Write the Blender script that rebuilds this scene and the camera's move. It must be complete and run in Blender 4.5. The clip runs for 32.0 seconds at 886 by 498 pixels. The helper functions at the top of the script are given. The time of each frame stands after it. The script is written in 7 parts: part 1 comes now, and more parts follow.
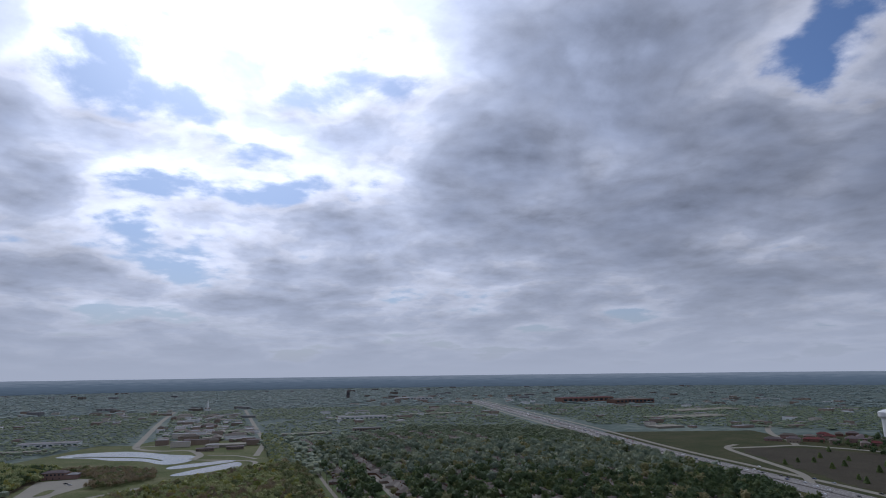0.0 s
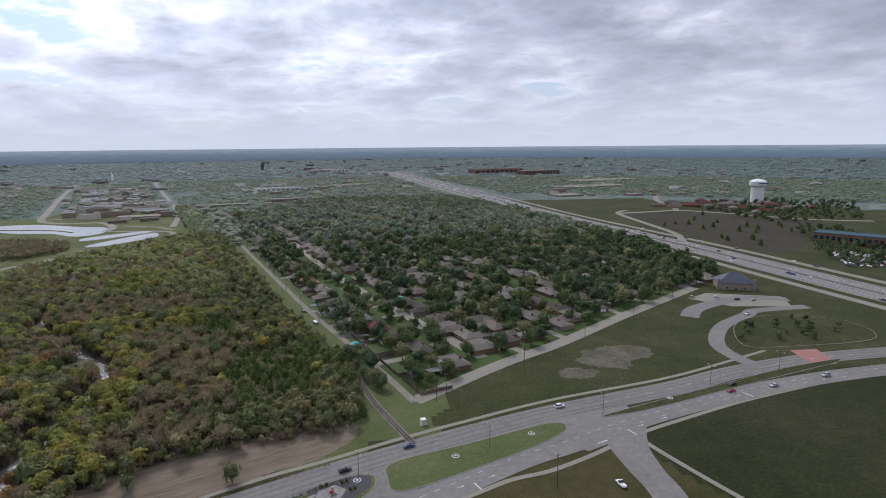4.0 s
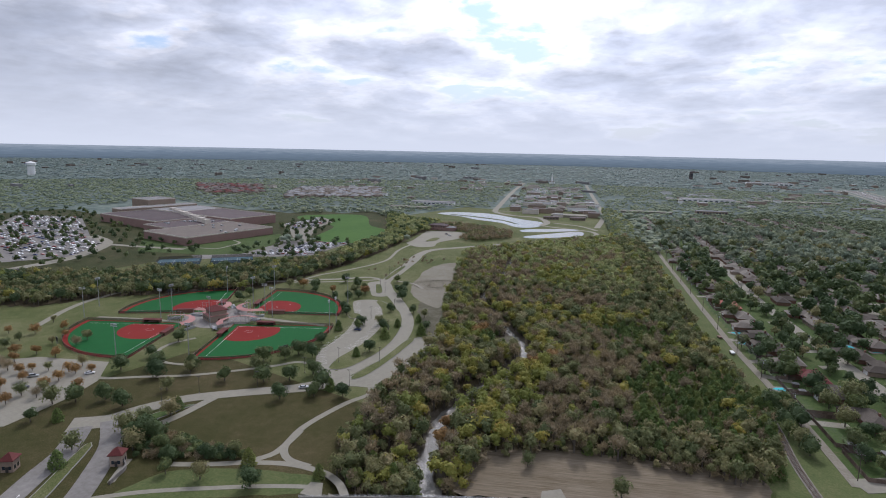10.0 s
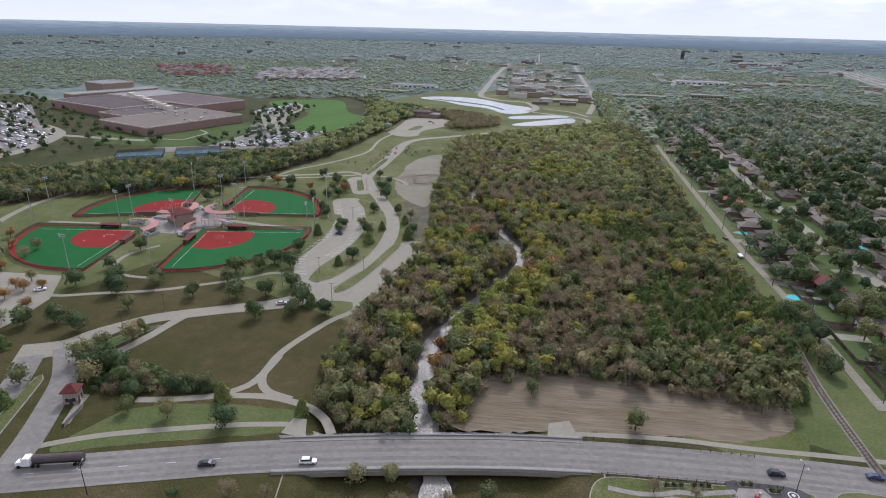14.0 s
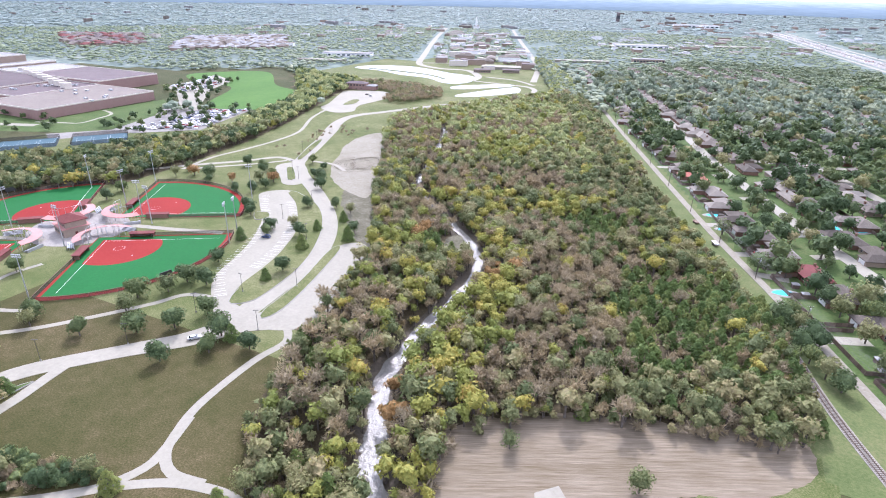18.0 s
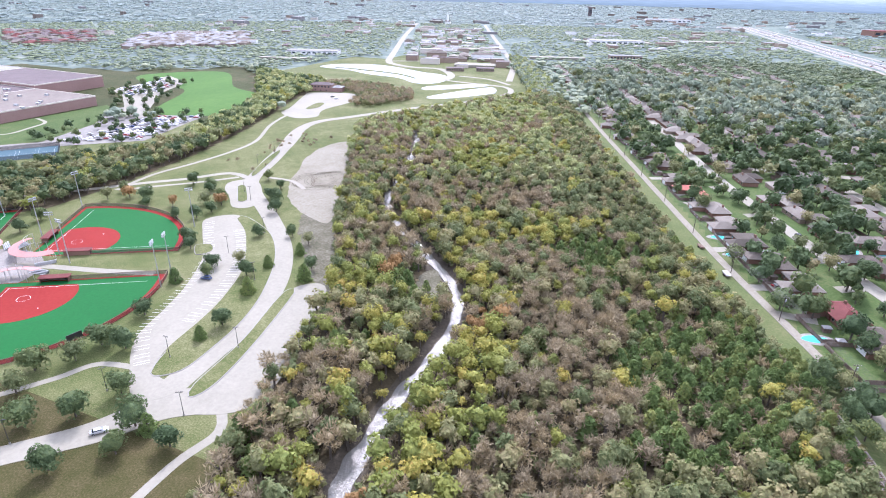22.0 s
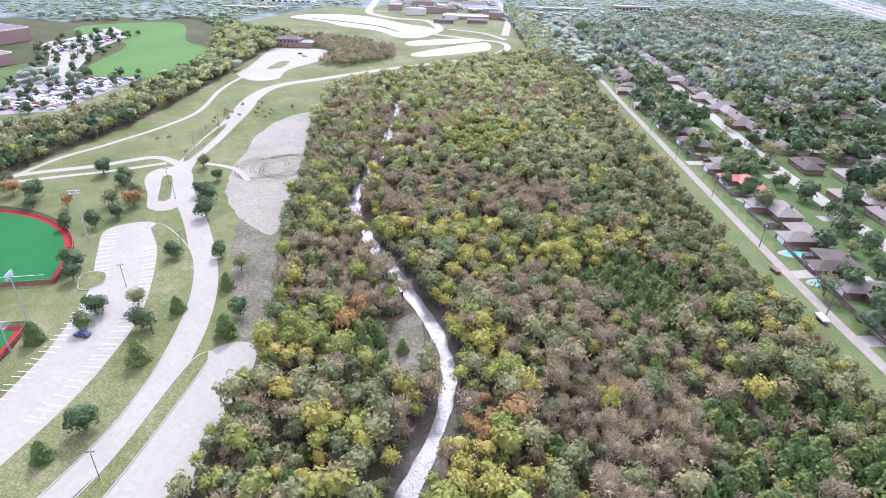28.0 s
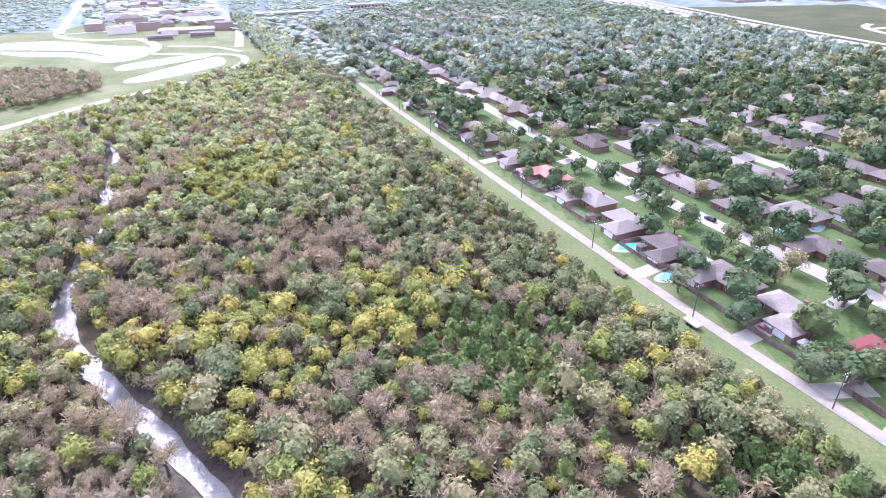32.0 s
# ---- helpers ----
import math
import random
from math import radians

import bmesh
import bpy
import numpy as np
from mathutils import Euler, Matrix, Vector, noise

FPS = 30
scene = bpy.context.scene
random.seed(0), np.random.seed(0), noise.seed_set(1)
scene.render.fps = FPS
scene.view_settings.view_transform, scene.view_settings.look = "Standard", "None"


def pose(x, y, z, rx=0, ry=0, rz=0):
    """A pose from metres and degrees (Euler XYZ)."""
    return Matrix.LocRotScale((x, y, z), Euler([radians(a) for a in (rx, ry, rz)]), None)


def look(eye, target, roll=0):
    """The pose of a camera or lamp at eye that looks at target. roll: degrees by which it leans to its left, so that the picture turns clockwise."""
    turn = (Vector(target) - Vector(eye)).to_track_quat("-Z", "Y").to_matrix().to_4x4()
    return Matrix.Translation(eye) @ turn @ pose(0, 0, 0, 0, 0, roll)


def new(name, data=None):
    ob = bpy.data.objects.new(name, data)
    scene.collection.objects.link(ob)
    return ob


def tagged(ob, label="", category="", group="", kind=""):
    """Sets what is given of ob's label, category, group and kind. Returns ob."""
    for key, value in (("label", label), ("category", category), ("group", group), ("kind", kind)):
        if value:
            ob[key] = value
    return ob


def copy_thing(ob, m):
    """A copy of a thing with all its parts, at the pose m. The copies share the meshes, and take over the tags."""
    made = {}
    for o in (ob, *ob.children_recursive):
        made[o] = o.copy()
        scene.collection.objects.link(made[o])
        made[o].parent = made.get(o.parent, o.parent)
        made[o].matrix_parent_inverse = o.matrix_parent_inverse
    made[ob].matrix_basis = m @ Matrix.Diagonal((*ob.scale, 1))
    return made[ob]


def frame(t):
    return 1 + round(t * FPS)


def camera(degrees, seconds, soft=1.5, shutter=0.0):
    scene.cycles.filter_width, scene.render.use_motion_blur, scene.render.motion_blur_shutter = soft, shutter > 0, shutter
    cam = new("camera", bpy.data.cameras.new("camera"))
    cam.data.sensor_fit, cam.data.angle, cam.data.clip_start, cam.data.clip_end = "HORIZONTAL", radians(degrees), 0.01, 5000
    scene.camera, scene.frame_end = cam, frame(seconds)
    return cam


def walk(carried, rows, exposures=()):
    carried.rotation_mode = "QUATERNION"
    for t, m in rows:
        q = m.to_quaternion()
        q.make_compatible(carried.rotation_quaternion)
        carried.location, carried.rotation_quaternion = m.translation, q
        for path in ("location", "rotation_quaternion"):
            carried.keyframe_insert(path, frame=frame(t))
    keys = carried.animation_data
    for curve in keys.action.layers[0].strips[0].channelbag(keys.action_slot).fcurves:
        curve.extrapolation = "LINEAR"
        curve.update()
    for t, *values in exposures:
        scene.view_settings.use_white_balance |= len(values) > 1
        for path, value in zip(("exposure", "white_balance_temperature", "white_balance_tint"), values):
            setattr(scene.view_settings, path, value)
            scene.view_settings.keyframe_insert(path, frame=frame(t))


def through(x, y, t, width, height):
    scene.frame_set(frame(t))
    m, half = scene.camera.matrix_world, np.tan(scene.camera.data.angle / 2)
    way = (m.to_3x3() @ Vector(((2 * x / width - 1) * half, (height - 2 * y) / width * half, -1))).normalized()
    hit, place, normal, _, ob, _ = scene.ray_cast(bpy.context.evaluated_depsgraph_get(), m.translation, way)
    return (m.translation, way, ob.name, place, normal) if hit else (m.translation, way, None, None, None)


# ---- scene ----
cam = camera(74.8, 32.0, soft=1.0)
PATH = [
    (0, (-4.1, -2.85, 116.3), (-4.143, -0.894, 116.716), -0.7),
    (0.5, (-4.1, -2.85, 116.3), (-3.99, -0.897, 116.716), -0.6),
    (1, (-4.1, -2.85, 116.3), (-3.902, -0.885, 116.616), -0.5),
    (1.5, (-4.1, -2.85, 116.3), (-3.841, -0.869, 116.397), -0.5),
    (2, (-4.1, -2.85, 116.3), (-3.816, -0.873, 116.197), -0.4),
    (2.5, (-4.07, -2.797, 116.069), (-3.766, -0.843, 115.766), -0.8),
    (4.5, (-4.501, -2.819, 116.44), (-4.309, -0.861, 116.083), -0.3),
    (5, (-4.605, -3.152, 116.187), (-4.441, -1.19, 115.835), -0.2),
    (5.5, (-6.096, -3.294, 116.522), (-5.977, -1.328, 116.171), -0.1),
    (6, (-6.356, -3.794, 117.094), (-6.456, -1.828, 116.743), 0.2),
    (6.5, (-5.929, -2.506, 116.713), (-6.35, -0.583, 116.362), 0.5),
    (7, (-5.4, -2.05, 116.715), (-6.135, -0.224, 116.364), 0.7),
    (7.5, (-5.001, -1.565, 117.239), (-5.896, 0.189, 116.888), 0.8),
    (8, (-5.353, -1.029, 117.547), (-6.335, 0.678, 117.197), 0.9),
    (8.5, (-6.112, 0.478, 117.677), (-7.151, 2.15, 117.326), 1.0),
    (9, (-6.839, 1.113, 117.105), (-7.903, 2.77, 116.758), 1.0),
    (9.5, (-8.04, 1.917, 116.57), (-9.115, 3.569, 116.228), 1.1),
    (10, (-10.402, 4.59, 116.437), (-11.482, 6.238, 116.096), 1.2),
    (10.5, (-12.795, 7.699, 116.542), (-13.881, 9.344, 116.203), 1.2),
    (11, (-15.871, 10.683, 117.179), (-16.968, 12.32, 116.839), 1.3),
    (11.5, (-18.841, 13.174, 117.591), (-19.948, 14.805, 117.254), 1.3),
    (12, (-21.332, 16.798, 117.871), (-22.4, 18.456, 117.538), 1.3),
    (12.5, (-24.736, 19.88, 117.941), (-25.755, 21.57, 117.612), 1.2),
    (13, (-27.522, 23.193, 117.359), (-28.545, 24.876, 117.01), 1.3),
    (13.5, (-29.971, 26.601, 117.772), (-30.975, 28.248, 117.245), 1.3),
    (14, (-32.791, 30.31, 116.924), (-33.752, 31.909, 116.204), 1.4),
    (14.5, (-35.739, 33.832, 117.447), (-36.644, 35.414, 116.624), 1.2),
    (16.5, (-48.5, 52.762, 116.608), (-49.343, 54.38, 115.789), 1.2),
    (17, (-51.507, 57.969, 116.665), (-52.312, 59.606, 115.846), 1.2),
    (17.5, (-54.266, 62.815, 116.67), (-55.052, 64.462, 115.852), 1.2),
    (18, (-57.155, 68.39, 116.708), (-57.924, 70.045, 115.89), 1.2),
    (18.5, (-59.62, 73.487, 116.717), (-60.372, 75.149, 115.898), 1.3),
    (19, (-61.906, 78.626, 116.366), (-62.645, 80.295, 115.548), 1.3),
    (19.5, (-64.368, 83.84, 116.855), (-65.093, 85.513, 116.034), 1.4),
    (20, (-67.266, 89.494, 117.428), (-67.979, 91.171, 116.603), 1.4),
    (20.5, (-69.783, 94.671, 117.72), (-70.487, 96.35, 116.892), 1.3),
    (21, (-71.874, 99.874, 117.659), (-72.572, 101.555, 116.829), 1.3),
    (21.5, (-73.706, 105.362, 117.458), (-74.399, 107.043, 116.626), 1.1),
    (22, (-75.88, 110.482, 116.757), (-76.568, 112.166, 115.925), 1.2),
    (22.5, (-78.016, 116.025, 116.216), (-78.7, 117.71, 115.381), 1.2),
    (23, (-80.248, 121.485, 115.119), (-80.927, 123.171, 114.285), 1.2),
    (23.5, (-82.19, 127.385, 114.205), (-82.863, 129.059, 113.343), 1.2),
    (24, (-84.595, 133.558, 113.171), (-85.257, 135.219, 112.275), 1.3),
    (24.5, (-86.708, 139.941, 112.721), (-87.361, 141.588, 111.792), 1.3),
    (25, (-89.505, 146.084, 111.735), (-90.147, 147.721, 110.782), 1.4),
    (25.5, (-91.745, 152.523, 111.031), (-92.382, 154.154, 110.065), 1.4),
    (27.5, (-102.734, 179.209, 108.045), (-103.359, 180.846, 107.081), 1.6),
    (28, (-105.806, 186.049, 107.315), (-106.429, 187.687, 106.349), 1.7),
    (28.5, (-108.334, 192.638, 107.038), (-108.957, 194.274, 106.071), 1.6),
    (29, (-111.371, 199.262, 106.083), (-111.99, 200.899, 105.115), 1.7),
    (29.5, (-113.977, 206.196, 105.468), (-114.583, 207.838, 104.499), 1.6),
    (30, (-116.378, 213.029, 104.31), (-116.889, 214.704, 103.344), 1.2),
    (30.5, (-117.138, 220.097, 103.491), (-117.475, 221.816, 102.526), 0.3),
    (31, (-119.733, 227.038, 100.801), (-119.829, 228.792, 99.845), -0.3),
    (31.5, (-122.002, 235.306, 99.351), (-121.976, 237.063, 98.397), -0.5),
    (32, (-121.526, 244.827, 96.419), (-121.444, 246.588, 95.473), -0.7),
]
EXPOSURES = [(0.0, -1.32, 5650, 16), (1.0, -1.65, 5600, 16), (1.6, -1.68, 5650, 16), (2.0, -1.6, 5750, 16), (2.6, -1.15, 5900, 16), (4.5, -0.5, 6000, 16), (6.0, -0.47, 6000, 16), (9.0, -0.46, 6030, 16), (13.2, -0.42, 6050, 16), (14.5, 0.2, 6050, 18), (16.5, 1.13, 5850, 22), (20.0, 1.25, 5700, 23), (25.0, 1.3, 5620, 25), (29.0, 1.27, 5560, 27), (31.0, 1.5, 5470, 31), (32.0, 1.7, 5380, 35)]
walk(cam, [(t, look(eye, target, roll)) for t, eye, target, roll in PATH], EXPOSURES)

# ---- world and sun ----
SUN_AZ, SUN_EL = -22.0, 43.0            # degrees from +y towards +x; height over the horizon
sun_dir = Vector((math.sin(radians(SUN_AZ)) * math.cos(radians(SUN_EL)), math.cos(radians(SUN_AZ)) * math.cos(radians(SUN_EL)), math.sin(radians(SUN_EL))))
sun = new("sun", bpy.data.lights.new("sun", "SUN"))
sun.data.energy, sun.data.angle, sun.data.color = 2.2, radians(2.5), (1.0, 0.955, 0.88)
sun.matrix_world = look(sun_dir * 500, (0, 0, 0))


class Nodes:
    """A short way to write node trees."""

    def __init__(self, tree):
        self.tree = tree
        tree.nodes.clear()

    def __call__(self, kind, ins=None, **settings):
        node = self.tree.nodes.new("ShaderNode" + kind)
        for key, value in settings.items():
            setattr(node, key, value)
        for key, value in (ins or {}).items():
            if isinstance(value, bpy.types.NodeSocket):
                self.tree.links.new(value, node.inputs[key])
            else:
                node.inputs[key].default_value = value
        return node

    def math(self, op, a, b=0.0, c=0.0, clamp=False):
        return self("Math", {0: a, 1: b, 2: c}, operation=op, use_clamp=clamp).outputs[0]

    def ramp(self, fac, stops, interpolation="LINEAR"):
        node = self("ValToRGB", {"Fac": fac})
        node.color_ramp.interpolation = interpolation
        while len(node.color_ramp.elements) < len(stops):
            node.color_ramp.elements.new(0.5)
        for el, (at, col) in zip(node.color_ramp.elements, stops):
            el.position, el.color = at, (*col, 1.0) if len(col) == 3 else col
        return node.outputs[0]

    def mix(self, fac, a, b, blend="MIX"):
        node = self("Mix", data_type="RGBA", blend_type=blend)
        for key, value in ((0, fac), (6, a), (7, b)):
            if isinstance(value, bpy.types.NodeSocket):
                self.tree.links.new(value, node.inputs[key])
            else:
                node.inputs[key].default_value = value if key == 0 else (*value, 1.0)
        return node.outputs[2]

    def noise(self, vec, scale, detail=4.0, rough=0.55, distort=0.0):
        return self("TexNoise", {"Vector": vec, "Scale": scale, "Detail": detail, "Roughness": rough, "Distortion": distort}).outputs["Fac"]


world = bpy.data.worlds.new("world")
scene.world = world
world.use_nodes = True
n = Nodes(world.node_tree)
way = n("TexCoord").outputs["Generated"]
xyz = n("SeparateXYZ", {0: way})
sky = n("TexSky", sky_type="NISHITA", sun_disc=False, sun_elevation=radians(SUN_EL), sun_rotation=radians(SUN_AZ), air_density=1.0, dust_density=2.0)
up = n.math("MAXIMUM", xyz.outputs["Z"], 0.0)
lift = n.math("ADD", up, 0.19)
flat = n("CombineXYZ", {0: n.math("DIVIDE", xyz.outputs["X"], lift), 1: n.math("DIVIDE", xyz.outputs["Y"], lift), 2: 0.7}).outputs[0]


def puffs(p):
    """Cloud density over a level deck: banks, billows and frayed edges."""
    heaps = n.noise(p, 1.75, 8.0, 0.57, 0.15)
    cell = n("TexVoronoi", {"Vector": p, "Scale": 2.6, "Smoothness": 0.8, "Detail": 3.0, "Roughness": 0.55}, feature="SMOOTH_F1").outputs["Distance"]
    return n.math("ADD", n.math("ADD", n.math("MULTIPLY", heaps, 0.78), n.math("MULTIPLY", n.noise(p, 0.5, 2.0, 0.5), 0.22)), n.math("MULTIPLY", n.math("SUBTRACT", 0.42, cell), 0.19))


small = n.math("ADD", puffs(flat), 0.115)
toward = n("VectorMath", {0: flat, 1: (0.06 * math.sin(radians(SUN_AZ)), 0.06 * math.cos(radians(SUN_AZ)), 0.03)}, operation="ADD").outputs[0]
relief = n.math("SUBTRACT", n.math("SUBTRACT", small, 0.115), puffs(toward))


def bank(az, el, size):
    """A rounded cloud bank in a direction: 1 at its middle, 0 outside."""
    c = (math.sin(radians(az)) * math.cos(radians(el)), math.cos(radians(az)) * math.cos(radians(el)), math.sin(radians(el)))
    d = n("VectorMath", {0: way, 1: c}, operation="DISTANCE").outputs["Value"]
    return n.math("SUBTRACT", 1.0, n.math("DIVIDE", d, size, clamp=True), clamp=True)


dens = n.math("ADD", small, n.math("MULTIPLY", bank(16, 25, 0.35), 0.14))
dens = n.math("SUBTRACT", dens, n.math("MULTIPLY", bank(-20, 30, 0.40), 0.10))
dens = n.math("ADD", dens, n.math("MULTIPLY", bank(-66, 20, 0.45), 0.14))
dens = n.math("ADD", dens, n.math("MULTIPLY", bank(40, 12, 0.35), 0.04))
dens = n.math("SUBTRACT", dens, n.math("MULTIPLY", bank(34, 23, 0.09), n.math("MULTIPLY", n.noise(flat, 6.0, 5.0, 0.6), 0.26)))
cover = n.ramp(dens, [(0.375, (0, 0, 0)), (0.465, (1, 1, 1))], "EASE")
body = n.ramp(dens, [(0.42, (12.5, 12.5, 12.8)), (0.475, (10.4, 10.6, 11.1)), (0.53, (7.4, 7.8, 8.6)), (0.60, (5.5, 5.9, 6.7)), (0.72, (4.2, 4.6, 5.4))], "EASE")
shade = n.math("ADD", 1.0, n.math("MULTIPLY", relief, 3.2))
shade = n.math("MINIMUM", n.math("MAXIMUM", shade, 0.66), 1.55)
body = n.mix(1.0, body, n("CombineColor", {0: shade, 1: shade, 2: shade}).outputs[0], "MULTIPLY")
near_sun = n.math("MAXIMUM", n("VectorMath", {0: way, 1: sun_dir}, operation="DOT_PRODUCT").outputs["Value"], 0.0)
halo = n.math("ADD", n.math("MULTIPLY", n.math("POWER", near_sun, 6.0), 1.5), n.math("MULTIPLY", n.math("POWER", near_sun, 60.0), 1.5))
lit = n.mix(1.0, body, n("CombineColor", {0: n.math("ADD", halo, 0.62), 1: n.math("ADD", halo, 0.625), 2: n.math("ADD", halo, 0.64)}).outputs[0], "MULTIPLY")
clouds = n.mix(cover, n.mix(1.0, sky.outputs[0], (0.72, 0.90, 1.12), "MULTIPLY"), lit)
veil = n.ramp(up, [(0.0, (1, 1, 1)), (0.04, (0.8, 0.8, 0.8)), (0.12, (0.36, 0.36, 0.36)), (0.24, (0.08, 0.08, 0.08)), (0.4, (0, 0, 0))])
whole = n.mix(veil, clouds, (6.3, 6.7, 7.3))
back = n("Background", {"Color": whole, "Strength": 0.15})
n("OutputWorld", {"Surface": back.outputs[0]})


# ---- materials ----
def material(name, stops, rough=0.85, big=0.02, fine=1.2, bump=0.0, bump_scale=2.0, metal=0.0, spec=0.3, mixing=0.5, streak=None, furrow=None, per_object=0.0):
    """Ground and building surfaces: two scales of variation through a ramp of base colours, with fine relief."""
    m = bpy.data.materials.new(name)
    m.use_nodes = True
    n = Nodes(m.node_tree)
    where = n("NewGeometry").outputs["Position"]
    if streak:
        where = n("Mapping", {0: where, 3: streak}).outputs[0]
    if furrow:
        where = n("Mapping", {0: where, 2: (0, 0, radians(furrow)), 3: (6.0, 0.42, 1.0)}, vector_type="TEXTURE").outputs[0]
    f = n.math("ADD", n.math("MULTIPLY", n.noise(where, big, 5.0, 0.6), mixing * 0.65), n.math("MULTIPLY", n.noise(where, fine, 6.0, 0.65), 1.0 - mixing))
    f = n.math("ADD", f, n.math("MULTIPLY", n.noise(where, (big * fine) ** 0.5, 5.0, 0.62, 0.4), mixing * 0.35))
    f = n.math("ADD", 0.5, n.math("MULTIPLY", n.math("SUBTRACT", f, 0.5), 1.3))
    if per_object:
        r = n("ObjectInfo").outputs["Random"]
        f = n.math("ADD", f, n.math("MULTIPLY", n.math("SUBTRACT", r, 0.5), per_object))
    col = n.ramp(f, stops)
    ins = {"Base Color": col, "Roughness": rough, "Metallic": metal, "Specular IOR Level": spec if rough < 0.7 else spec * 0.35}
    if bump:
        ins["Normal"] = n("Bump", {"Strength": bump, "Distance": 0.3, "Height": n.noise(where, bump_scale, 5.0, 0.6)}).outputs[0]
    b = n("BsdfPrincipled", ins)
    n("OutputMaterial", {"Surface": b.outputs[0]})
    return m


def plain(name, col, rough=0.6, metal=0.0, spec=0.4, spread=0.12):
    lo, hi = [c * (1 - spread) for c in col], [min(1.0, c * (1 + spread)) for c in col]
    return material(name, [(0.3, lo), (0.7, hi)], rough, 0.3, 3.0, metal=metal, spec=spec)


def leaf(name, stops, through=0.3, grain=1.6):
    """Foliage: a base colour by tree, varied leaf by leaf, with light through the leaves."""
    m = bpy.data.materials.new(name)
    m.use_nodes = True
    n = Nodes(m.node_tree)
    tint = n("Attribute", attribute_name="tint").outputs["Fac"]
    tree = n.math("FRACT", n.math("ADD", tint, n("ObjectInfo").outputs["Random"]))
    geo = n("NewGeometry")
    f = n.math("ADD", n.math("MULTIPLY", tree, 0.72), n.math("MULTIPLY", geo.outputs["Random Per Island"], 0.28))
    col = n.ramp(f, stops)
    where = geo.outputs["Position"]
    fleck = n.noise(where, grain, 3.0, 0.7)
    col = n.mix(1.0, col, n.ramp(fleck, [(0.3, (0.70, 0.71, 0.72)), (0.5, (0.98, 0.98, 0.98)), (0.7, (1.28, 1.26, 1.20))]), "MULTIPLY")
    skyward = n("VectorMath", {0: n("VectorMath", {0: geo.outputs["Normal"], 1: (0.0, 0.0, 0.55)}, operation="ADD").outputs[0]}, operation="NORMALIZE").outputs[0]
    relief = n("Bump", {"Strength": 0.7, "Distance": 0.5 / grain, "Height": fleck, "Normal": skyward}).outputs[0]
    d = n("BsdfPrincipled", {"Base Color": col, "Roughness": 0.7, "Specular IOR Level": 0.18, "Normal": relief})
    t = n("BsdfTranslucent", {"Color": col, "Normal": relief})
    s = n("MixShader", {0: through, 1: d.outputs[0], 2: t.outputs[0]})
    n("OutputMaterial", {"Surface": s.outputs[0]})
    return m


def water(name, deep, rough, ripple, scale):
    m = bpy.data.materials.new(name)
    m.use_nodes = True
    n = Nodes(m.node_tree)
    where = n("NewGeometry").outputs["Position"]
    waves = n.math("ADD", n.noise(where, scale, 3.0, 0.6), n.math("MULTIPLY", n.noise(where, scale * 0.3, 2.0, 0.5), 0.9))
    h = n("Bump", {"Strength": ripple, "Distance": 0.3, "Height": waves}).outputs[0]
    b = n("BsdfPrincipled", {"Base Color": (*deep, 1), "Roughness": rough, "IOR": 1.33, "Specular IOR Level": 0.6, "Normal": h})
    n("OutputMaterial", {"Surface": b.outputs[0]})
    return m


def netting(name, col, open_share):
    """Wire mesh: dark strands with open gaps."""
    m = bpy.data.materials.new(name)
    m.use_nodes = True
    n = Nodes(m.node_tree)
    b = n("BsdfPrincipled", {"Base Color": (*col, 1), "Roughness": 0.6})
    s = n("MixShader", {0: open_share, 1: b.outputs[0], 2: n("BsdfTransparent").outputs[0]})
    n("OutputMaterial", {"Surface": s.outputs[0]})
    return m


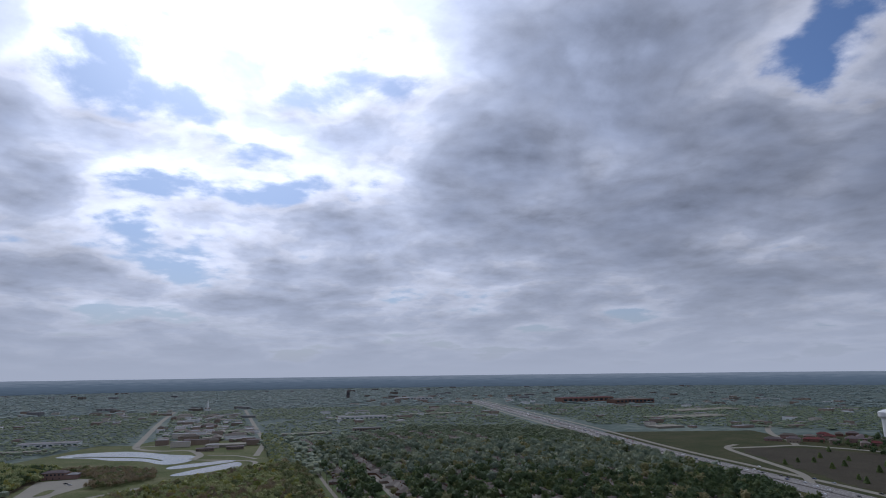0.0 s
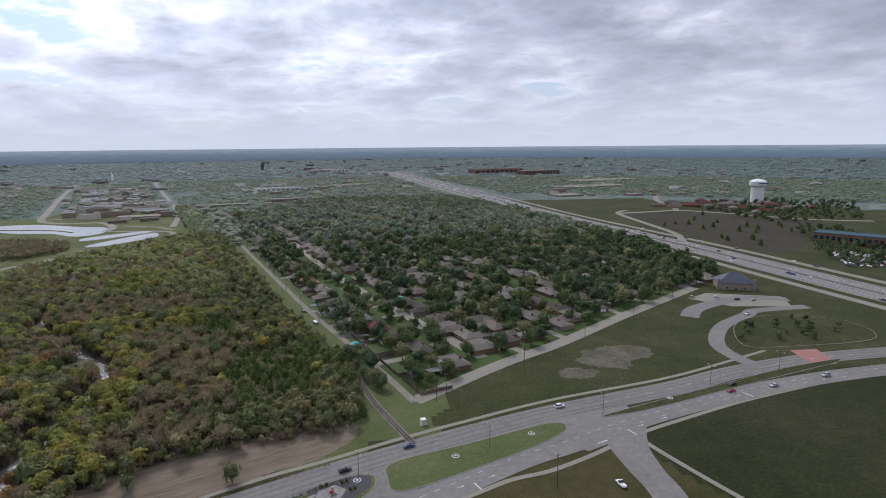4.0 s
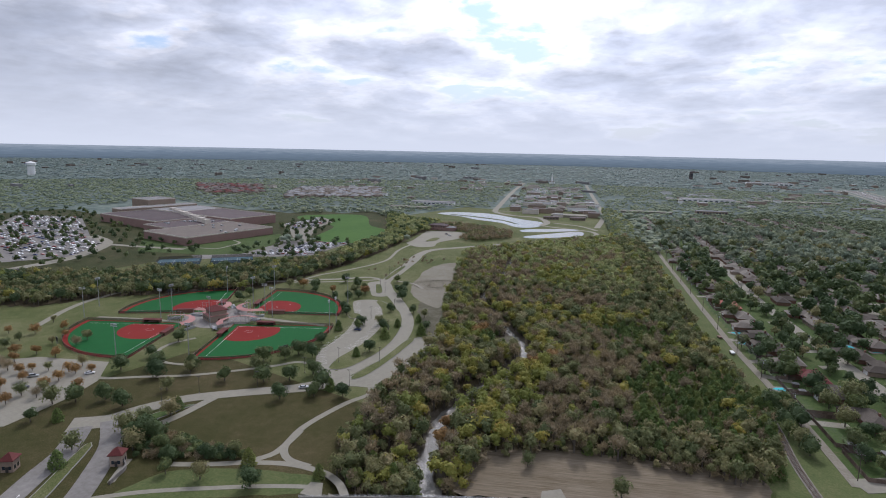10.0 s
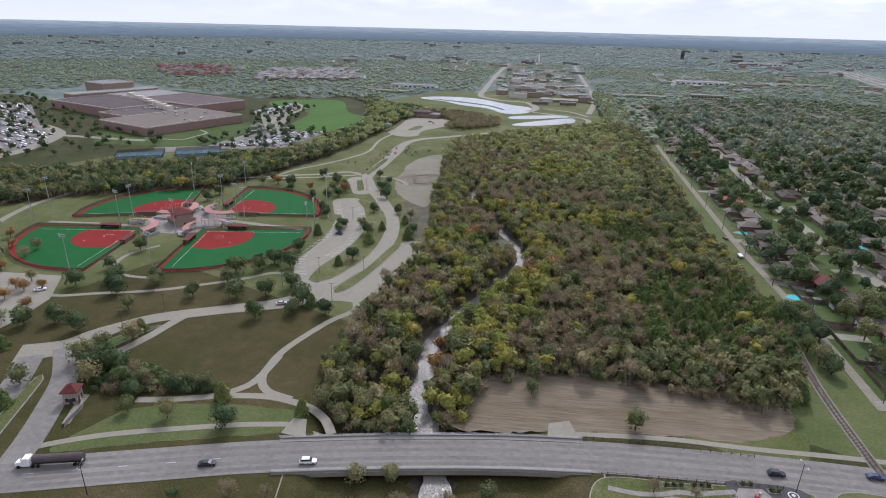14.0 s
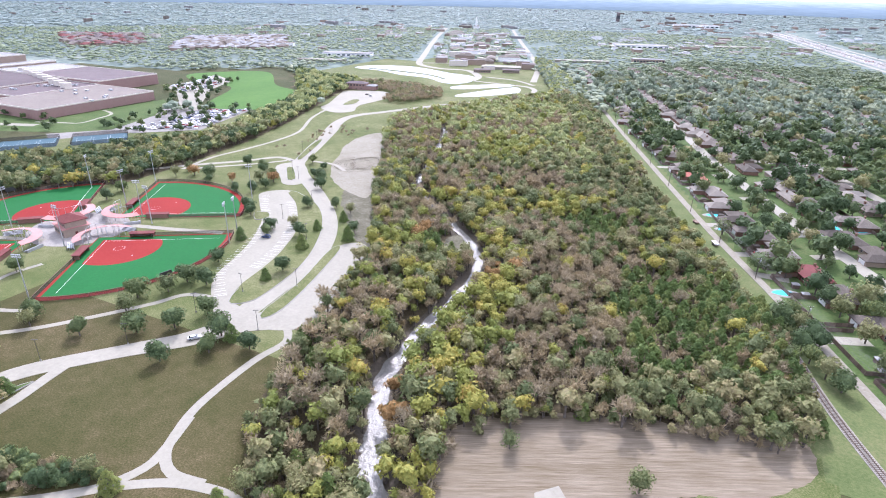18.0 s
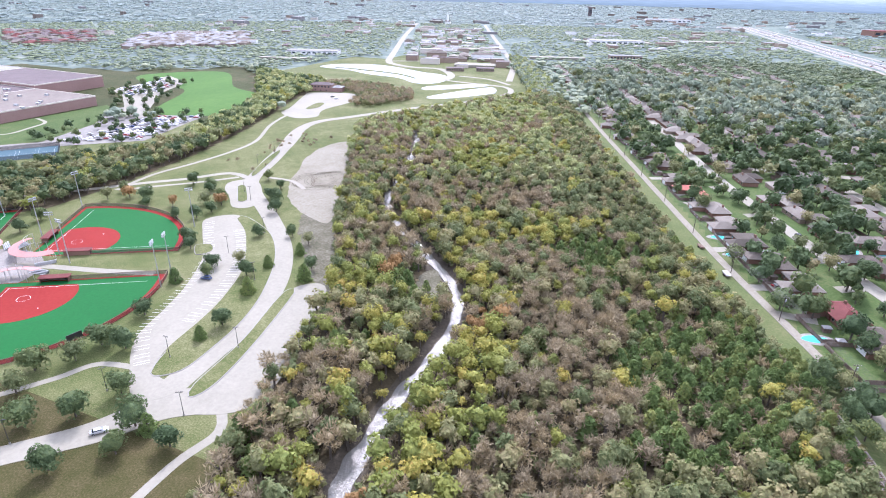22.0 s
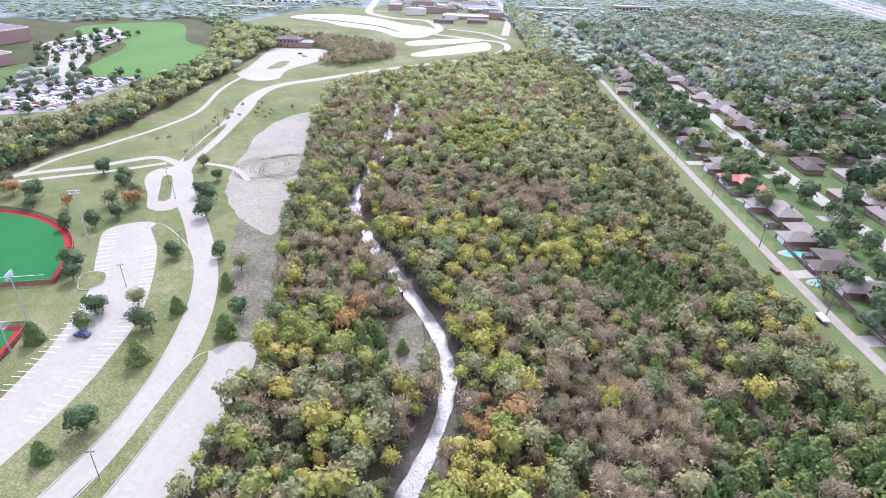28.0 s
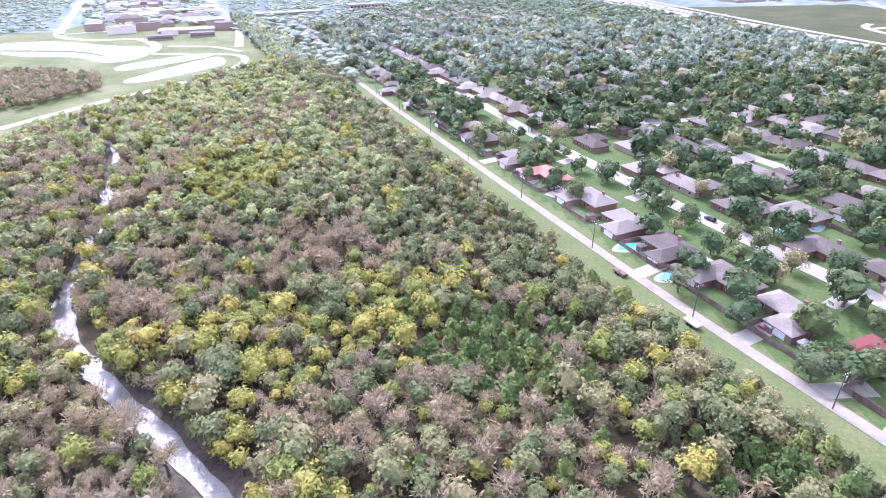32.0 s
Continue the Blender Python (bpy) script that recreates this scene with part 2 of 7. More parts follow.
M = {
    # darker copy of the meadow, cloud shadow painted into the colour
    "cloud_dim_meadow": material("cloud_shaded_meadow", [(0.36, (0.0164, 0.0238, 0.0074)), (0.48, (0.0271, 0.0328, 0.0115)), (0.58, (0.0410, 0.0410, 0.0180)), (0.68, (0.0640, 0.0574, 0.0312))], 0.95, 0.02, 0.7, 0.4),
    "netting": netting("wire_fence_mesh", (0.06, 0.055, 0.05), 0.6),
    # park grass darkened in its colour to stand for cloud shadow
    "cloud_dim_grass": material("cloud_shaded_grass", [(0.36, (0.028, 0.034, 0.009)), (0.48, (0.050, 0.048, 0.016)), (0.57, (0.074, 0.060, 0.028)), (0.66, (0.109, 0.084, 0.045))], 0.95, 0.025, 1.9, 0.4),
    "grass": material("park_grass", [(0.36, (0.050, 0.071, 0.019)), (0.48, (0.087, 0.100, 0.035)), (0.56, (0.126, 0.126, 0.057)), (0.66, (0.180, 0.175, 0.094))], 0.95, 0.025, 1.9, 0.4),
    "verge": material("green_verge_grass", [(0.34, (0.061, 0.084, 0.028)), (0.52, (0.093, 0.111, 0.042)), (0.68, (0.140, 0.132, 0.065))], 0.95, 0.04, 1.0, 0.4),
    "lawn": material("lawn_grass", [(0.34, (0.037, 0.064, 0.018)), (0.52, (0.061, 0.092, 0.028)), (0.68, (0.102, 0.107, 0.048))], 0.95, 0.04, 0.8, 0.3),
    "meadow": material("roadside_meadow", [(0.36, (0.0256, 0.0352, 0.0104)), (0.48, (0.0416, 0.0480, 0.0168)), (0.58, (0.0640, 0.0600, 0.0272)), (0.68, (0.1000, 0.0864, 0.0496))], 0.95, 0.02, 0.7, 0.4),
    "stubble": material("dry_mown_field", [(0.34, (0.106, 0.084, 0.050)), (0.46, (0.149, 0.120, 0.082)), (0.54, (0.175, 0.143, 0.102)), (0.68, (0.243, 0.202, 0.149))], 0.95, 0.03, 0.55, 0.6, 1.5, furrow=25, mixing=0.45),
    "earth": material("bare_trodden_earth", [(0.3, (0.131, 0.112, 0.077)), (0.5, (0.199, 0.182, 0.140)), (0.7, (0.257, 0.243, 0.198))], 0.95, 0.03, 0.7, 0.3),
    "litter": material("woodland_leaf_litter", [(0.3, (0.035, 0.03, 0.018)), (0.55, (0.075, 0.06, 0.035)), (0.75, (0.12, 0.10, 0.05))], 0.95, 0.05, 1.3, 0.6),
    "bank": material("creek_bank_mud", [(0.3, (0.045, 0.038, 0.028)), (0.6, (0.092, 0.078, 0.058)), (0.8, (0.16, 0.142, 0.112))], 0.9, 0.1, 0.9, 0.6),
    # far ground tinted blue-grey: haze painted into its colour
    "plain": material("hazed_far_country", [(0.36, (0.071, 0.097, 0.084)), (0.48, (0.103, 0.133, 0.115)), (0.56, (0.143, 0.174, 0.146)), (0.68, (0.238, 0.248, 0.193))], 0.95, 0.006, 0.05),
    "fallow": material("fallow_brown_field", [(0.3, (0.036, 0.030, 0.021)), (0.5, (0.051, 0.044, 0.029)), (0.7, (0.072, 0.063, 0.042))], 0.95, 0.02, 0.4, 0.3),
    "worn": material("worn_thin_grass", [(0.35, (0.055, 0.056, 0.03)), (0.5, (0.10, 0.092, 0.062)), (0.7, (0.19, 0.175, 0.135))], 0.95, 0.09, 0.9, 0.3),
    "concrete": material("pale_concrete", [(0.3, (0.205, 0.190, 0.150)), (0.55, (0.246, 0.229, 0.184)), (0.75, (0.275, 0.257, 0.208))], 0.85, 0.05, 0.7, 0.1),
    "road": material("worn_concrete_road", [(0.3, (0.145, 0.135, 0.121)), (0.5, (0.192, 0.180, 0.164)), (0.7, (0.242, 0.226, 0.205))], 0.85, 0.06, 0.6, 0.1, streak=(0.8, 0.8, 1)),
    "worn_road": material("dark_worn_concrete", [(0.3, (0.118, 0.110, 0.099)), (0.5, (0.165, 0.154, 0.140)), (0.7, (0.205, 0.192, 0.174))], 0.85, 0.05, 0.5, 0.1),
    "alley": material("worn_tan_concrete", [(0.3, (0.158, 0.140, 0.109)), (0.5, (0.211, 0.189, 0.149)), (0.7, (0.264, 0.240, 0.195))], 0.9, 0.12, 0.9, 0.15),
    "kerb": material("kerb_concrete", [(0.3, (0.209, 0.199, 0.178)), (0.7, (0.271, 0.257, 0.230))], 0.85, 0.1, 1.0),
    "asphalt": material("dark_asphalt", [(0.3, (0.05, 0.05, 0.052)), (0.7, (0.09, 0.088, 0.088))], 0.9, 0.1, 1.5),
    "ballast": material("track_ballast", [(0.3, (0.14, 0.125, 0.105)), (0.7, (0.27, 0.25, 0.22))], 0.95, 0.2, 3.0, 0.6),
    "paint": plain("white_road_paint", (0.55, 0.54, 0.52), 0.7),
    "turf": material("green_artificial_turf", [(0.3, (0.0067, 0.0762, 0.0179)), (0.7, (0.0112, 0.1019, 0.0246))], 0.85, 0.03, 0.8),
    "clay": material("red_infield_turf", [(0.3, (0.1725, 0.0163, 0.0137)), (0.7, (0.2138, 0.0263, 0.0213))], 0.9, 0.04, 0.8),
    "pitch": material("bright_sports_grass", [(0.3, (0.044, 0.101, 0.022)), (0.7, (0.072, 0.138, 0.032))], 0.95, 0.02, 0.4, streak=(1, 0.3, 1)),
    "brick": material("red_brown_brick", [(0.3, (0.150, 0.086, 0.064)), (0.7, (0.225, 0.135, 0.101))], 0.9, 0.1, 2.5, 0.1, per_object=0.3),
    "school_brick": material("pinkish_brown_brick", [(0.3, (0.235, 0.150, 0.128)), (0.7, (0.315, 0.210, 0.182))], 0.9, 0.1, 2.5, 0.1),
    "tan_brick": material("tan_brick", [(0.3, (0.238, 0.182, 0.140)), (0.7, (0.322, 0.259, 0.203))], 0.9, 0.1, 2.5, per_object=0.3),
    "shingle": material("grey_brown_shingle", [(0.25, (0.081, 0.069, 0.057)), (0.5, (0.133, 0.113, 0.095)), (0.75, (0.200, 0.178, 0.150))], 0.9, 0.15, 2.2, 0.2, 4.0, per_object=0.55),
    "red_roof": material("salmon_red_roof", [(0.3, (0.336, 0.119, 0.091)), (0.7, (0.420, 0.168, 0.126))], 0.75, 0.2, 2.5),
    "maroon_roof": material("maroon_roof", [(0.3, (0.092, 0.026, 0.024)), (0.7, (0.152, 0.048, 0.044))], 0.75, 0.2, 2.5, 0.1),
    "white_roof": material("pale_flat_roof", [(0.3, (0.179, 0.175, 0.172)), (0.7, (0.253, 0.249, 0.245))], 0.8, 0.05, 0.5, per_object=0.4),
    "tan_roof": material("tan_gravel_roof", [(0.3, (0.132, 0.111, 0.095)), (0.7, (0.195, 0.169, 0.144))], 0.9, 0.05, 0.5),
    "dark_roof": material("purple_grey_flat_roof", [(0.3, (0.090, 0.072, 0.072)), (0.7, (0.155, 0.126, 0.123))], 0.9, 0.05, 0.5, per_object=0.3),
    "white": plain("white_paint", (0.72, 0.72, 0.7), 0.6),
    "trim": plain("cream_trim", (0.55, 0.5, 0.43), 0.7),
    "wood": material("weathered_fence_wood", [(0.3, (0.09, 0.065, 0.05)), (0.7, (0.19, 0.145, 0.115))], 0.9, 0.3, 3.0, per_object=0.3),
    "pole": material("creosoted_pole_wood", [(0.3, (0.06, 0.048, 0.04)), (0.7, (0.12, 0.1, 0.085))], 0.9, 0.5, 4.0),
    "bark": material("tree_bark", [(0.3, (0.07, 0.058, 0.047)), (0.7, (0.16, 0.14, 0.118))], 0.95, 0.5, 3.0, 0.4),
    "steel": plain("galvanised_steel", (0.42, 0.43, 0.44), 0.45, 0.6),
    "dark_metal": plain("dark_painted_metal", (0.035, 0.033, 0.032), 0.5),
    "rust": plain("rusty_rail_steel", (0.13, 0.08, 0.055), 0.6, 0.5),
    "pink": material("pink_shade_canopy", [(0.3, (0.34, 0.165, 0.148)), (0.7, (0.40, 0.21, 0.19))], 0.7, 0.2, 1.5),
    "glass": plain("dark_window_glass", (0.03, 0.04, 0.05), 0.08, spec=0.8),
    "tyre": plain("black_rubber", (0.018, 0.018, 0.018), 0.85),
    "court": material("blue_green_court", [(0.3, (0.042, 0.080, 0.098)), (0.7, (0.061, 0.108, 0.126))], 0.8, 0.05, 0.6),
    "pool": water("pool_water", (0.08, 0.5, 0.55), 0.05, 0.15, 1.5),
    "creek": water("shallow_creek_water", (0.15, 0.142, 0.122), 0.22, 0.9, 1.2),
    "lake": water("pond_water", (0.12, 0.12, 0.10), 0.12, 0.35, 0.25),
    "red_car": plain("red_car_paint", (0.30, 0.02, 0.025), 0.25, spec=0.6),
    "black_car": plain("black_car_paint", (0.018, 0.018, 0.022), 0.22, spec=0.6),
    "silver_car": plain("silver_car_paint", (0.45, 0.46, 0.47), 0.28, 0.4, spec=0.6),
    "white_car": plain("white_car_paint", (0.75, 0.75, 0.74), 0.3, spec=0.6),
    "blue_car": plain("navy_car_paint", (0.03, 0.05, 0.11), 0.25, spec=0.6),
    "cobble": material("pale_flagstones", [(0.3, (0.177, 0.162, 0.146)), (0.7, (0.291, 0.270, 0.244))], 0.9, 0.4, 1.6, 0.2),
    "pavers": material("brick_red_pavers", [(0.3, (0.27, 0.13, 0.11)), (0.7, (0.36, 0.19, 0.165))], 0.9, 0.2, 2.0),
    "blue_roof": material("slate_blue_roof", [(0.3, (0.05, 0.055, 0.075)), (0.7, (0.085, 0.09, 0.115))], 0.6, 0.2, 2.0),
    "blue_sign": plain("blue_enamel", (0.02, 0.04, 0.22), 0.4),
    "red_sign": plain("red_enamel", (0.5, 0.02, 0.02), 0.4),
}
LEAF = {
    # olive leaves lightened to carry painted haze
    "sage": leaf("haze_paled_olive_leaves", [(0.0, (0.247, 0.285, 0.124)), (0.35, (0.304, 0.345, 0.143)), (0.7, (0.379, 0.396, 0.162)), (1.0, (0.436, 0.416, 0.197))], 0.42),
    "olive": leaf("olive_green_leaves", [(0.0, (0.099, 0.132, 0.055)), (0.35, (0.166, 0.190, 0.078)), (0.7, (0.249, 0.244, 0.108)), (1.0, (0.347, 0.284, 0.147))], 0.42),
    "yellow": leaf("yellow_green_leaves", [(0.0, (0.176, 0.219, 0.056)), (0.5, (0.275, 0.286, 0.069)), (0.85, (0.380, 0.335, 0.076)), (1.0, (0.421, 0.284, 0.083))], 0.42),
    "brown": leaf("grey_brown_twigs", [(0.0, (0.212, 0.176, 0.105)), (0.4, (0.319, 0.261, 0.167)), (0.75, (0.309, 0.242, 0.130)), (1.0, (0.401, 0.326, 0.216))], 0.35),
    "cedar": leaf("dark_cedar_leaves", [(0.0, (0.085, 0.133, 0.041)), (0.6, (0.151, 0.209, 0.061)), (1.0, (0.265, 0.271, 0.082))], 0.38),
    "orange": leaf("orange_autumn_leaves", [(0.0, (0.266, 0.160, 0.067)), (1.0, (0.375, 0.230, 0.087))], 0.42),
    "oak": leaf("dark_oak_leaves", [(0.0, (0.055, 0.091, 0.039)), (0.5, (0.088, 0.128, 0.052)), (0.85, (0.131, 0.164, 0.059)), (1.0, (0.214, 0.240, 0.074))], 0.38),
    # distance haze painted into leaf colour, in three steps outwards
    "dale": leaf("part_hazed_leaves", [(0.0, (0.153, 0.204, 0.144)), (0.5, (0.237, 0.282, 0.194)), (1.0, (0.361, 0.384, 0.234))], 0.38, 0.9),
    "far": leaf("haze_blued_leaves", [(0.0, (0.134, 0.176, 0.109)), (0.5, (0.184, 0.226, 0.134)), (1.0, (0.251, 0.289, 0.161))], 0.35, 0.25),
    "hazy": leaf("haze_greyed_leaves", [(0.0, (0.157, 0.211, 0.201)), (0.5, (0.193, 0.248, 0.230)), (1.0, (0.242, 0.294, 0.254))], 0.35, 0.08),
}


# ---- building blocks ----
def link_mesh(name, me, mat=None, parent=None, label=""):
    ob = new(name, me)
    if mat:
        me.materials.append(mat)
    if parent:
        ob.parent = parent
    if label:
        ob["label"] = label
    return ob


def part(name, bm, mat, parent=None, label=""):
    """One mesh object from a bmesh, under a thing or a part."""
    me = bpy.data.meshes.new(name)
    bm.to_mesh(me)
    bm.free()
    return link_mesh(name, me, mat, parent, label)


def share(name, ob, parent, m):
    """Another object on the same mesh."""
    o = new(name, ob.data)
    o.parent, o.matrix_basis = parent, m
    return o


def thing(name, x, y, yaw=0.0, z=0.0, label="", category="", group="", kind=""):
    ob = new(name)
    ob.empty_display_size = 0.5
    ob.matrix_basis = pose(x, y, z, 0, 0, yaw)
    return tagged(ob, label, category, group, kind)


def box(bm, x0, x1, y0, y1, z0, z1):
    v = [bm.verts.new((x, y, z)) for z in (z0, z1) for y in (y0, y1) for x in (x0, x1)]
    for f in ((0, 2, 3, 1), (4, 5, 7, 6), (0, 1, 5, 4), (2, 6, 7, 3), (0, 4, 6, 2), (1, 3, 7, 5)):
        bm.faces.new([v[i] for i in f])
    return bm


def boxes(*rows):
    bm = bmesh.new()
    for r in rows:
        box(bm, *r)
    return bm


def tube(bm, a, b, r0, r1, sides=6, cap=True):
    """A tapered round bar from a to b."""
    a, b = Vector(a), Vector(b)
    q = (b - a).to_track_quat("Z", "Y")
    rings = []
    for p, r in ((a, r0), (b, r1)):
        rings.append([bm.verts.new(p + q @ Vector((r * math.cos(k * math.tau / sides), r * math.sin(k * math.tau / sides), 0))) for k in range(sides)])
    for k in range(sides):
        j = (k + 1) % sides
        bm.faces.new((rings[0][k], rings[0][j], rings[1][j], rings[1][k]))
    if cap:
        bm.faces.new(rings[1])
        bm.faces.new(rings[0][::-1])
    return bm


def spline(pts, step=3.0, closed=False):
    """A smooth line through the points, in even steps."""
    p = [Vector((*q, 0.0)[:3]) for q in pts]
    out, count = [], len(p)
    for i in range(count if closed else count - 1):
        at = (lambda k: p[k % count]) if closed else (lambda k: p[min(max(k, 0), count - 1)])
        p0, p1, p2, p3 = at(i - 1), at(i), at(i + 1), at(i + 2)
        many = max(2, int((p2 - p1).length / step))
        for k in range(many):
            t = k / many
            out.append(0.5 * (2 * p1 + (p2 - p0) * t + (2 * p0 - 5 * p1 + 4 * p2 - p3) * t * t + (3 * p1 - p0 - 3 * p2 + p3) * t ** 3))
    return out if closed else out + [p[-1]]


def strip(pts, width, z, thick=0.25, step=3.0, smooth=True, ragged=0.0):
    """A paved band with edges along a line; width may be one number or one for each point."""
    line = spline(pts, step) if smooth else [Vector((*q, 0.0)[:3]) for q in pts]
    if isinstance(width, (tuple, list)):
        ws = np.interp(np.linspace(0, 1, len(line)), np.linspace(0, 1, len(width)), width)
    else:
        ws = [width] * len(line)
    bm, rows = bmesh.new(), []
    for i, p in enumerate(line):
        d = (line[min(i + 1, len(line) - 1)] - line[max(i - 1, 0)]).normalized()
        s = Vector((-d.y, d.x, 0)) * float(ws[i]) / 2
        if ragged:
            s *= 1.0 + ragged * noise.noise(p * 0.11)
            p = p + float(ragged * ws[i] * 0.45) * noise.noise_vector(p * 0.16).xy.to_3d()
        rows.append([bm.verts.new(q) for q in (p + s + Vector((0, 0, z - thick)), p + s + Vector((0, 0, z)), p - s + Vector((0, 0, z)), p - s + Vector((0, 0, z - thick)))])
    for a, b in zip(rows, rows[1:]):
        for k in range(3):
            bm.faces.new((a[k], a[k + 1], b[k + 1], b[k]))
    return bm


def slab(pts, z, thick=0.25, smooth=False, step=3.0, ragged=0.0):
    """A flat area inside an outline, with a rim; ragged: metres by which its edge wanders."""
    line = spline(pts, step, True) if smooth else [Vector((*q, 0.0)[:3]) for q in pts]
    if ragged:
        line = [p + ragged * (noise.noise_vector(p * 0.09) + 0.6 * noise.noise_vector(p * 0.4)) for p in line]
    if sum(a.x * b.y - b.x * a.y for a, b in zip(line, line[1:] + line[:1])) < 0:
        line = line[::-1]
    bm = bmesh.new()
    top = [bm.verts.new((p.x, p.y, z)) for p in line]
    low = [bm.verts.new((p.x, p.y, z - thick)) for p in line]
    bm.faces.new(top)
    for i in range(len(top)):
        j = (i + 1) % len(top)
        bm.faces.new((top[i], low[i], low[j], top[j]))
    return bm


def inside(x, y, poly):
    """Which of the points lie within a closed outline (numpy)."""
    x, y = np.asarray(x, float), np.asarray(y, float)
    res = np.zeros(x.shape, bool)
    for (x0, y0), (x1, y1) in zip(poly, poly[1:] + poly[:1]):
        if y0 != y1:
            res ^= ((y0 > y) != (y1 > y)) & (x < (x1 - x0) * (y - y0) / (y1 - y0) + x0)
    return res


def far_from(x, y, line):
    """The distance of points from a line of points (numpy)."""
    x, y = np.asarray(x, float), np.asarray(y, float)
    best = np.full(x.shape, 1e9)
    for (x0, y0), (x1, y1) in zip(line, line[1:]):
        dx, dy = x1 - x0, y1 - y0
        t = np.clip(((x - x0) * dx + (y - y0) * dy) / (dx * dx + dy * dy), 0, 1)
        best = np.minimum(best, np.hypot(x - x0 - t * dx, y - y0 - t * dy))
    return best


# ---- the plan ----
CREEK = [(-62, 84), (-78, 108), (-91, 128), (-104, 147), (-122, 166), (-131, 184), (-141, 205), (-143, 243), (-142, 268), (-144, 290), (-149, 307), (-159, 321), (-172, 335), (-187, 349), (-202, 362), (-229, 394), (-248, 460), (-284, 556), (-330, 600)]
ALLEY = [(11, 246), (-6, 290), (-22, 329), (-47, 388), (-73, 456), (-100, 528), (-156, 678), (-215, 850), (-254, 974)]
TRACK = [(8, 208), (-7, 247), (-17, 282), (-27, 312)]
LANE = [(11, 247), (60, 286), (103, 315), (160, 360), (250, 427)]
MAIN = [(-230, 48), (-192, 80), (-168, 100), (-142, 121), (-100, 150), (-66, 170), (-40, 183), (-12, 196), (30, 213), (76, 229), (136, 245), (180, 260), (240, 272), (330, 276)]
WOOD_EAST = [(-104, 166), (-108, 186), (-84, 207), (-47, 217), (-21, 222), (-11, 238), (-14, 262), (-17, 276), (-20, 296), (-32, 316), (-36, 332), (-48, 357), (-60, 380), (-67, 398), (-79, 432), (-92, 470), (-106, 512), (-133, 585), (-162, 662), (-189, 735), (-212, 790), (-240, 768), (-258, 740), (-286, 686), (-320, 628), (-346, 574), (-334, 540), (-308, 490), (-272, 420), (-232, 345), (-200, 296), (-192, 262), (-178, 210), (-164, 166), (-142, 142), (-118, 146)]
BELT = [(-560, 120), (-470, 178), (-458, 222), (-420, 270), (-392, 300), (-392, 360), (-402, 430), (-420, 500), (-440, 560), (-470, 640), (-490, 740), (-640, 790), (-548, 672), (-505, 622), (-474, 560), (-462, 510), (-438, 440), (-440, 400), (-462, 364), (-480, 318), (-512, 292), (-545, 240), (-620, 190)]
STREET = [(52, 297), (22, 366), (-8, 433), (-32, 492), (-55, 553), (-108, 720), (-150, 850)]
HOMES = [(11, 247), (60, 291), (160, 364), (250, 432), (300, 470), (305, 640), (262, 900), (215, 1150), (170, 1300), (-110, 1300), (-250, 1010), (-205, 850), (-150, 678), (-94, 528), (-41, 388)]
FREEWAY = [(420, 150), (392, 320), (372, 440), (350, 580), (318, 740), (282, 930), (236, 1290), (188, 1600), (143, 1913), (60, 2500)]


def ground_height(x, y):
    d = far_from(x, y, CREEK)
    t = np.clip((10.5 - d) / 8.0, 0, 1)
    low = np.clip((39.0 - d) / 10.0, 0, 1) * np.clip((178.0 - np.asarray(y)) / 16.0, 0, 1)
    return -np.maximum(2.4 * t * t * (3 - 2 * t), 3.3 * low * low * (3 - 2 * low) + 0.9 * low * t)


def axis(lo, hi, fine, a, b):
    """Steps of `fine` from a to b, growing outside towards lo and hi."""
    mid = list(np.arange(a, b + 0.1, fine))
    left, right, s = [a], [b], fine
    while left[-1] > lo or right[-1] < hi:
        s *= 1.25
        left.append(max(left[-1] - s, lo))
        right.append(min(right[-1] + s, hi))
    return np.array(sorted(set(left[1:])) + mid + sorted(set(right[1:])))


gx, gy = axis(-6000, 6000, 3.0, -460, 300), axis(-6000, 6000, 3.0, 60, 760)
X, Y = np.meshgrid(gx, gy)
Z = ground_height(X, Y)
cols = len(gx)
cx, cy = (X[:-1, :-1] + X[1:, 1:]) / 2, (Y[:-1, :-1] + Y[1:, 1:]) / 2
zone = np.zeros(cx.shape, int)
r = np.hypot(cx, cy)
# distant ground switches to the haze-tinted colour
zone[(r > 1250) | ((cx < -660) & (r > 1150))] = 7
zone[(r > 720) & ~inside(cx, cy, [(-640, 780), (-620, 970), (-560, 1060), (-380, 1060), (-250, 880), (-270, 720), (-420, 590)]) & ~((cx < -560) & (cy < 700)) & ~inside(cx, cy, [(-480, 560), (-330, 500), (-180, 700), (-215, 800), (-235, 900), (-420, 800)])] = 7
zone[inside(cx, cy, HOMES)] = 2
zone[(cx < -560) & (cy < 720) & (zone == 0)] = 3
zone[inside(cx, cy, [(-570, 490), (-465, 520), (-480, 690), (-690, 820), (-800, 720), (-690, 590)])] = 3
zone[(cx > 60) & (r < 1250) & ~inside(cx, cy, HOMES)] = 3
zone[(far_from(cx, cy, MAIN) < 60) & (cx > -10) & ~inside(cx, cy, HOMES)] = 3
# southern grass takes the darker colour that paints cloud shadow
zone[(cy < 196) & (cx < 80) & (cx > -300) & (zone == 0)] = 9
zone[(cy < 60) & (r < 1250) & (cx > -560)] = 9
zone[(cy < 205) & (zone == 3)] = 9
# painted cloud shadow, given a field's outline
zone[inside(cx, cy, [(90, 208), (104, 170), (128, 120), (170, 84), (250, 66), (420, 80), (520, 240), (420, 300), (330, 266), (225, 256), (150, 236)])] = 10
zone[inside(cx, cy, WOOD_EAST) | inside(cx, cy, BELT)] = 5
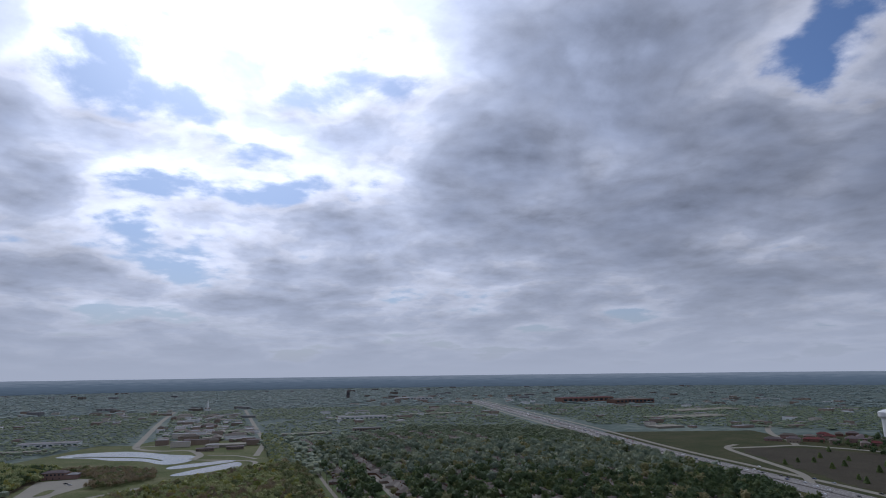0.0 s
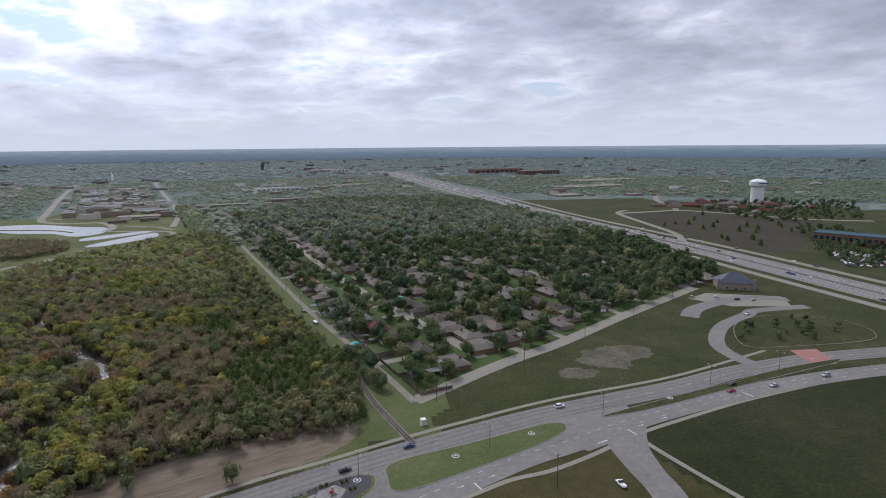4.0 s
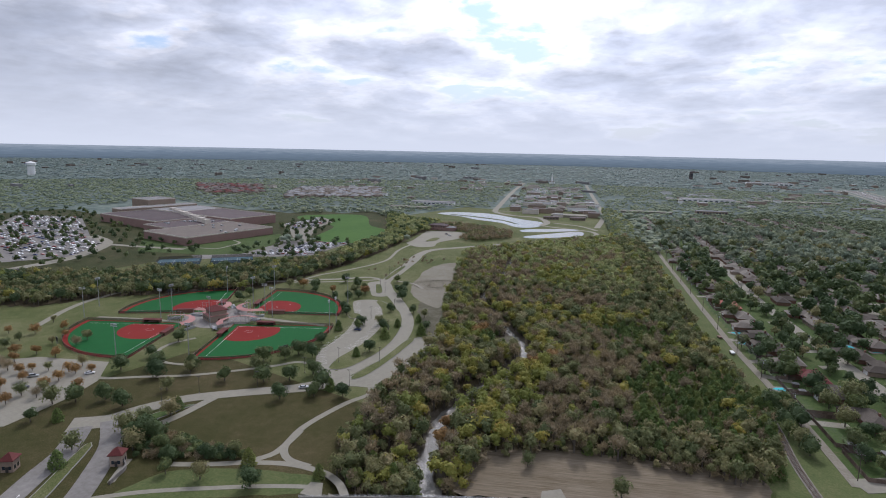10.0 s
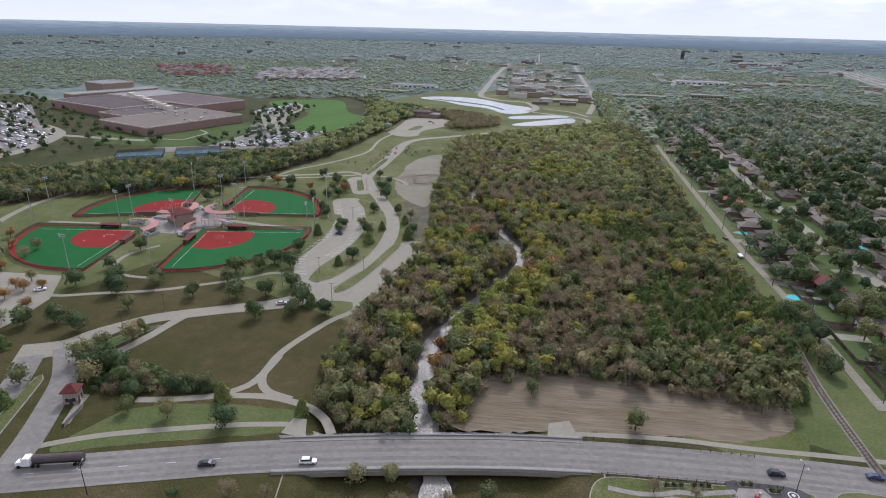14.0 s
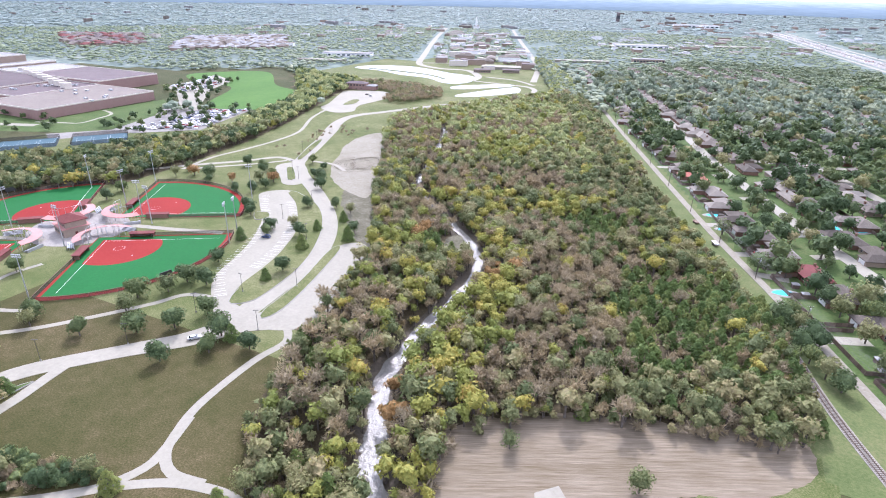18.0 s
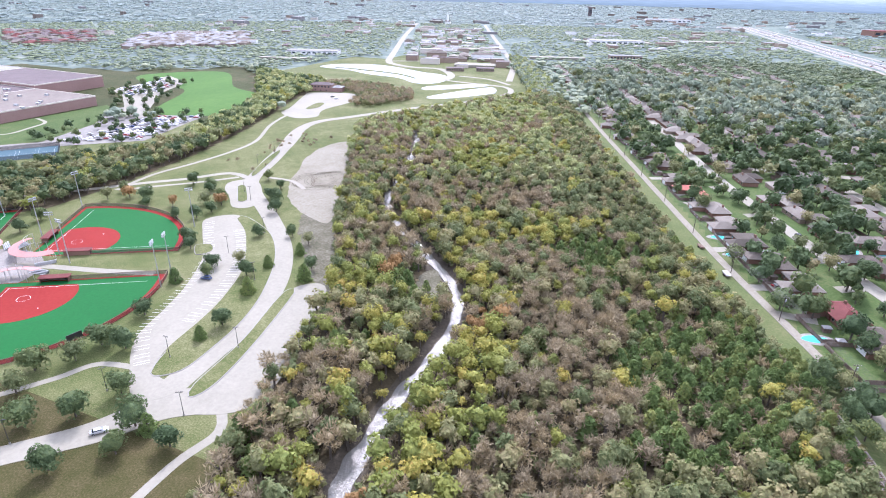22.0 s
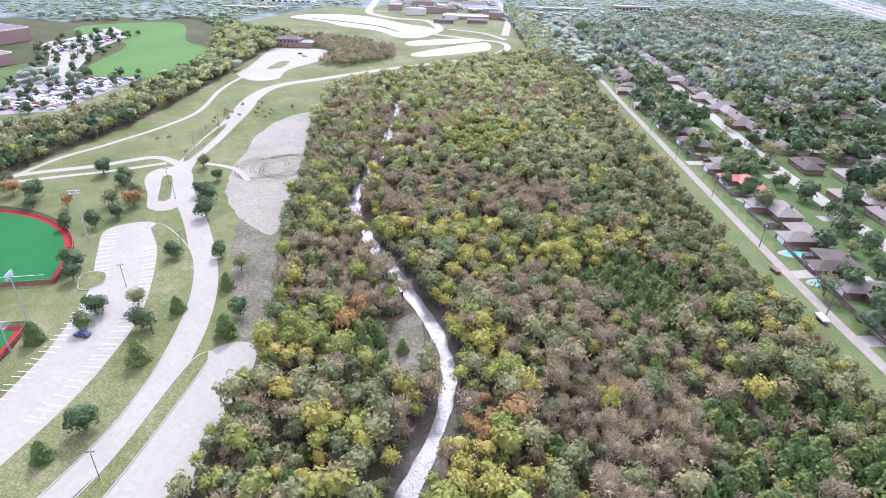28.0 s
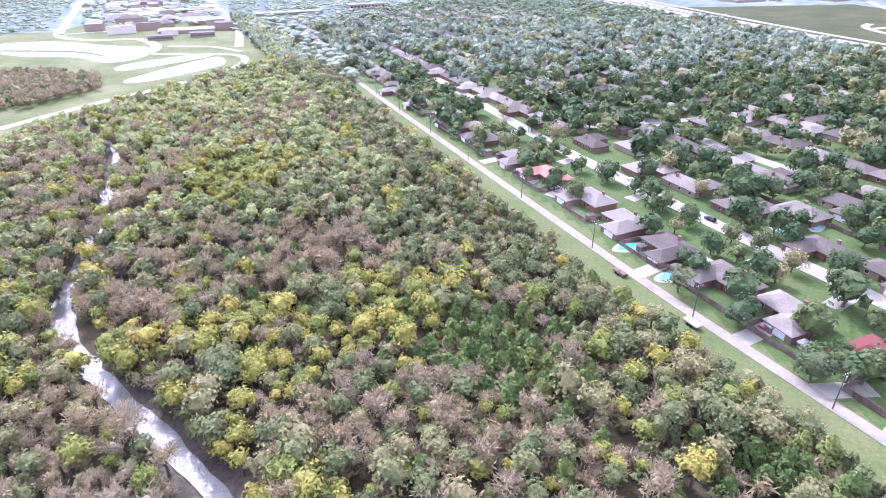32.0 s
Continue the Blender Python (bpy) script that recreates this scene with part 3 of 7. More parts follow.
zone[(far_from(cx, cy, TRACK) < 15) & (cy > 212)] = 1
zone[(far_from(cx, cy, ALLEY) < 16) & ~inside(cx, cy, HOMES) & ~inside(cx, cy, WOOD_EAST)] = 1
zone[(far_from(cx, cy, CREEK) < 6.5) & inside(cx, cy, [(-80, 120), (-100, 110), (-170, 200), (-180, 330), (-260, 470), (-340, 620), (-240, 560), (-120, 300), (-110, 165)])] = 6
verts = np.stack([X, Y, Z], -1).reshape(-1, 3)
i = (np.arange(len(gy) - 1)[:, None] * cols + np.arange(cols - 1)[None]).ravel()
quads = np.stack([i, i + 1, i + cols + 1, i + cols], -1)


def mesh_np(name, verts, quads, mats, slots=None, tint=None):
    """A mesh of alike faces from arrays, with a material slot and a tint for each face."""
    sides = np.shape(quads)[1]
    me = bpy.data.meshes.new(name)
    me.vertices.add(len(verts))
    me.vertices.foreach_set("co", np.ascontiguousarray(verts, np.float32).ravel())
    me.loops.add(sides * len(quads))
    me.loops.foreach_set("vertex_index", np.ascontiguousarray(quads, np.int32).ravel())
    me.polygons.add(len(quads))
    me.polygons.foreach_set("loop_start", np.arange(0, sides * len(quads), sides, dtype=np.int32))
    for m in mats:
        me.materials.append(m)
    if slots is not None:
        me.polygons.foreach_set("material_index", np.ascontiguousarray(slots, np.int32))
    if tint is not None:
        me.attributes.new("tint", "FLOAT", "FACE").data.foreach_set("value", np.ascontiguousarray(tint, np.float32))
    me.update(calc_edges=True)
    return me


me = mesh_np("ground", verts, quads, [M[k] for k in ("grass", "verge", "lawn", "meadow", "stubble", "litter", "bank", "plain", "earth", "cloud_dim_grass", "cloud_dim_meadow")], zone.ravel())
ground = tagged(new("ground", me), "grassy ground with dry and green patches, woodland floor and creek banks", "ground", kind="structure")


def structure(name, bm, mat, label, category):
    return tagged(part(name, bm, mat), label, category, kind="structure")


# ---- water ----
structure("water", strip(CREEK, [11, 11, 8.5, 7, 6.2, 5.4, 4.4, 3.8, 4.4, 5.4, 6.2, 6.8, 6.8, 6.0, 5.2, 4.4, 3.8, 3.4, 3.4], -2.05, 0.6, 1.2, True, 0.45), M["creek"], "shallow glittering creek between wooded banks", "creek")
structure("water", slab([(-595, 877), (-586, 918), (-535, 940), (-495, 931), (-437, 902), (-396, 888), (-377, 842), (-384, 810), (-405, 806), (-444, 835), (-498, 846), (-541, 868)], 0.12, smooth=True, step=6), M["lake"], "bright pond with grassy banks", "pond")
structure("water", slab([(-378, 790), (-326, 840), (-315, 822), (-366, 765)], 0.12, smooth=True), M["lake"], "narrow pale pond beside a low dyke", "pond")
structure("water", slab([(-348, 727), (-312, 815), (-298, 814), (-290, 792), (-292, 772), (-330, 718)], 0.12, smooth=True), M["lake"], "narrow pale pond beside the curving road", "pond")

structure("ground_patch", strip([(-572, 884), (-520, 880), (-460, 868), (-420, 842)], [4, 7, 6, 3], 0.35, 0.4, 5.0, True, 0.3), M["verge"], "low grassy spit in the pond", "spit")

# ---- roads and paths ----
for pts, w, mat, label, cat in (
    (ALLEY, 3.9, "alley", "pale concrete alley behind the house yards", "alley"),
    (LANE, 9.0, "concrete", "pale concrete residential street with kerbs", "street"),
    (STREET, 8.0, "concrete", "pale concrete residential street", "street"),
    ([(-420, -130), (-330, -46), (-275, 8)] + MAIN, 13.5, "road", "wide worn concrete road across the creek bridge", "road"),
):
    structure("road", strip(pts, w, 0.14 + 0.006 * (w > 5) + 0.006 * (w > 8.5), 0.4), M[mat], label, cat)

# ---- trees ----
rng = np.random.default_rng(7)


def crown_template(leaves, size, lobes, radius, height, style, seed):
    """A crown of leaf sprays round several lobes: corners of triangles, about the crown's foot."""
    g = np.random.default_rng(seed)
    if style == "cone":
        h = g.random(leaves) ** 1.35
        a = g.random(leaves) * math.tau
        rr = radius * (1 - h) ** 0.55 * (0.58 + 0.46 * g.random(leaves)) * (0.84 + 0.16 * np.sin(5 * a + 11 * h)) + 0.05
        c = np.stack([rr * np.cos(a), rr * np.sin(a), h * height], -1)
        out = np.stack([np.cos(a), np.sin(a), np.full(leaves, 0.55)], -1)
        own, lift = 0.8, 0.2
    else:
        ang = g.random(lobes) * math.tau
        rad = radius * 0.70 * np.sqrt(g.random(lobes))
        cz = height * (0.26 + 0.52 * g.random(lobes) - 0.18 * rad / radius)
        ctr = np.stack([rad * np.cos(ang), rad * np.sin(ang), cz], -1)
        lr = radius * (0.24 + 0.20 * g.random(lobes))
        k = g.integers(0, lobes, leaves)
        d = g.normal(size=(leaves, 3))
        d[:, 2] = np.where(g.random(leaves) < 0.72, np.abs(d[:, 2]), -0.6 * np.abs(d[:, 2]))
        d /= np.linalg.norm(d, axis=1)[:, None]
        spread = (0.8 + 0.3 * g.random(leaves)) if style != "twig" else (0.45 + 0.75 * g.random(leaves))
        c = ctr[k] + d * (lr[k] * spread)[:, None]
        middle = c - np.array([0, 0, height * 0.42])
        out = d + 0.7 * middle / np.linalg.norm(middle, axis=1)[:, None]
        out /= np.linalg.norm(out, axis=1)[:, None]
        own, lift = (0.8, 0.2) if style != "twig" else (0.4, 0.2)
    nrm = own * out + 0.42 * g.normal(size=out.shape) + np.array([0, 0, lift])
    nrm /= np.linalg.norm(nrm, axis=1)[:, None]
    t = np.cross(nrm, g.normal(size=nrm.shape))
    if style == "twig":
        t = 0.8 * out + 0.5 * g.normal(size=out.shape) + np.array([0, 0, 0.4])
    t /= np.linalg.norm(t, axis=1)[:, None]
    b = np.cross(nrm, t)
    s = size * (0.65 + 0.7 * g.random(leaves))[:, None]
    long = 1.0 if style != "twig" else 1.7
    wide = 1.0 if style != "twig" else 0.30
    bend = nrm * s * 0.22
    q = np.stack([c - t * s * 0.62 * long - b * s * 0.38 * wide, c + t * s * 0.62 * long - b * s * 0.38 * wide, c + b * s * 0.72 * wide + bend], 1)
    q = q.reshape(-1, 3)
    if style == "cone" and leaves:
        return q
    # a closed, lumpy heart of dense foliage behind the sprays
    bm = bmesh.new()
    bmesh.ops.create_icosphere(bm, subdivisions=2 if leaves > 180 else 1, radius=1.0)
    heart = []
    for f in bm.faces:
        if not leaves and f.calc_center_median().z < -0.2:
            continue
        for v in f.verts:
            k = (1.35 if not leaves else 1.0) * {"twig": 0.30, "round": 0.60}.get(style, 0.53) * radius * (1.0 + 0.40 * noise.noise(v.co * 2.3 + Vector((seed, 0, 0))))
            heart.append((v.co.x * k, v.co.y * k, height * 0.44 + v.co.z * k * (0.95 if leaves else 0.75)))
    bm.free()
    return np.concatenate([np.array(heart), q])


# unit crowns: radius 1, height 1.6 (cones: height 2.6), at three levels of detail
STYLES = {"sage": "ball", "olive": "ball", "yellow": "ball", "brown": "twig", "cedar": "cone", "orange": "ball", "oak": "round", "dale": "round", "far": "ball", "hazy": "ball"}
KINDS = list(STYLES)
LEVELS = {"own": (820, 0.116, 24), "near": (350, 0.165, 18), "fair": (190, 0.225, 14), "mid": (90, 0.34, 11), "thin": (56, 0.46, 9), "low": (12, 0.8, 5), "dot": (0, 0.8, 5)}
TEMPLATES = {}
for kind in KINDS:
    for level, (count, size, lobes) in LEVELS.items():
        s = STYLES[kind]
        TEMPLATES[kind, level] = [crown_template(int(count * {"twig": 1.3, "cone": 1.3, "round": 1.3}.get(s, 1)), size * {"twig": 1.15, "cone": 1.25}.get(s, 1), lobes, 1.0, {"cone": 1.95, "round": 1.75}.get(s, 1.85), s, 31 * k + 7 * KINDS.index(kind) + len(level)) for k in range(5)]


def trunk_bars(height, r, limbs=3, seed=0):
    """A tapered trunk with limbs, as five-sided bars, in triangles."""
    g = random.Random(seed)
    vs = []

    def bar(a, b, r0, r1):
        a, b = Vector(a), Vector(b)
        q = (b - a).to_track_quat("Z", "Y")
        c = [q @ Vector((math.cos(k * math.tau / 5), math.sin(k * math.tau / 5), 0)) for k in range(5)]
        for k in range(5):
            j = (k + 1) % 5
            vs.extend([a + c[k] * r0, a + c[j] * r0, b + c[j] * r1, a + c[k] * r0, b + c[j] * r1, b + c[k] * r1])

    bar((0, 0, -0.3), (0, 0, height * 0.55), r, r * 0.7)
    bar((0, 0, height * 0.55), (0.03 * height, 0, height), r * 0.7, r * 0.25)
    for k in range(limbs):
        a = k * math.tau / max(limbs, 1) + g.random()
        h = height * g.uniform(0.4, 0.7)
        bar((0, 0, h), (math.cos(a) * height * 0.32, math.sin(a) * height * 0.32, h + height * 0.35), r * 0.5, r * 0.15)
    return np.array([tuple(v) for v in vs])


def grove(name, trees, level, label, category="woodland"):
    """Many trees in one mesh. trees: rows of x, y, z, crown radius, trunk height, kind, tint."""
    vs, slots, tints = [], [], []
    used = sorted({t[5] for t in trees})
    stem = trunk_bars(1.0, 0.06, 2)
    for x, y, z, rad, h, kind, tint in trees:
        pool = TEMPLATES[kind, level]
        q = pool[int(tint * 997) % len(pool)]
        a = tint * 61.0
        c, s = math.cos(a), math.sin(a)
        w = np.empty_like(q)
        w[:, 0] = (q[:, 0] * c - q[:, 1] * s) * rad + x
        w[:, 1] = (q[:, 0] * s + q[:, 1] * c) * rad + y
        # far crowns are pressed flat so their shaded sides show less
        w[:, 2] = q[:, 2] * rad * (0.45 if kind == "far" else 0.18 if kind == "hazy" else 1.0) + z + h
        vs.append(w)
        slots.append(np.full(len(q) // 3, used.index(kind)))
        tints.append(np.full(len(q) // 3, tint))
        if level in ("near", "fair"):
            w = stem * (h + rad, h + rad, h + rad * 0.9) + (x, y, z)
            vs.append(w)
            slots.append(np.full(len(stem) // 3, len(used)))
            tints.append(np.zeros(len(stem) // 3))
    v = np.concatenate(vs)
    me = mesh_np(name, v, np.arange(len(v)).reshape(-1, 3), [LEAF[k] for k in used] + [M["bark"]], np.concatenate(slots), np.concatenate(tints))
    return tagged(new(name, me), label, category, kind="stuff")


CROWNS = {}


def tree(x, y, rad, h, kind, label, group="", z=0.0, turn=0.0):
    """One tree of its own: trunk and crown, on shared meshes."""
    key = (kind, int(abs(x * 7 + y * 13)) % 4)
    if key not in CROWNS:
        q = TEMPLATES[kind, "own"][key[1]]
        crown = mesh_np("crown", q, np.arange(len(q)).reshape(-1, 3), [LEAF[kind]])
        v = trunk_bars(1.0, 0.055, 4, key[1])
        stem = mesh_np("trunk", v, np.arange(len(v)).reshape(-1, 3), [M["bark"]])
        CROWNS[key] = crown, stem
    crown, stem = CROWNS[key]
    ob = thing("tree", x, y, turn, z, label, "tree", group)
    c = new("crown", crown)
    c.parent, c.matrix_basis = ob, Matrix.LocRotScale((0, 0, h), None, (rad, rad, rad))
    t = new("trunk", stem)
    k = h + rad * (1.8 if kind == "cedar" else 1.0)
    t.parent, t.matrix_basis = ob, Matrix.LocRotScale((0, 0, 0), None, (k, k, k))
    return ob


def scatter(poly, gap, seed, jitter=0.42):
    """Uneven points inside an outline."""
    g = np.random.default_rng(seed)
    xs, ys = [p[0] for p in poly], [p[1] for p in poly]
    x, y = np.meshgrid(np.arange(min(xs), max(xs), gap), np.arange(min(ys), max(ys), gap * 0.88))
    x = x + (np.arange(x.shape[0])[:, None] % 2) * gap / 2 + g.uniform(-jitter, jitter, x.shape) * gap
    y = y + g.uniform(-jitter, jitter, y.shape) * gap
    keep = inside(x, y, poly)
    return x[keep], y[keep], g


# stands of one kind in the creek wood: middle, radius, kind
STANDS = [
    (-129, 190, 6, "orange"), (-72, 282, 16, "cedar"), (-70, 306, 14, "cedar"),
    (-50, 268, 27, "cedar"), (-46, 298, 20, "cedar"), (-58, 322, 12, "cedar"), (-62, 246, 15, "cedar"), (-30, 262, 9, "yellow"), (-36, 284, 8, "yellow"), (-54, 336, 13, "yellow"), (-60, 230, 15, "olive"), (-36, 238, 13, "olive"), (-112, 196, 14, "yellow"), (-119, 214, 14, "yellow"), (-104, 362, 22, "cedar"), (-171, 306, 14, "cedar"),
    (-193, 374, 18, "yellow"), (-162, 374, 20, "yellow"), (-130, 384, 22, "yellow"), (-98, 396, 18, "yellow"), (-59, 368, 18, "yellow"), (-47, 345, 16, "yellow"),
    (-138, 312, 14, "yellow"), (-127, 262, 18, "yellow"), (-120, 230, 18, "yellow"), (-189, 296, 16, "yellow"), (-180, 311, 9, "orange"), (-131, 288, 8, "orange"),
    (-195, 396, 30, "brown"), (-160, 420, 34, "brown"), (-122, 338, 24, "brown"), (-98, 300, 30, "brown"), (-92, 262, 28, "brown"), (-106, 222, 22, "brown"),
    (-200, 342, 22, "brown"), (-254, 480, 40, "brown"), (-290, 540, 34, "brown"), (-160, 236, 14, "brown"), (-176, 220, 14, "brown"), (-200, 600, 40, "brown"),
    (-122, 432, 26, "olive"), (-80, 432, 26, "olive"), (-77, 402, 18, "olive"), (-150, 480, 40, "olive"), (-200, 500, 34, "yellow"), (-120, 500, 26, "yellow"), (-240, 640, 40, "olive"),
]


def wood_kind(x, y, u):
    """Which tree grows where in the creek wood."""
    v = (u * 7.31) % 1.0
    n2 = noise.noise((x * 0.05, y * 0.05, 8.4))
    best, kind = 0.0, None
    for a, b, r, k in STANDS:
        w = 1.25 - math.hypot(x - a, y - b) / r + 0.5 * n2
        if w > best:
            best, kind = w, k
    if kind and v < {"cedar": 0.62, "brown": 0.15}.get(kind, 0.28) + 0.5 * min(best, 0.8):
        return kind
    if far_from(x, y, CREEK) < 22 and u < 0.34:
        return "yellow"
    return "brown" if u > 0.80 else "yellow" if u < 0.16 else "cedar" if u < 0.30 else "olive"


NEAR_WOOD = [(-175, 170), (-20, 215), (-40, 330), (-75, 400), (-190, 400), (-205, 300)]
x, y, g = scatter(WOOD_EAST, 4.2, 11)
u, sz = g.random(len(x)), g.random(len(x))
z = ground_height(x, y)
creek_gap = far_from(x, y, CREEK)
glade = [(-172, 317), (-168, 327), (-160, 317), (-154, 303), (-151, 291), (-158, 291), (-166, 301)]
lean = np.array([3.4 * noise.noise((a * 0.07, b * 0.07, 2.2)) for a, b in zip(x, y)])
ok = (creek_gap + lean * np.where((y > 285) & (y < 392), 0.45, 1.0) > np.where((y > 285) & (y < 378), 3.9, np.where(y > 392, 2.6, 4.2))) & ~inside(x, y, glade)
near, rest = [], []
inner = inside(x, y, NEAR_WOOD)
order = np.argsort(np.hypot(x + 105, y - 300))
for k in order:
    if not ok[k]:
        continue
    kind = wood_kind(x[k], y[k], u[k])
    # farther trees swap to the leaf colour with haze painted in
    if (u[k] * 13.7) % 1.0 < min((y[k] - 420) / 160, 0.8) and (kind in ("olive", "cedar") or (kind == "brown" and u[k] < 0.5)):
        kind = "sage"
    rad = 1.9 + 2.7 * sz[k] ** 2.2
    h = 1.8 + 2.2 * sz[k]
    edge = float(far_from(x[k], y[k], ALLEY))
    if edge < 45 and kind in ("brown", "yellow", "sage") and (u[k] * 23.1) % 1.0 < 0.7:
        kind = "olive"
    if kind == "cedar" and (u[k] * 31.7) % 1.0 < 0.3:
        continue
    if edge < 26:
        rad, h = rad * 0.8, h * 0.5
    if kind == "cedar":
        rad, h = 2.3 + 1.5 * sz[k], 0.4
    if kind == "brown":
        rad *= 0.95
    row = (x[k], y[k], z[k], rad, h, kind, float(g.random()))
    if inner[k] and len(near) < 50:
        near.append(row)
    else:
        rest.append(row)
WORDS = {
    "olive": "olive green broadleaf tree in the creek wood", "yellow": "yellow-green autumn tree in the creek wood",
    "sage": "olive green tree in the creek wood, paled by painted haze", "orange": "orange-brown autumn tree in the creek wood", "brown": "half bare grey-brown tree in the creek wood", "cedar": "dark green conical cedar in the creek wood",
}
for px, py, pz, rad, h, kind, tint in near:
    tree(px, py, rad, h, kind, WORDS[kind], "trees of the creek wood", pz, tint * 360)
grove("woodland", [t for t in rest if 255 < t[1] < 400], "near", "dense mixed autumn woodland along the creek")
grove("woodland", [t for t in rest if t[1] <= 255 or 400 <= t[1] < 520], "fair", "dense mixed autumn woodland along the creek")
grove("woodland", [t for t in rest if t[1] >= 520], "mid", "dense mixed autumn woodland towards the ponds")

x, y, g = scatter(WOOD_EAST, 4.6, 19)
far_creek = far_from(x, y, CREEK)
rows = []
for a, b, d in zip(x, y, far_creek):
    u, s = g.random(), g.random()
    if d < 4.4 or b > 420 or (u < 0.3) or inside(a, b, glade):
        continue
    rows.append((a, b, float(ground_height(a, b)) - 0.3, 1.5 + 1.3 * s, 0.6, "olive" if u < 0.62 else "brown", float(g.random())))
grove("undergrowth", rows, "thin", "tangled olive and brown undergrowth of the creek wood", "undergrowth")

x, y, g = scatter(BELT, 6.0, 12)
rows = []
for a, b in zip(x, y):
    s, u = g.random(), g.random()
    # trees farther back take the haze-lightened leaf colour
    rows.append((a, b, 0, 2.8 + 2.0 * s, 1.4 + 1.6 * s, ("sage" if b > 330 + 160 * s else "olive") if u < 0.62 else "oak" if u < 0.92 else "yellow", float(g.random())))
grove("woodland", [t for t in rows if t[1] < 430], "fair", "belt of green trees between park and school")
grove("woodland", [t for t in rows if t[1] >= 430], "mid", "belt of green trees between park and school")

x, y, g = scatter([(-400, 640), (-378, 636), (-352, 690), (-374, 734), (-420, 752), (-470, 760), (-500, 750), (-505, 725), (-450, 712), (-415, 690)], 6.0, 16)
grove("woodland", [(a, b, 0, 2.4 + 1.8 * g.random(), 1.2, "brown" if g.random() < 0.6 else "olive", float(g.random())) for a, b in zip(x, y)], "thin", "brownish trees between the lodge and the ponds")
x, y, g = scatter([(-206, 745), (-222, 800), (-250, 890), (-276, 965), (-345, 1120), (-378, 1140), (-332, 1010), (-292, 905), (-262, 830), (-250, 790), (-232, 752)], 5.6, 18)
# both leaf colours here have distance haze mixed in
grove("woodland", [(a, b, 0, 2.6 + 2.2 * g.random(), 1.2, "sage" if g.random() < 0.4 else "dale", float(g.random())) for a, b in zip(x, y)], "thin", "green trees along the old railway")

# far woods out to the horizon, with haze painted into their leaf colours
POND_BASIN = [(-640, 780), (-620, 970), (-560, 1060), (-380, 1060), (-250, 880), (-270, 720), (-420, 590)]


def wild(x, y, rr):
    """Where far woods may stand: off the houses, fields, ponds, freeway, school and streets."""
    ok = ~(inside(x, y, HOMES) | inside(x, y, BELT) | inside(x, y, WOOD_EAST) | inside(x, y, POND_BASIN)) & (far_from(x, y, FREEWAY) > 62)
    ok &= ~((x > 280) & (rr < 1350)) & ~((x < -560) & (y < 700) & (x > -1130))
    ok &= ~inside(x, y, [(-570, 490), (-465, 520), (-500, 690), (-690, 800), (-780, 700), (-690, 600)])
    ok &= far_from(x, y, [(-540, 994), (-926, 1930)]) > 16
    ok &= ~inside(x, y, [(-480, 600), (-330, 540), (-225, 700), (-225, 800), (-240, 900), (-420, 780)])
    return ok & (far_from(x, y, [(-345, 1050), (-715, 1988)]) > 14)


def far_ring(r0, r1, gap, seed, rad0, rad1, cut, kind="far"):
    g = np.random.default_rng(seed)
    rows = []
    many = int((r1 * r1 - r0 * r0) * radians(134) / 2 / gap ** 2)
    rr = np.sqrt(g.random(many) * (r1 * r1 - r0 * r0) + r0 * r0)
    az = np.radians(g.uniform(-78, 56, many))
    x, y = rr * np.sin(az), rr * np.cos(az)
    ok = wild(x, y, rr)
    for a, b, c in zip(x[ok], y[ok], g.random((ok.sum(), 3))):
        if noise.noise((a * 0.0035, b * 0.0035, 1.7)) + 0.5 * noise.noise((a * 0.012, b * 0.012, 5.2)) < cut:
            continue
        # part-hazed leaf colour nearer in, full haze tint beyond
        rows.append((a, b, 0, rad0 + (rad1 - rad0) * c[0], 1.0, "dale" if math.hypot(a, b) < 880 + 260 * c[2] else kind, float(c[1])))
    return rows


grove("far_woods", far_ring(720, 1150, 9.0, 21, 3.0, 6.6, -0.85), "dot", "tree tops spreading over the plain, coloured blue-green for haze")
grove("far_woods", far_ring(1150, 2100, 12.0, 23, 3.6, 7.6, -0.75), "dot", "tree tops spreading over the plain, coloured blue-green for haze")
grove("far_woods", far_ring(2100, 4700, 30, 22, 9, 20, -0.5, "hazy"), "dot", "tree clumps towards the horizon, coloured slate green for haze")


# ---- the park: drives, car parks, paths ----
def kerbed_island(pts, label, mat="grass", z=0.30):
    ob = structure("trim", slab(pts, z - 0.03, 0.35, True, 2.0), M["kerb"], label, "traffic island")
    line = spline(pts, 2.0, True)
    c = sum(line, Vector()) / len(line)
    inner = []
    for i, p in enumerate(line):
        d = (line[(i + 1) % len(line)] - line[i - 1]).normalized()
        s = Vector((-d.y, d.x, 0))
        if s.dot(c - p) < 0:
            s = -s
        inner.append(p + s * 0.35)
    part("grass_top", slab([(p.x, p.y) for p in inner], z, 0.1), M[mat], ob, "short grass inside a concrete kerb")
    return ob


DRIVE = [(-209, 208), (-211, 233), (-212, 250), (-218, 273), (-229, 296), (-246, 319), (-274, 346), (-304, 371), (-325, 394), (-340, 432), (-360, 478), (-380, 523), (-384, 556), (-368, 590), (-335, 654), (-302, 706), (-279, 752), (-274, 800), (-292, 832), (-330, 838), (-376, 846)]
ENTRY = [(-262, 108), (-253, 120), (-252, 134), (-246, 152), (-230, 172), (-214, 190), (-205, 206), (-196, 214)]
structure("road", strip(DRIVE, [10, 9, 9, 9, 9, 9, 9, 10, 12, 9, 8, 8, 8, 7, 7, 7, 7, 7, 7, 6], 0.10), M["concrete"], "pale concrete park drive curving towards the ponds", "park drive")
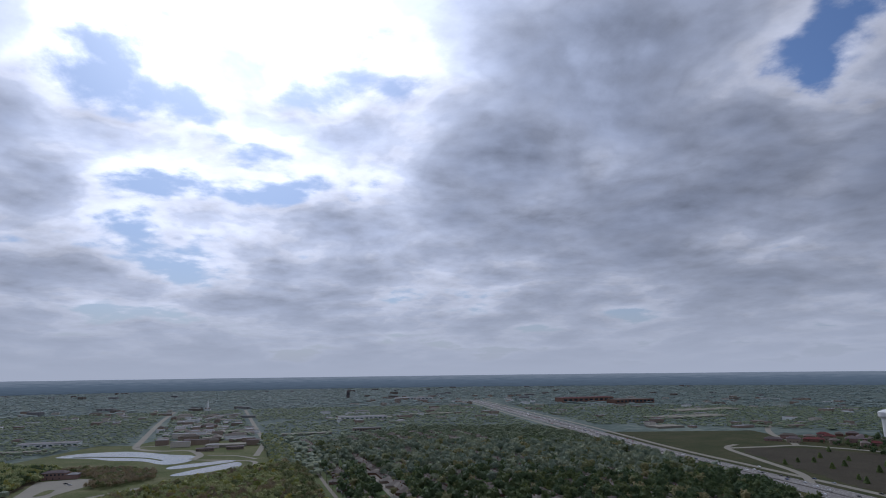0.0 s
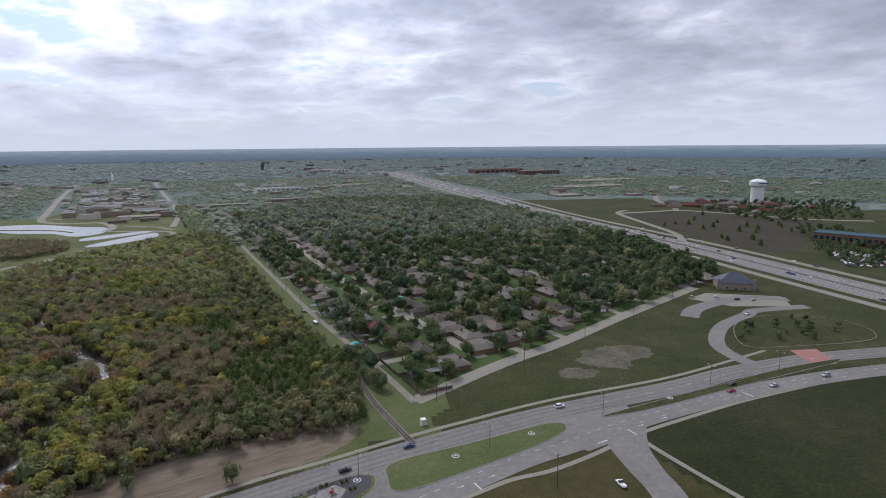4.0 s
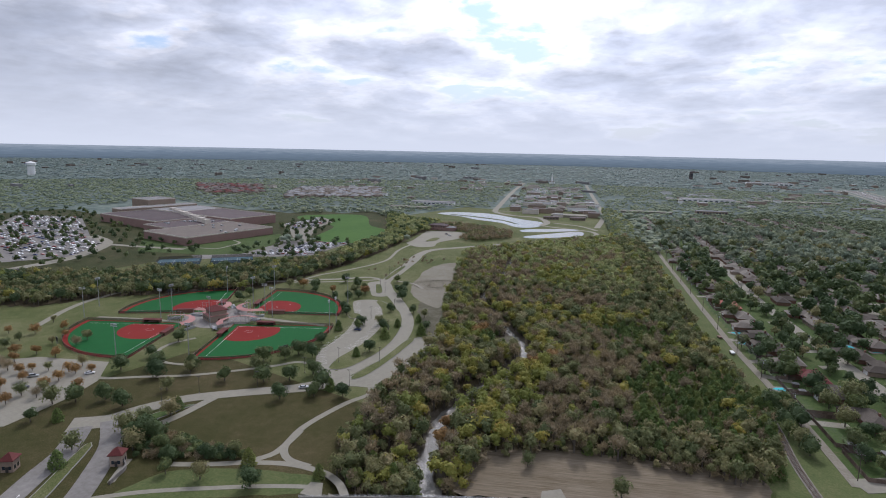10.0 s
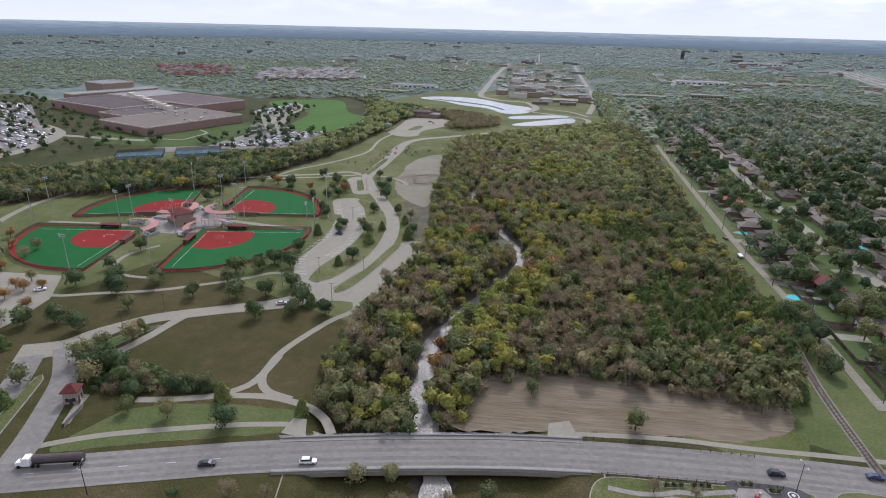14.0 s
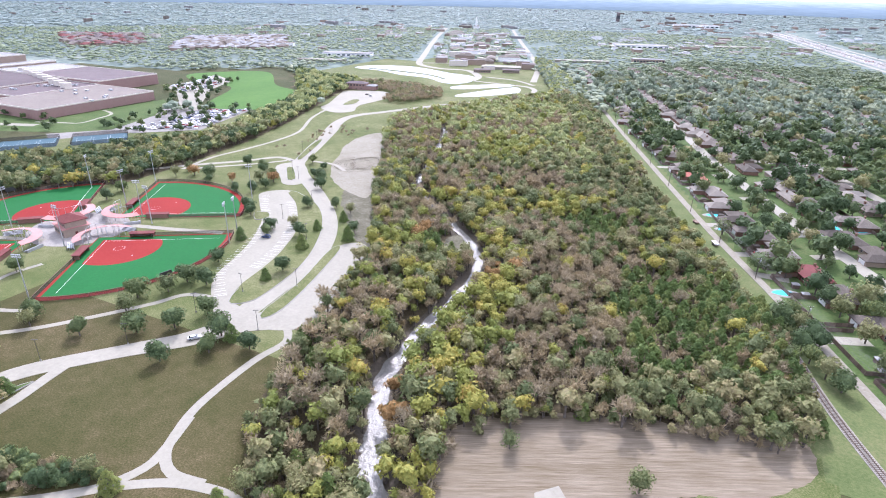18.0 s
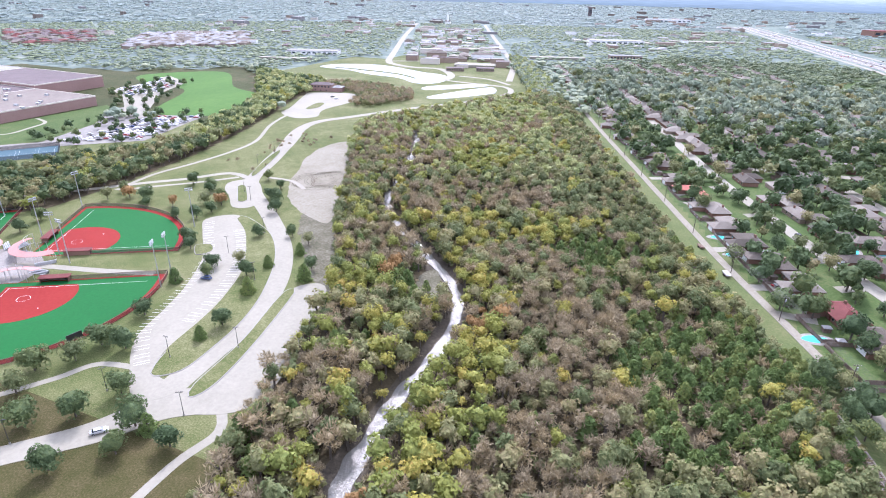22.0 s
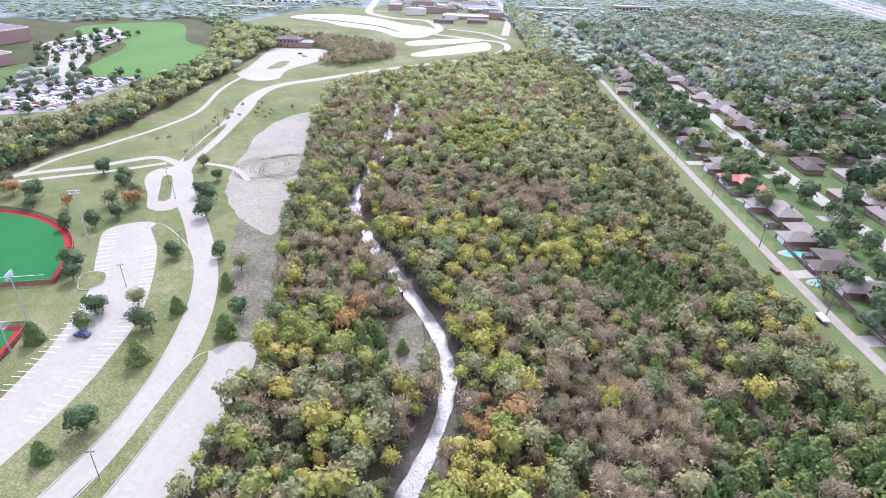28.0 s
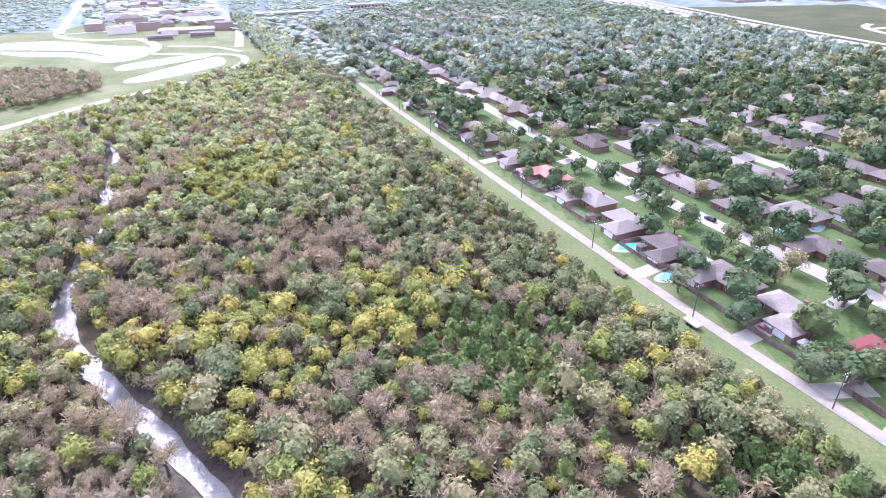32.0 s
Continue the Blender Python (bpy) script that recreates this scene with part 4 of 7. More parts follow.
structure("road", strip(ENTRY, [13, 11, 8, 8, 8, 9, 12, 14], 0.12), M["concrete"], "pale concrete entry drive of the park", "park drive")
LOT = [(-214, 205), (-228, 215), (-242, 230), (-249, 250), (-256, 268), (-270, 292), (-290, 313), (-302, 328), (-292, 340), (-276, 333), (-256, 310), (-240, 287), (-230, 264), (-224, 244), (-227, 230), (-220, 218), (-206, 214)]
structure("pavement", slab(LOT, 0.14, smooth=True), M["concrete"], "pale concrete car park beside the ball fields", "car park")
structure("pavement", slab([(-206, 292), (-198, 284), (-192, 262), (-184, 243), (-180, 222), (-186, 211), (-204, 206), (-203, 222), (-208, 250), (-214, 282)], 0.08, smooth=True), M["concrete"], "pale concrete car park beside the creek wood", "car park")
structure("pavement", slab([(-334, 384), (-326, 394), (-313, 387), (-297, 367), (-293, 353), (-302, 349), (-315, 361), (-329, 373)], 0.085, smooth=True), M["concrete"], "widened concrete drive round a small island", "park drive")
kerbed_island([(-219, 216), (-213, 222), (-213, 236), (-216, 256), (-224, 278), (-239, 305), (-259, 327), (-284, 340), (-288, 337), (-270, 322), (-246, 292), (-235, 268), (-230, 250), (-227, 232), (-223, 220)], "long grass island with trees between drive and car park")
kerbed_island([(-200, 213), (-198, 222), (-202, 246), (-211, 281), (-215, 282), (-214, 272), (-207, 244), (-204, 218)], "thin grass island between drive and car park")
kerbed_island([(-324, 379), (-321, 382), (-311, 372), (-302, 361), (-305, 357), (-315, 368)], "small grass island at the drive fork")
kerbed_island([(-329, 402), (-333, 402), (-346, 432), (-354, 458), (-350, 456), (-339, 430)], "grass sliver where the drive forks")
kerbed_island([(-270, 298), (-276, 304), (-282, 300), (-274, 292)], "planted bed in the car park")
structure("road", strip([(-327, 400), (-343, 430), (-358, 470)], 6.0, 0.05), M["concrete"], "pale concrete branch of the park drive", "park drive")

structure("road", strip([(-236, 108), (-233, 118), (-233, 130), (-234, 142), (-236, 152), (-238, 164)], 4.2, 0.128), M["concrete"], "narrow parallel lane of the park entry", "park drive")
kerbed_island([(-240, 126), (-244, 132), (-242, 142), (-238, 150), (-238, 141), (-238, 130)], "bright green grass island beside the entry drive", "lawn")

PATHS = [
    ([(-190, 214), (-182, 205), (-184, 190), (-183, 166), (-179, 153), (-175, 146), (-168, 142), (-158, 143)], 3.0),
    ([(-181, 160), (-177, 148), (-176, 140), (-181, 130), (-190, 122)], 3.0),
    ([(-200, 115), (-190, 122), (-178, 132), (-167, 139), (-158, 142), (-149, 143), (-141, 141), (-135, 137)], 3.0),
    ([(-222, 218), (-240, 214), (-246, 203), (-255, 189), (-270, 169), (-288, 153), (-300, 142), (-312, 138)], 2.6),
    ([(-326, 394), (-347, 398), (-363, 377), (-381, 358), (-403, 332), (-431, 303), (-454, 273), (-464, 246), (-460, 217), (-446, 190), (-420, 160)], 4.5),
    ([(-384, 342), (-389, 374), (-385, 405), (-383, 440), (-388, 475), (-413, 525), (-426, 566), (-430, 600)], 3.0),
    ([(-336, 394), (-352, 374), (-368, 358), (-380, 345)], 3.0),
    ([(-320, 205), (-322, 190), (-316, 178), (-304, 172), (-294, 172), (-281, 178)], 2.4),
    ([(-276, 270), (-300, 262), (-322, 256), (-340, 250)], 4.0),
    ([(-345, 222), (-372, 212), (-410, 192)], 3.5),
    ([(-207, 80), (-199, 91), (-190, 101), (-175, 114), (-160, 126), (-148, 134)], 2.4),
    ([(-72, 178), (-48, 191), (-24, 201), (0, 212), (30, 224), (74, 240), (136, 256), (176, 271), (212, 286)], 2.2),
    ([(-14, 182), (15, 170), (40, 179), (56, 183), (76, 192), (98, 204), (126, 215), (163, 228), (215, 242)], 2.2),
    ([(97, 204), (102, 188), (112, 162), (130, 120)], 2.2),
    ([(-206, 96), (-213, 104), (-216, 108)], 2.4),
    ([(-318, 402), (-300, 402), (-284, 392)], 3.0),
]
for k, (pts, w) in enumerate(PATHS):
    structure("pavement", strip(pts, w, 0.048 + 0.004 * k, 0.2, 2.5), M["concrete"], "narrow pale concrete footpath through grass", "footpath")

# entrance road with its median
for pts, w in (([(-212, 56), (-222, 71), (-231, 83), (-241, 97), (-256, 110)], 8.5), ([(-194, 70), (-205, 84), (-219, 98), (-233, 110), (-252, 120)], 8.5)):
    structure("road", strip(pts, w, 0.155), M["road"], "concrete entrance road between gate houses", "road")
kerbed_island([(-206, 66), (-213, 78), (-225, 92), (-237, 105), (-240, 104), (-232, 93), (-219, 77), (-210, 64)], "grass median of the park entrance")
structure("pavement", slab([(-372, 118), (-358, 136), (-321, 154), (-300, 138), (-290, 120), (-282, 92), (-300, 74), (-340, 90)], 0.11), M["concrete"], "large tan concrete car park with young trees", "car park")
structure("pavement", slab([(-438, 574), (-446, 600), (-472, 660), (-476, 682), (-432, 698), (-408, 660), (-410, 606), (-398, 574), (-412, 560)], 0.13, smooth=True), M["concrete"], "pale concrete car park of the brick lodge", "car park")
kerbed_island([(-428, 600), (-436, 630), (-428, 634), (-420, 610)], "grass island in the lodge car park")

# bare, dry and green patches
structure("ground_patch", slab([(-171, 317), (-167, 325), (-161, 316), (-156, 303), (-153, 294), (-158, 293), (-166, 302)], 0.03, 0.1, True, 1.6, 0.8), M["worn"], "small dry grass glade on the creek bank", "glade")
structure("ground_patch", slab([(-197, 88), (-199, 99), (-197, 111), (-182, 124), (-163, 135), (-150, 139), (-147, 131), (-163, 117), (-180, 102)], 0.025, 0.1, True, 2.0, 1.0), M["verge"], "greener mown grass between footpath and road", "grass")
structure("ground_patch", slab([(-106, 160), (-109, 174), (-112, 188), (-94, 205), (-60, 220), (-34, 229), (-16, 230), (-15, 216), (-28, 204), (-46, 194), (-63, 184), (-82, 172)], 0.03, 0.1, True, 1.6, 2.2), M["stubble"], "dry pale mown field beside the wood", "field")
structure("ground_patch", slab([(-241, 352), (-254, 390), (-274, 425), (-288, 455), (-301, 482), (-316, 506), (-330, 492), (-325, 455), (-312, 425), (-298, 396), (-282, 374), (-262, 358)], 0.034, 0.1, True, 1.6, 1.3), M["earth"], "bare pale trodden earth beside the wood", "bare ground")
structure("ground_patch", slab([(-202, 288), (-198, 296), (-208, 313), (-226, 338), (-243, 358), (-262, 362), (-254, 344), (-236, 322), (-216, 299)], 0.03, 0.1, True, 1.6, 2.2), M["worn"], "worn thin grass and dry earth beside the wood", "bare ground")
structure("ground_patch", slab([(104, 279), (122, 272), (146, 288), (148, 302), (126, 304), (108, 296)], 0.035, 0.1, True, 1.6, 5.0), M["worn"], "worn pale patch in a meadow", "bare ground")
structure("ground_patch", slab([(86, 266), (98, 262), (106, 270), (96, 276)], 0.033, 0.1, True, 1.6, 4.0), M["worn"], "worn pale patch in a meadow", "bare ground")
bm = bmesh.new()
for k in range(7):
    c0 = Vector((-284 + 6 * math.sin(k * 2.1), 414 + 5 * math.cos(k * 1.7), 0))
    ring = [c0 + Vector(((9 + 0.9 * k) * math.cos(a), (13 + 0.8 * k) * math.sin(a), 0.075)) for a in np.linspace(0.3 * k, 0.3 * k + 5.2, 40)]
    for w in (-0.8, 0.8):
        rows = []
        for i, p in enumerate(ring):
            out = (p - c0).normalized()
            out.z = 0
            rows.append((bm.verts.new(p + out * (w - 0.14)), bm.verts.new(p + out * (w + 0.14))))
        for a, b in zip(rows, rows[1:]):
            bm.faces.new((a[0], a[1], b[1], b[0]))
tagged(part("tyre_marks", bm, M["litter"]), "dark looping tyre marks on bare earth", "tyre marks", kind="stuff")

# stall lines of the car park
line_mesh = None


def stall_lines(edge, side, count, lot, length=4.9):
    """White stall lines square to an edge of the car park."""
    global line_mesh
    pts = spline(edge, 1.0)
    if line_mesh is None:
        bm = boxes((-length / 2, length / 2, -0.08, 0.08, 0, 0.02))
        line_mesh = bpy.data.meshes.new("stall_line")
        bm.to_mesh(line_mesh)
        bm.free()
        line_mesh.materials.append(M["paint"])
    for k in range(count):
        i = min(int((k + 0.5) * (len(pts) - 2) / count), len(pts) - 2)
        d = (pts[i + 1] - pts[i]).normalized()
        s = Vector((-d.y, d.x, 0)) * side
        c = pts[i] + s * (length / 2 + 0.2)
        ob = new("stall_line", line_mesh)
        ob.parent = lot
        ob.matrix_basis = pose(c.x, c.y, 0.145, 0, 0, math.degrees(math.atan2(s.y, s.x)))


lot = [o for o in bpy.data.objects if o.name.startswith("pavement")][0]
stall_lines([(-229, 217), (-246, 234), (-253, 252), (-259, 270), (-268, 288)], -1, 32, lot)
stall_lines([(-231, 246), (-236, 268), (-247, 292), (-260, 311), (-276, 327)], 1, 36, lot)
stall_lines([(-276, 299), (-290, 313), (-300, 326)], -1, 12, lot)


# ---- ball fields ----
def polar(c, r, a):
    return c[0] + r * math.cos(radians(a)), c[1] + r * math.sin(radians(a))


def infield_reach(off, reach=19.5, centre=13.5):
    """How far the red infield reaches from home at an angle off the middle."""
    c = centre * math.cos(radians(off))
    return c + math.sqrt(max(reach ** 2 - (centre * math.sin(radians(off))) ** 2, 0))


def ball_field(x, y, face, label):
    """A softball field: home plate at the origin, its middle line towards +x."""
    f = thing("softball_field", x, y, face, 0.0, label, "softball field", "softball fields round the plaza")
    R = 55.5
    arc = [(R + 2.5 * math.cos(radians(2 * a)), a) for a in np.linspace(-45, 45, 31)]
    outer = [(-7.8, 0.0)] + [polar((-7.8, 0), r + 9.7, a * 1.003) for r, a in arc]
    part("warning_track", slab(outer, 0.07, 0.2), M["clay"], f, "red synthetic warning track")
    part("turf", slab([(-7.2, 0.0)] + [polar((-7.2, 0), r + 6.4, a * 0.978) for r, a in arc], 0.10, 0.1), M["turf"], f, "bright green artificial turf")
    part("infield", slab([(-2.2, 0)] + [polar((-1.0, 0), infield_reach(a), a) for a in np.linspace(-45, 45, 31)], 0.13, 0.1), M["clay"], f, "red artificial turf infield")
    for s in (-1, 1):
        bm = bmesh.new()
        box(bm, 0.5, R - 1.5, -0.08, 0.08, 0.135, 0.15)
        bm.transform(pose(0, 0, 0, 0, 0, 44.3 * s))
        part("foul_line", bm, M["paint"], f, "white foul line")
    bm = bmesh.new()
    ring = [(polar((13.5, 0), 2.5, a), polar((13.5, 0), 2.38, a)) for a in range(0, 360, 15)]
    for a, b in zip(ring, ring[1:] + ring[:1]):
        bm.faces.new([bm.verts.new((*p, 0.145)) for p in (a[0], b[0], b[1], a[1])])
    part("pitching_circle", bm, M["paint"], f, "white pitching circle")
    part("home_plate", boxes((-0.3, 0.3, -0.3, 0.3, 0.13, 0.16)), M["paint"], f)
    for d, a in ((18.3, 45), (25.9, 0), (18.3, -45)):
        px, py = polar((0, 0), d, a * 0.96)
        part("base", boxes((px - 0.25, px + 0.25, py - 0.25, py + 0.25, 0.13, 0.2)), M["paint"], f)
    # outfield fence with posts, dark windscreen and yellow-red cap
    screen, cap = bmesh.new(), bmesh.new()
    pts = [polar((-7.8, 0), r + 9.9, a * 1.003) for r, a in arc]
    start = [polar((-7.8, 0), d, -45.3) for d in (24, 37, 51)]
    finish = [polar((-7.8, 0), d, 45.3) for d in (51, 37, 24)]
    pts = start + pts + finish
    post = None
    for p, q in zip(pts, pts[1:]):
        d = (Vector(q) - Vector(p)).normalized()
        nx, ny = -d.y * 0.04, d.x * 0.04
        for bm, z0, z1, w in ((screen, 0.05, 1.75, 1.0), (cap, 1.75, 1.9, 2.4)):
            vs = [bm.verts.new((c[0] + s * nx * w, c[1] + s * ny * w, z)) for z in (z0, z1) for s in (-1, 1) for c in (p, q)]
            for face4 in ((0, 1, 5, 4), (2, 6, 7, 3), (4, 5, 7, 6), (0, 2, 3, 1)):
                bm.faces.new([vs[i] for i in face4])
    fence = part("fence", screen, M["netting"], f, "low dark wire mesh fence")
    part("fence_cap", cap, M["rust"], fence, "red-brown fence cap")
    for p in pts[::3]:
        if post is None:
            post = part("post", tube(bmesh.new(), (0, 0, 0), (0, 0, 2.1), 0.06, 0.06), M["dark_metal"], fence)
            post.matrix_basis = pose(*p, 0)
        else:
            share("post", post, fence, pose(*p, 0))
    # backstop net posts
    bm = bmesh.new()
    net = [polar((0, 0), 7.5, a) for a in (100, 125, 150, 180, 210, 235, 260)]
    for p in net:
        tube(bm, (*p, 0), (*p, 7.5), 0.11, 0.09)
    for p, q in zip(net, net[1:]):
        tube(bm, (*p, 7.4), (*q, 7.4), 0.05, 0.05, 4)
        tube(bm, (*p, 3.0), (*q, 3.0), 0.04, 0.04, 4)
    part("backstop", bm, M["steel"], f, "steel backstop frame")
    for s in (-1, 1):
        c = polar((0, 0), 16.5, 62.0 * s)
        d = thing("dugout", 0, 0, 0, 0, "long brick dugout with a maroon roof beside the infield", "dugout", "dugouts of the ball fields")
        d.matrix_basis = pose(x, y, 0, 0, 0, face) @ pose(c[0], c[1], 0, 0, 0, 45 * s)
        part("wall", boxes((-5.5, 5.5, 1.4 * s - 0.1, 1.4 * s + 0.1, 0, 2.2), (-5.5, -5.3, -1.4, 1.4, 0, 2.2), (5.3, 5.5, -1.4, 1.4, 0, 2.2)), M["brick"], d)
        part("roof", boxes((-6, 6, -1.9, 1.9, 2.2, 2.45)), M["maroon_roof"], d, "flat maroon roof")
        part("bench", boxes((-5, 5, 0.6 * s - 0.2, 0.6 * s + 0.2, 0.4, 0.48)), M["steel"], d, "metal bench")
        b = thing("bleacher", 0, 0, 0, 0, "small stepped aluminium bleacher behind the backstop", "bleacher", "bleachers of the ball fields")
        c = polar((0, 0), 13.5, 112.0 * s)
        b.matrix_basis = pose(x, y, 0, 0, 0, face) @ pose(c[0], c[1], 0, 0, 0, 112 * s - 90)
        for k in range(4):
            part("step", boxes((-4, 4, 0.7 * k, 0.7 * k + 0.4, 0.35 * k + 0.3, 0.35 * k + 0.36), (-4, 4, 0.7 * k + 0.55, 0.7 * k + 0.65, 0, 0.35 * k + 0.3)), M["steel"], b)
    # pink shade canopy wrapped round the backstop
    can = thing("shade_canopy", x, y, face, 0.0, "pale pink fabric shade canopy on posts behind home plate", "shade canopy", "shade canopies of the ball fields")
    bm, posts = bmesh.new(), []
    arcs = [(polar((0, 0), 10.0, a), polar((0, 0), 14.0, a)) for a in np.linspace(95, 265, 11)]
    for (p, q), (p2, q2) in zip(arcs, arcs[1:]):
        low = [bm.verts.new((*c, z)) for c, z in ((p, 4.1), (p2, 4.1), (q2, 3.4), (q, 3.4))]
        top = [bm.verts.new((*c, z)) for c, z in ((p, 4.2), (p2, 4.2), (q2, 3.5), (q, 3.5))]
        bm.faces.new(top)
        bm.faces.new(low[::-1])
        bm.faces.new((low[2], low[3], top[3], top[2]))
        bm.faces.new((low[0], low[1], top[1], top[0]))
    part("canopy", bm, M["pink"], can, "pale pink fabric")
    for p, q in arcs[::2]:
        part("post", tube(bmesh.new(), (*q, 0), (*q, 3.45), 0.09, 0.09), M["steel"], can)
        part("post", tube(bmesh.new(), (*p, 0), (*p, 4.1), 0.09, 0.09), M["steel"], can)
    board = thing("scoreboard", 0, 0, 0, 0, "dark scoreboard on two posts at the outfield fence", "scoreboard", "scoreboards of the ball fields")
    c = polar((0, 0), R + 7.2, -3)
    board.matrix_basis = pose(x, y, 0, 0, 0, face) @ pose(c[0], c[1], 0, 0, 0, 90)
    part("panel", boxes((-2.6, 2.6, -0.15, 0.15, 2.2, 4.6)), M["dark_metal"], board)
    for s in (-1.8, 1.8):
        part("post", boxes((s - 0.1, s + 0.1, -0.1, 0.1, 0, 2.2)), M["steel"], board)
    return f


HOME = ((-318, 235, -12, "south-east"), (-354, 211, -104, "south-west"), (-366, 248, 176, "north-west"), (-339, 266, 76, "north-east"))
for hx, hy, face, _ in HOME:
    ball_field(hx, hy, face, "softball field of green artificial turf with a red infield")
structure("pavement", slab([(-345 + 25 * math.cos(a), 240 + 23 * math.sin(a)) for a in np.linspace(0, math.tau, 33)[:-1]], 0.055, 0.2), M["cobble"], "round pale plaza between the ball fields", "plaza")


def light_tower(x, y, yaw, height=21.0):
    t = thing("light_tower", x, y, yaw, 0, "tall steel sports light tower with rows of floodlights", "light tower", "sports light towers")
    part("pole", tube(bmesh.new(), (0, 0, 0), (0, 0, height), 0.28, 0.13, 8), M["steel"], t)
    for k in range(2):
        part("crossarm", boxes((-1.9, 1.9, -0.07, 0.07, height - 0.5 - 1.0 * k, height - 0.36 - 1.0 * k)), M["steel"], t)
        for j in range(5):
            part("floodlight", boxes((-1.75 + 0.8 * j, -1.3 + 0.8 * j, -0.5, 0.0, height - 0.4 - 1.0 * k, height + 0.08 - 1.0 * k)), M["steel"], t, "grey floodlight head")


for x, y, yaw in ((-436, 206, 100), (-415, 186, 60), (-319, 157, 20), (-290, 181, 20), (-266, 270, -60), (-264, 262, -60), (-372, 214, 190), (-330, 222, 0), (-378, 226, 100), (-330, 266, 30), (-318, 262, 0), (-399, 286, 130), (-354, 275, 90), (-300, 318, 40), (-374, 312, 90)):
    light_tower(x, y, yaw)

# concession building in the middle of the plaza
cb = thing("concession_building", -344, 236, -16, 0, "two-storey brick concession building with a maroon hip roof on the plaza", "building")
part("wall", boxes((-7, 7, -6, 6, 0, 4.2), (-4.6, 6.2, -4.6, 5.2, 4.2, 7.6)), M["tan_brick"], cb)


def hip(bm, x0, x1, y0, y1, z, rise, over=0.6):
    """A hip roof over a rectangle."""
    x0, x1, y0, y1 = x0 - over, x1 + over, y0 - over, y1 + over
    w, d = x1 - x0, y1 - y0
    in_ = min(w, d) / 2
    if w >= d:
        ridge = ((x0 + in_, (y0 + y1) / 2), (x1 - in_, (y0 + y1) / 2))
    else:
        ridge = (((x0 + x1) / 2, y0 + in_), ((x0 + x1) / 2, y1 - in_))
    if abs(w - d) < 0.05:
        ridge = (ridge[0], (ridge[0][0] + 0.05, ridge[0][1]))
    e = [bm.verts.new((x, y, z)) for x, y in ((x0, y0), (x1, y0), (x1, y1), (x0, y1))]
    f = [bm.verts.new((x, y, z - 0.22)) for x, y in ((x0, y0), (x1, y0), (x1, y1), (x0, y1))]
    a, b = (bm.verts.new((*r, z + rise)) for r in ridge)
    if w >= d:
        faces = ((e[0], e[1], b, a), (e[1], e[2], b), (e[2], e[3], a, b), (e[3], e[0], a))
    else:
        faces = ((e[0], e[1], a), (e[1], e[2], b, a), (e[2], e[3], b), (e[3], e[0], a, b))
    for q in faces:
        bm.faces.new(q)
    for k in range(4):
        bm.faces.new((f[k], f[(k + 1) % 4], e[(k + 1) % 4], e[k]))
    bm.faces.new(f[::-1])
    return bm


bm = hip(bmesh.new(), -4.6, 6.2, -4.6, 5.2, 7.6, 2.6, 0.9)
part("roof", bm, M["maroon_roof"], cb, "maroon hip roof")
part("roof", boxes((-7.6, 7.6, -6.6, 6.6, 4.2, 4.4)), M["pink"], cb, "pale lower roof")
for k in range(4):
    part("window", boxes((-3.6 + 2.6 * k, -2.4 + 2.6 * k, -4.68, -4.56, 5.0, 6.6)), M["glass"], cb)
    part("serving_hatch", boxes((-5.6 + 3.2 * k, -3.8 + 3.2 * k, -6.08, -5.96, 1.0, 2.4)), M["dark_metal"], cb)
part("door", boxes((6.96, 7.06, -1, 0.1, 0, 2.1)), M["maroon_roof"], cb)


def small_house(name, x, y, yaw, w, d, h, wall, roof, label, rise=2.0):
    o = thing(name, x, y, yaw, 0, label, "building")
    part("wall", boxes((-w / 2, w / 2, -d / 2, d / 2, 0, h)), M[wall], o)
    part("roof", hip(bmesh.new(), -w / 2, w / 2, -d / 2, d / 2, h, rise), M[roof], o)
    for k in (-1, 1):
        part("window", boxes((k * w * 0.25 - 0.5, k * w * 0.25 + 0.5, -d / 2 - 0.04, -d / 2 + 0.05, 1.0, 2.3)), M["glass"], o)
        part("window", boxes((w / 2 - 0.05, w / 2 + 0.04, k * d * 0.22 - 0.5, k * d * 0.22 + 0.5, 1.0, 2.3)), M["glass"], o)
    part("door", boxes((-0.5, 0.5, -d / 2 - 0.05, -d / 2 + 0.03, 0, 2.1)), M["dark_metal"], o)
    return o


small_house("gate_house", -243, 80, 40, 4.2, 4.2, 4.6, "tan_brick", "maroon_roof", "square brick gate house with a maroon pyramid roof", 2.2)
small_house("gate_house", -216, 104, 40, 4.2, 4.2, 4.6, "tan_brick", "maroon_roof", "square brick gate house with a maroon pyramid roof", 2.2)
gw = [(-219, 106), (-211, 104), (-207, 98), (-205, 95)]
structure("wall_gate", strip(gw, 0.5, 1.5, 1.6, 1.0), M["cobble"], "low curved stone wall beside the gate house", "wall")
lodge = small_house("park_lodge", -474, 700, 15, 26, 12, 7.5, "school_brick", "dark_roof", "two-storey pinkish brick park lodge with a grey roof", 2.4)
part("wing", boxes((13, 25, -6, 6, 0, 5)), M["school_brick"], lodge)
part("roof", hip(bmesh.new(), 13, 25, -6, 6, 5, 2.0), M["white_roof"], lodge, "pale roof")
for k in range(6):
    part("window", boxes((-11.4 + 4.0 * k, -9.4 + 4.0 * k, -6.06, -5.95, 4.6, 6.4)), M["glass"], lodge)


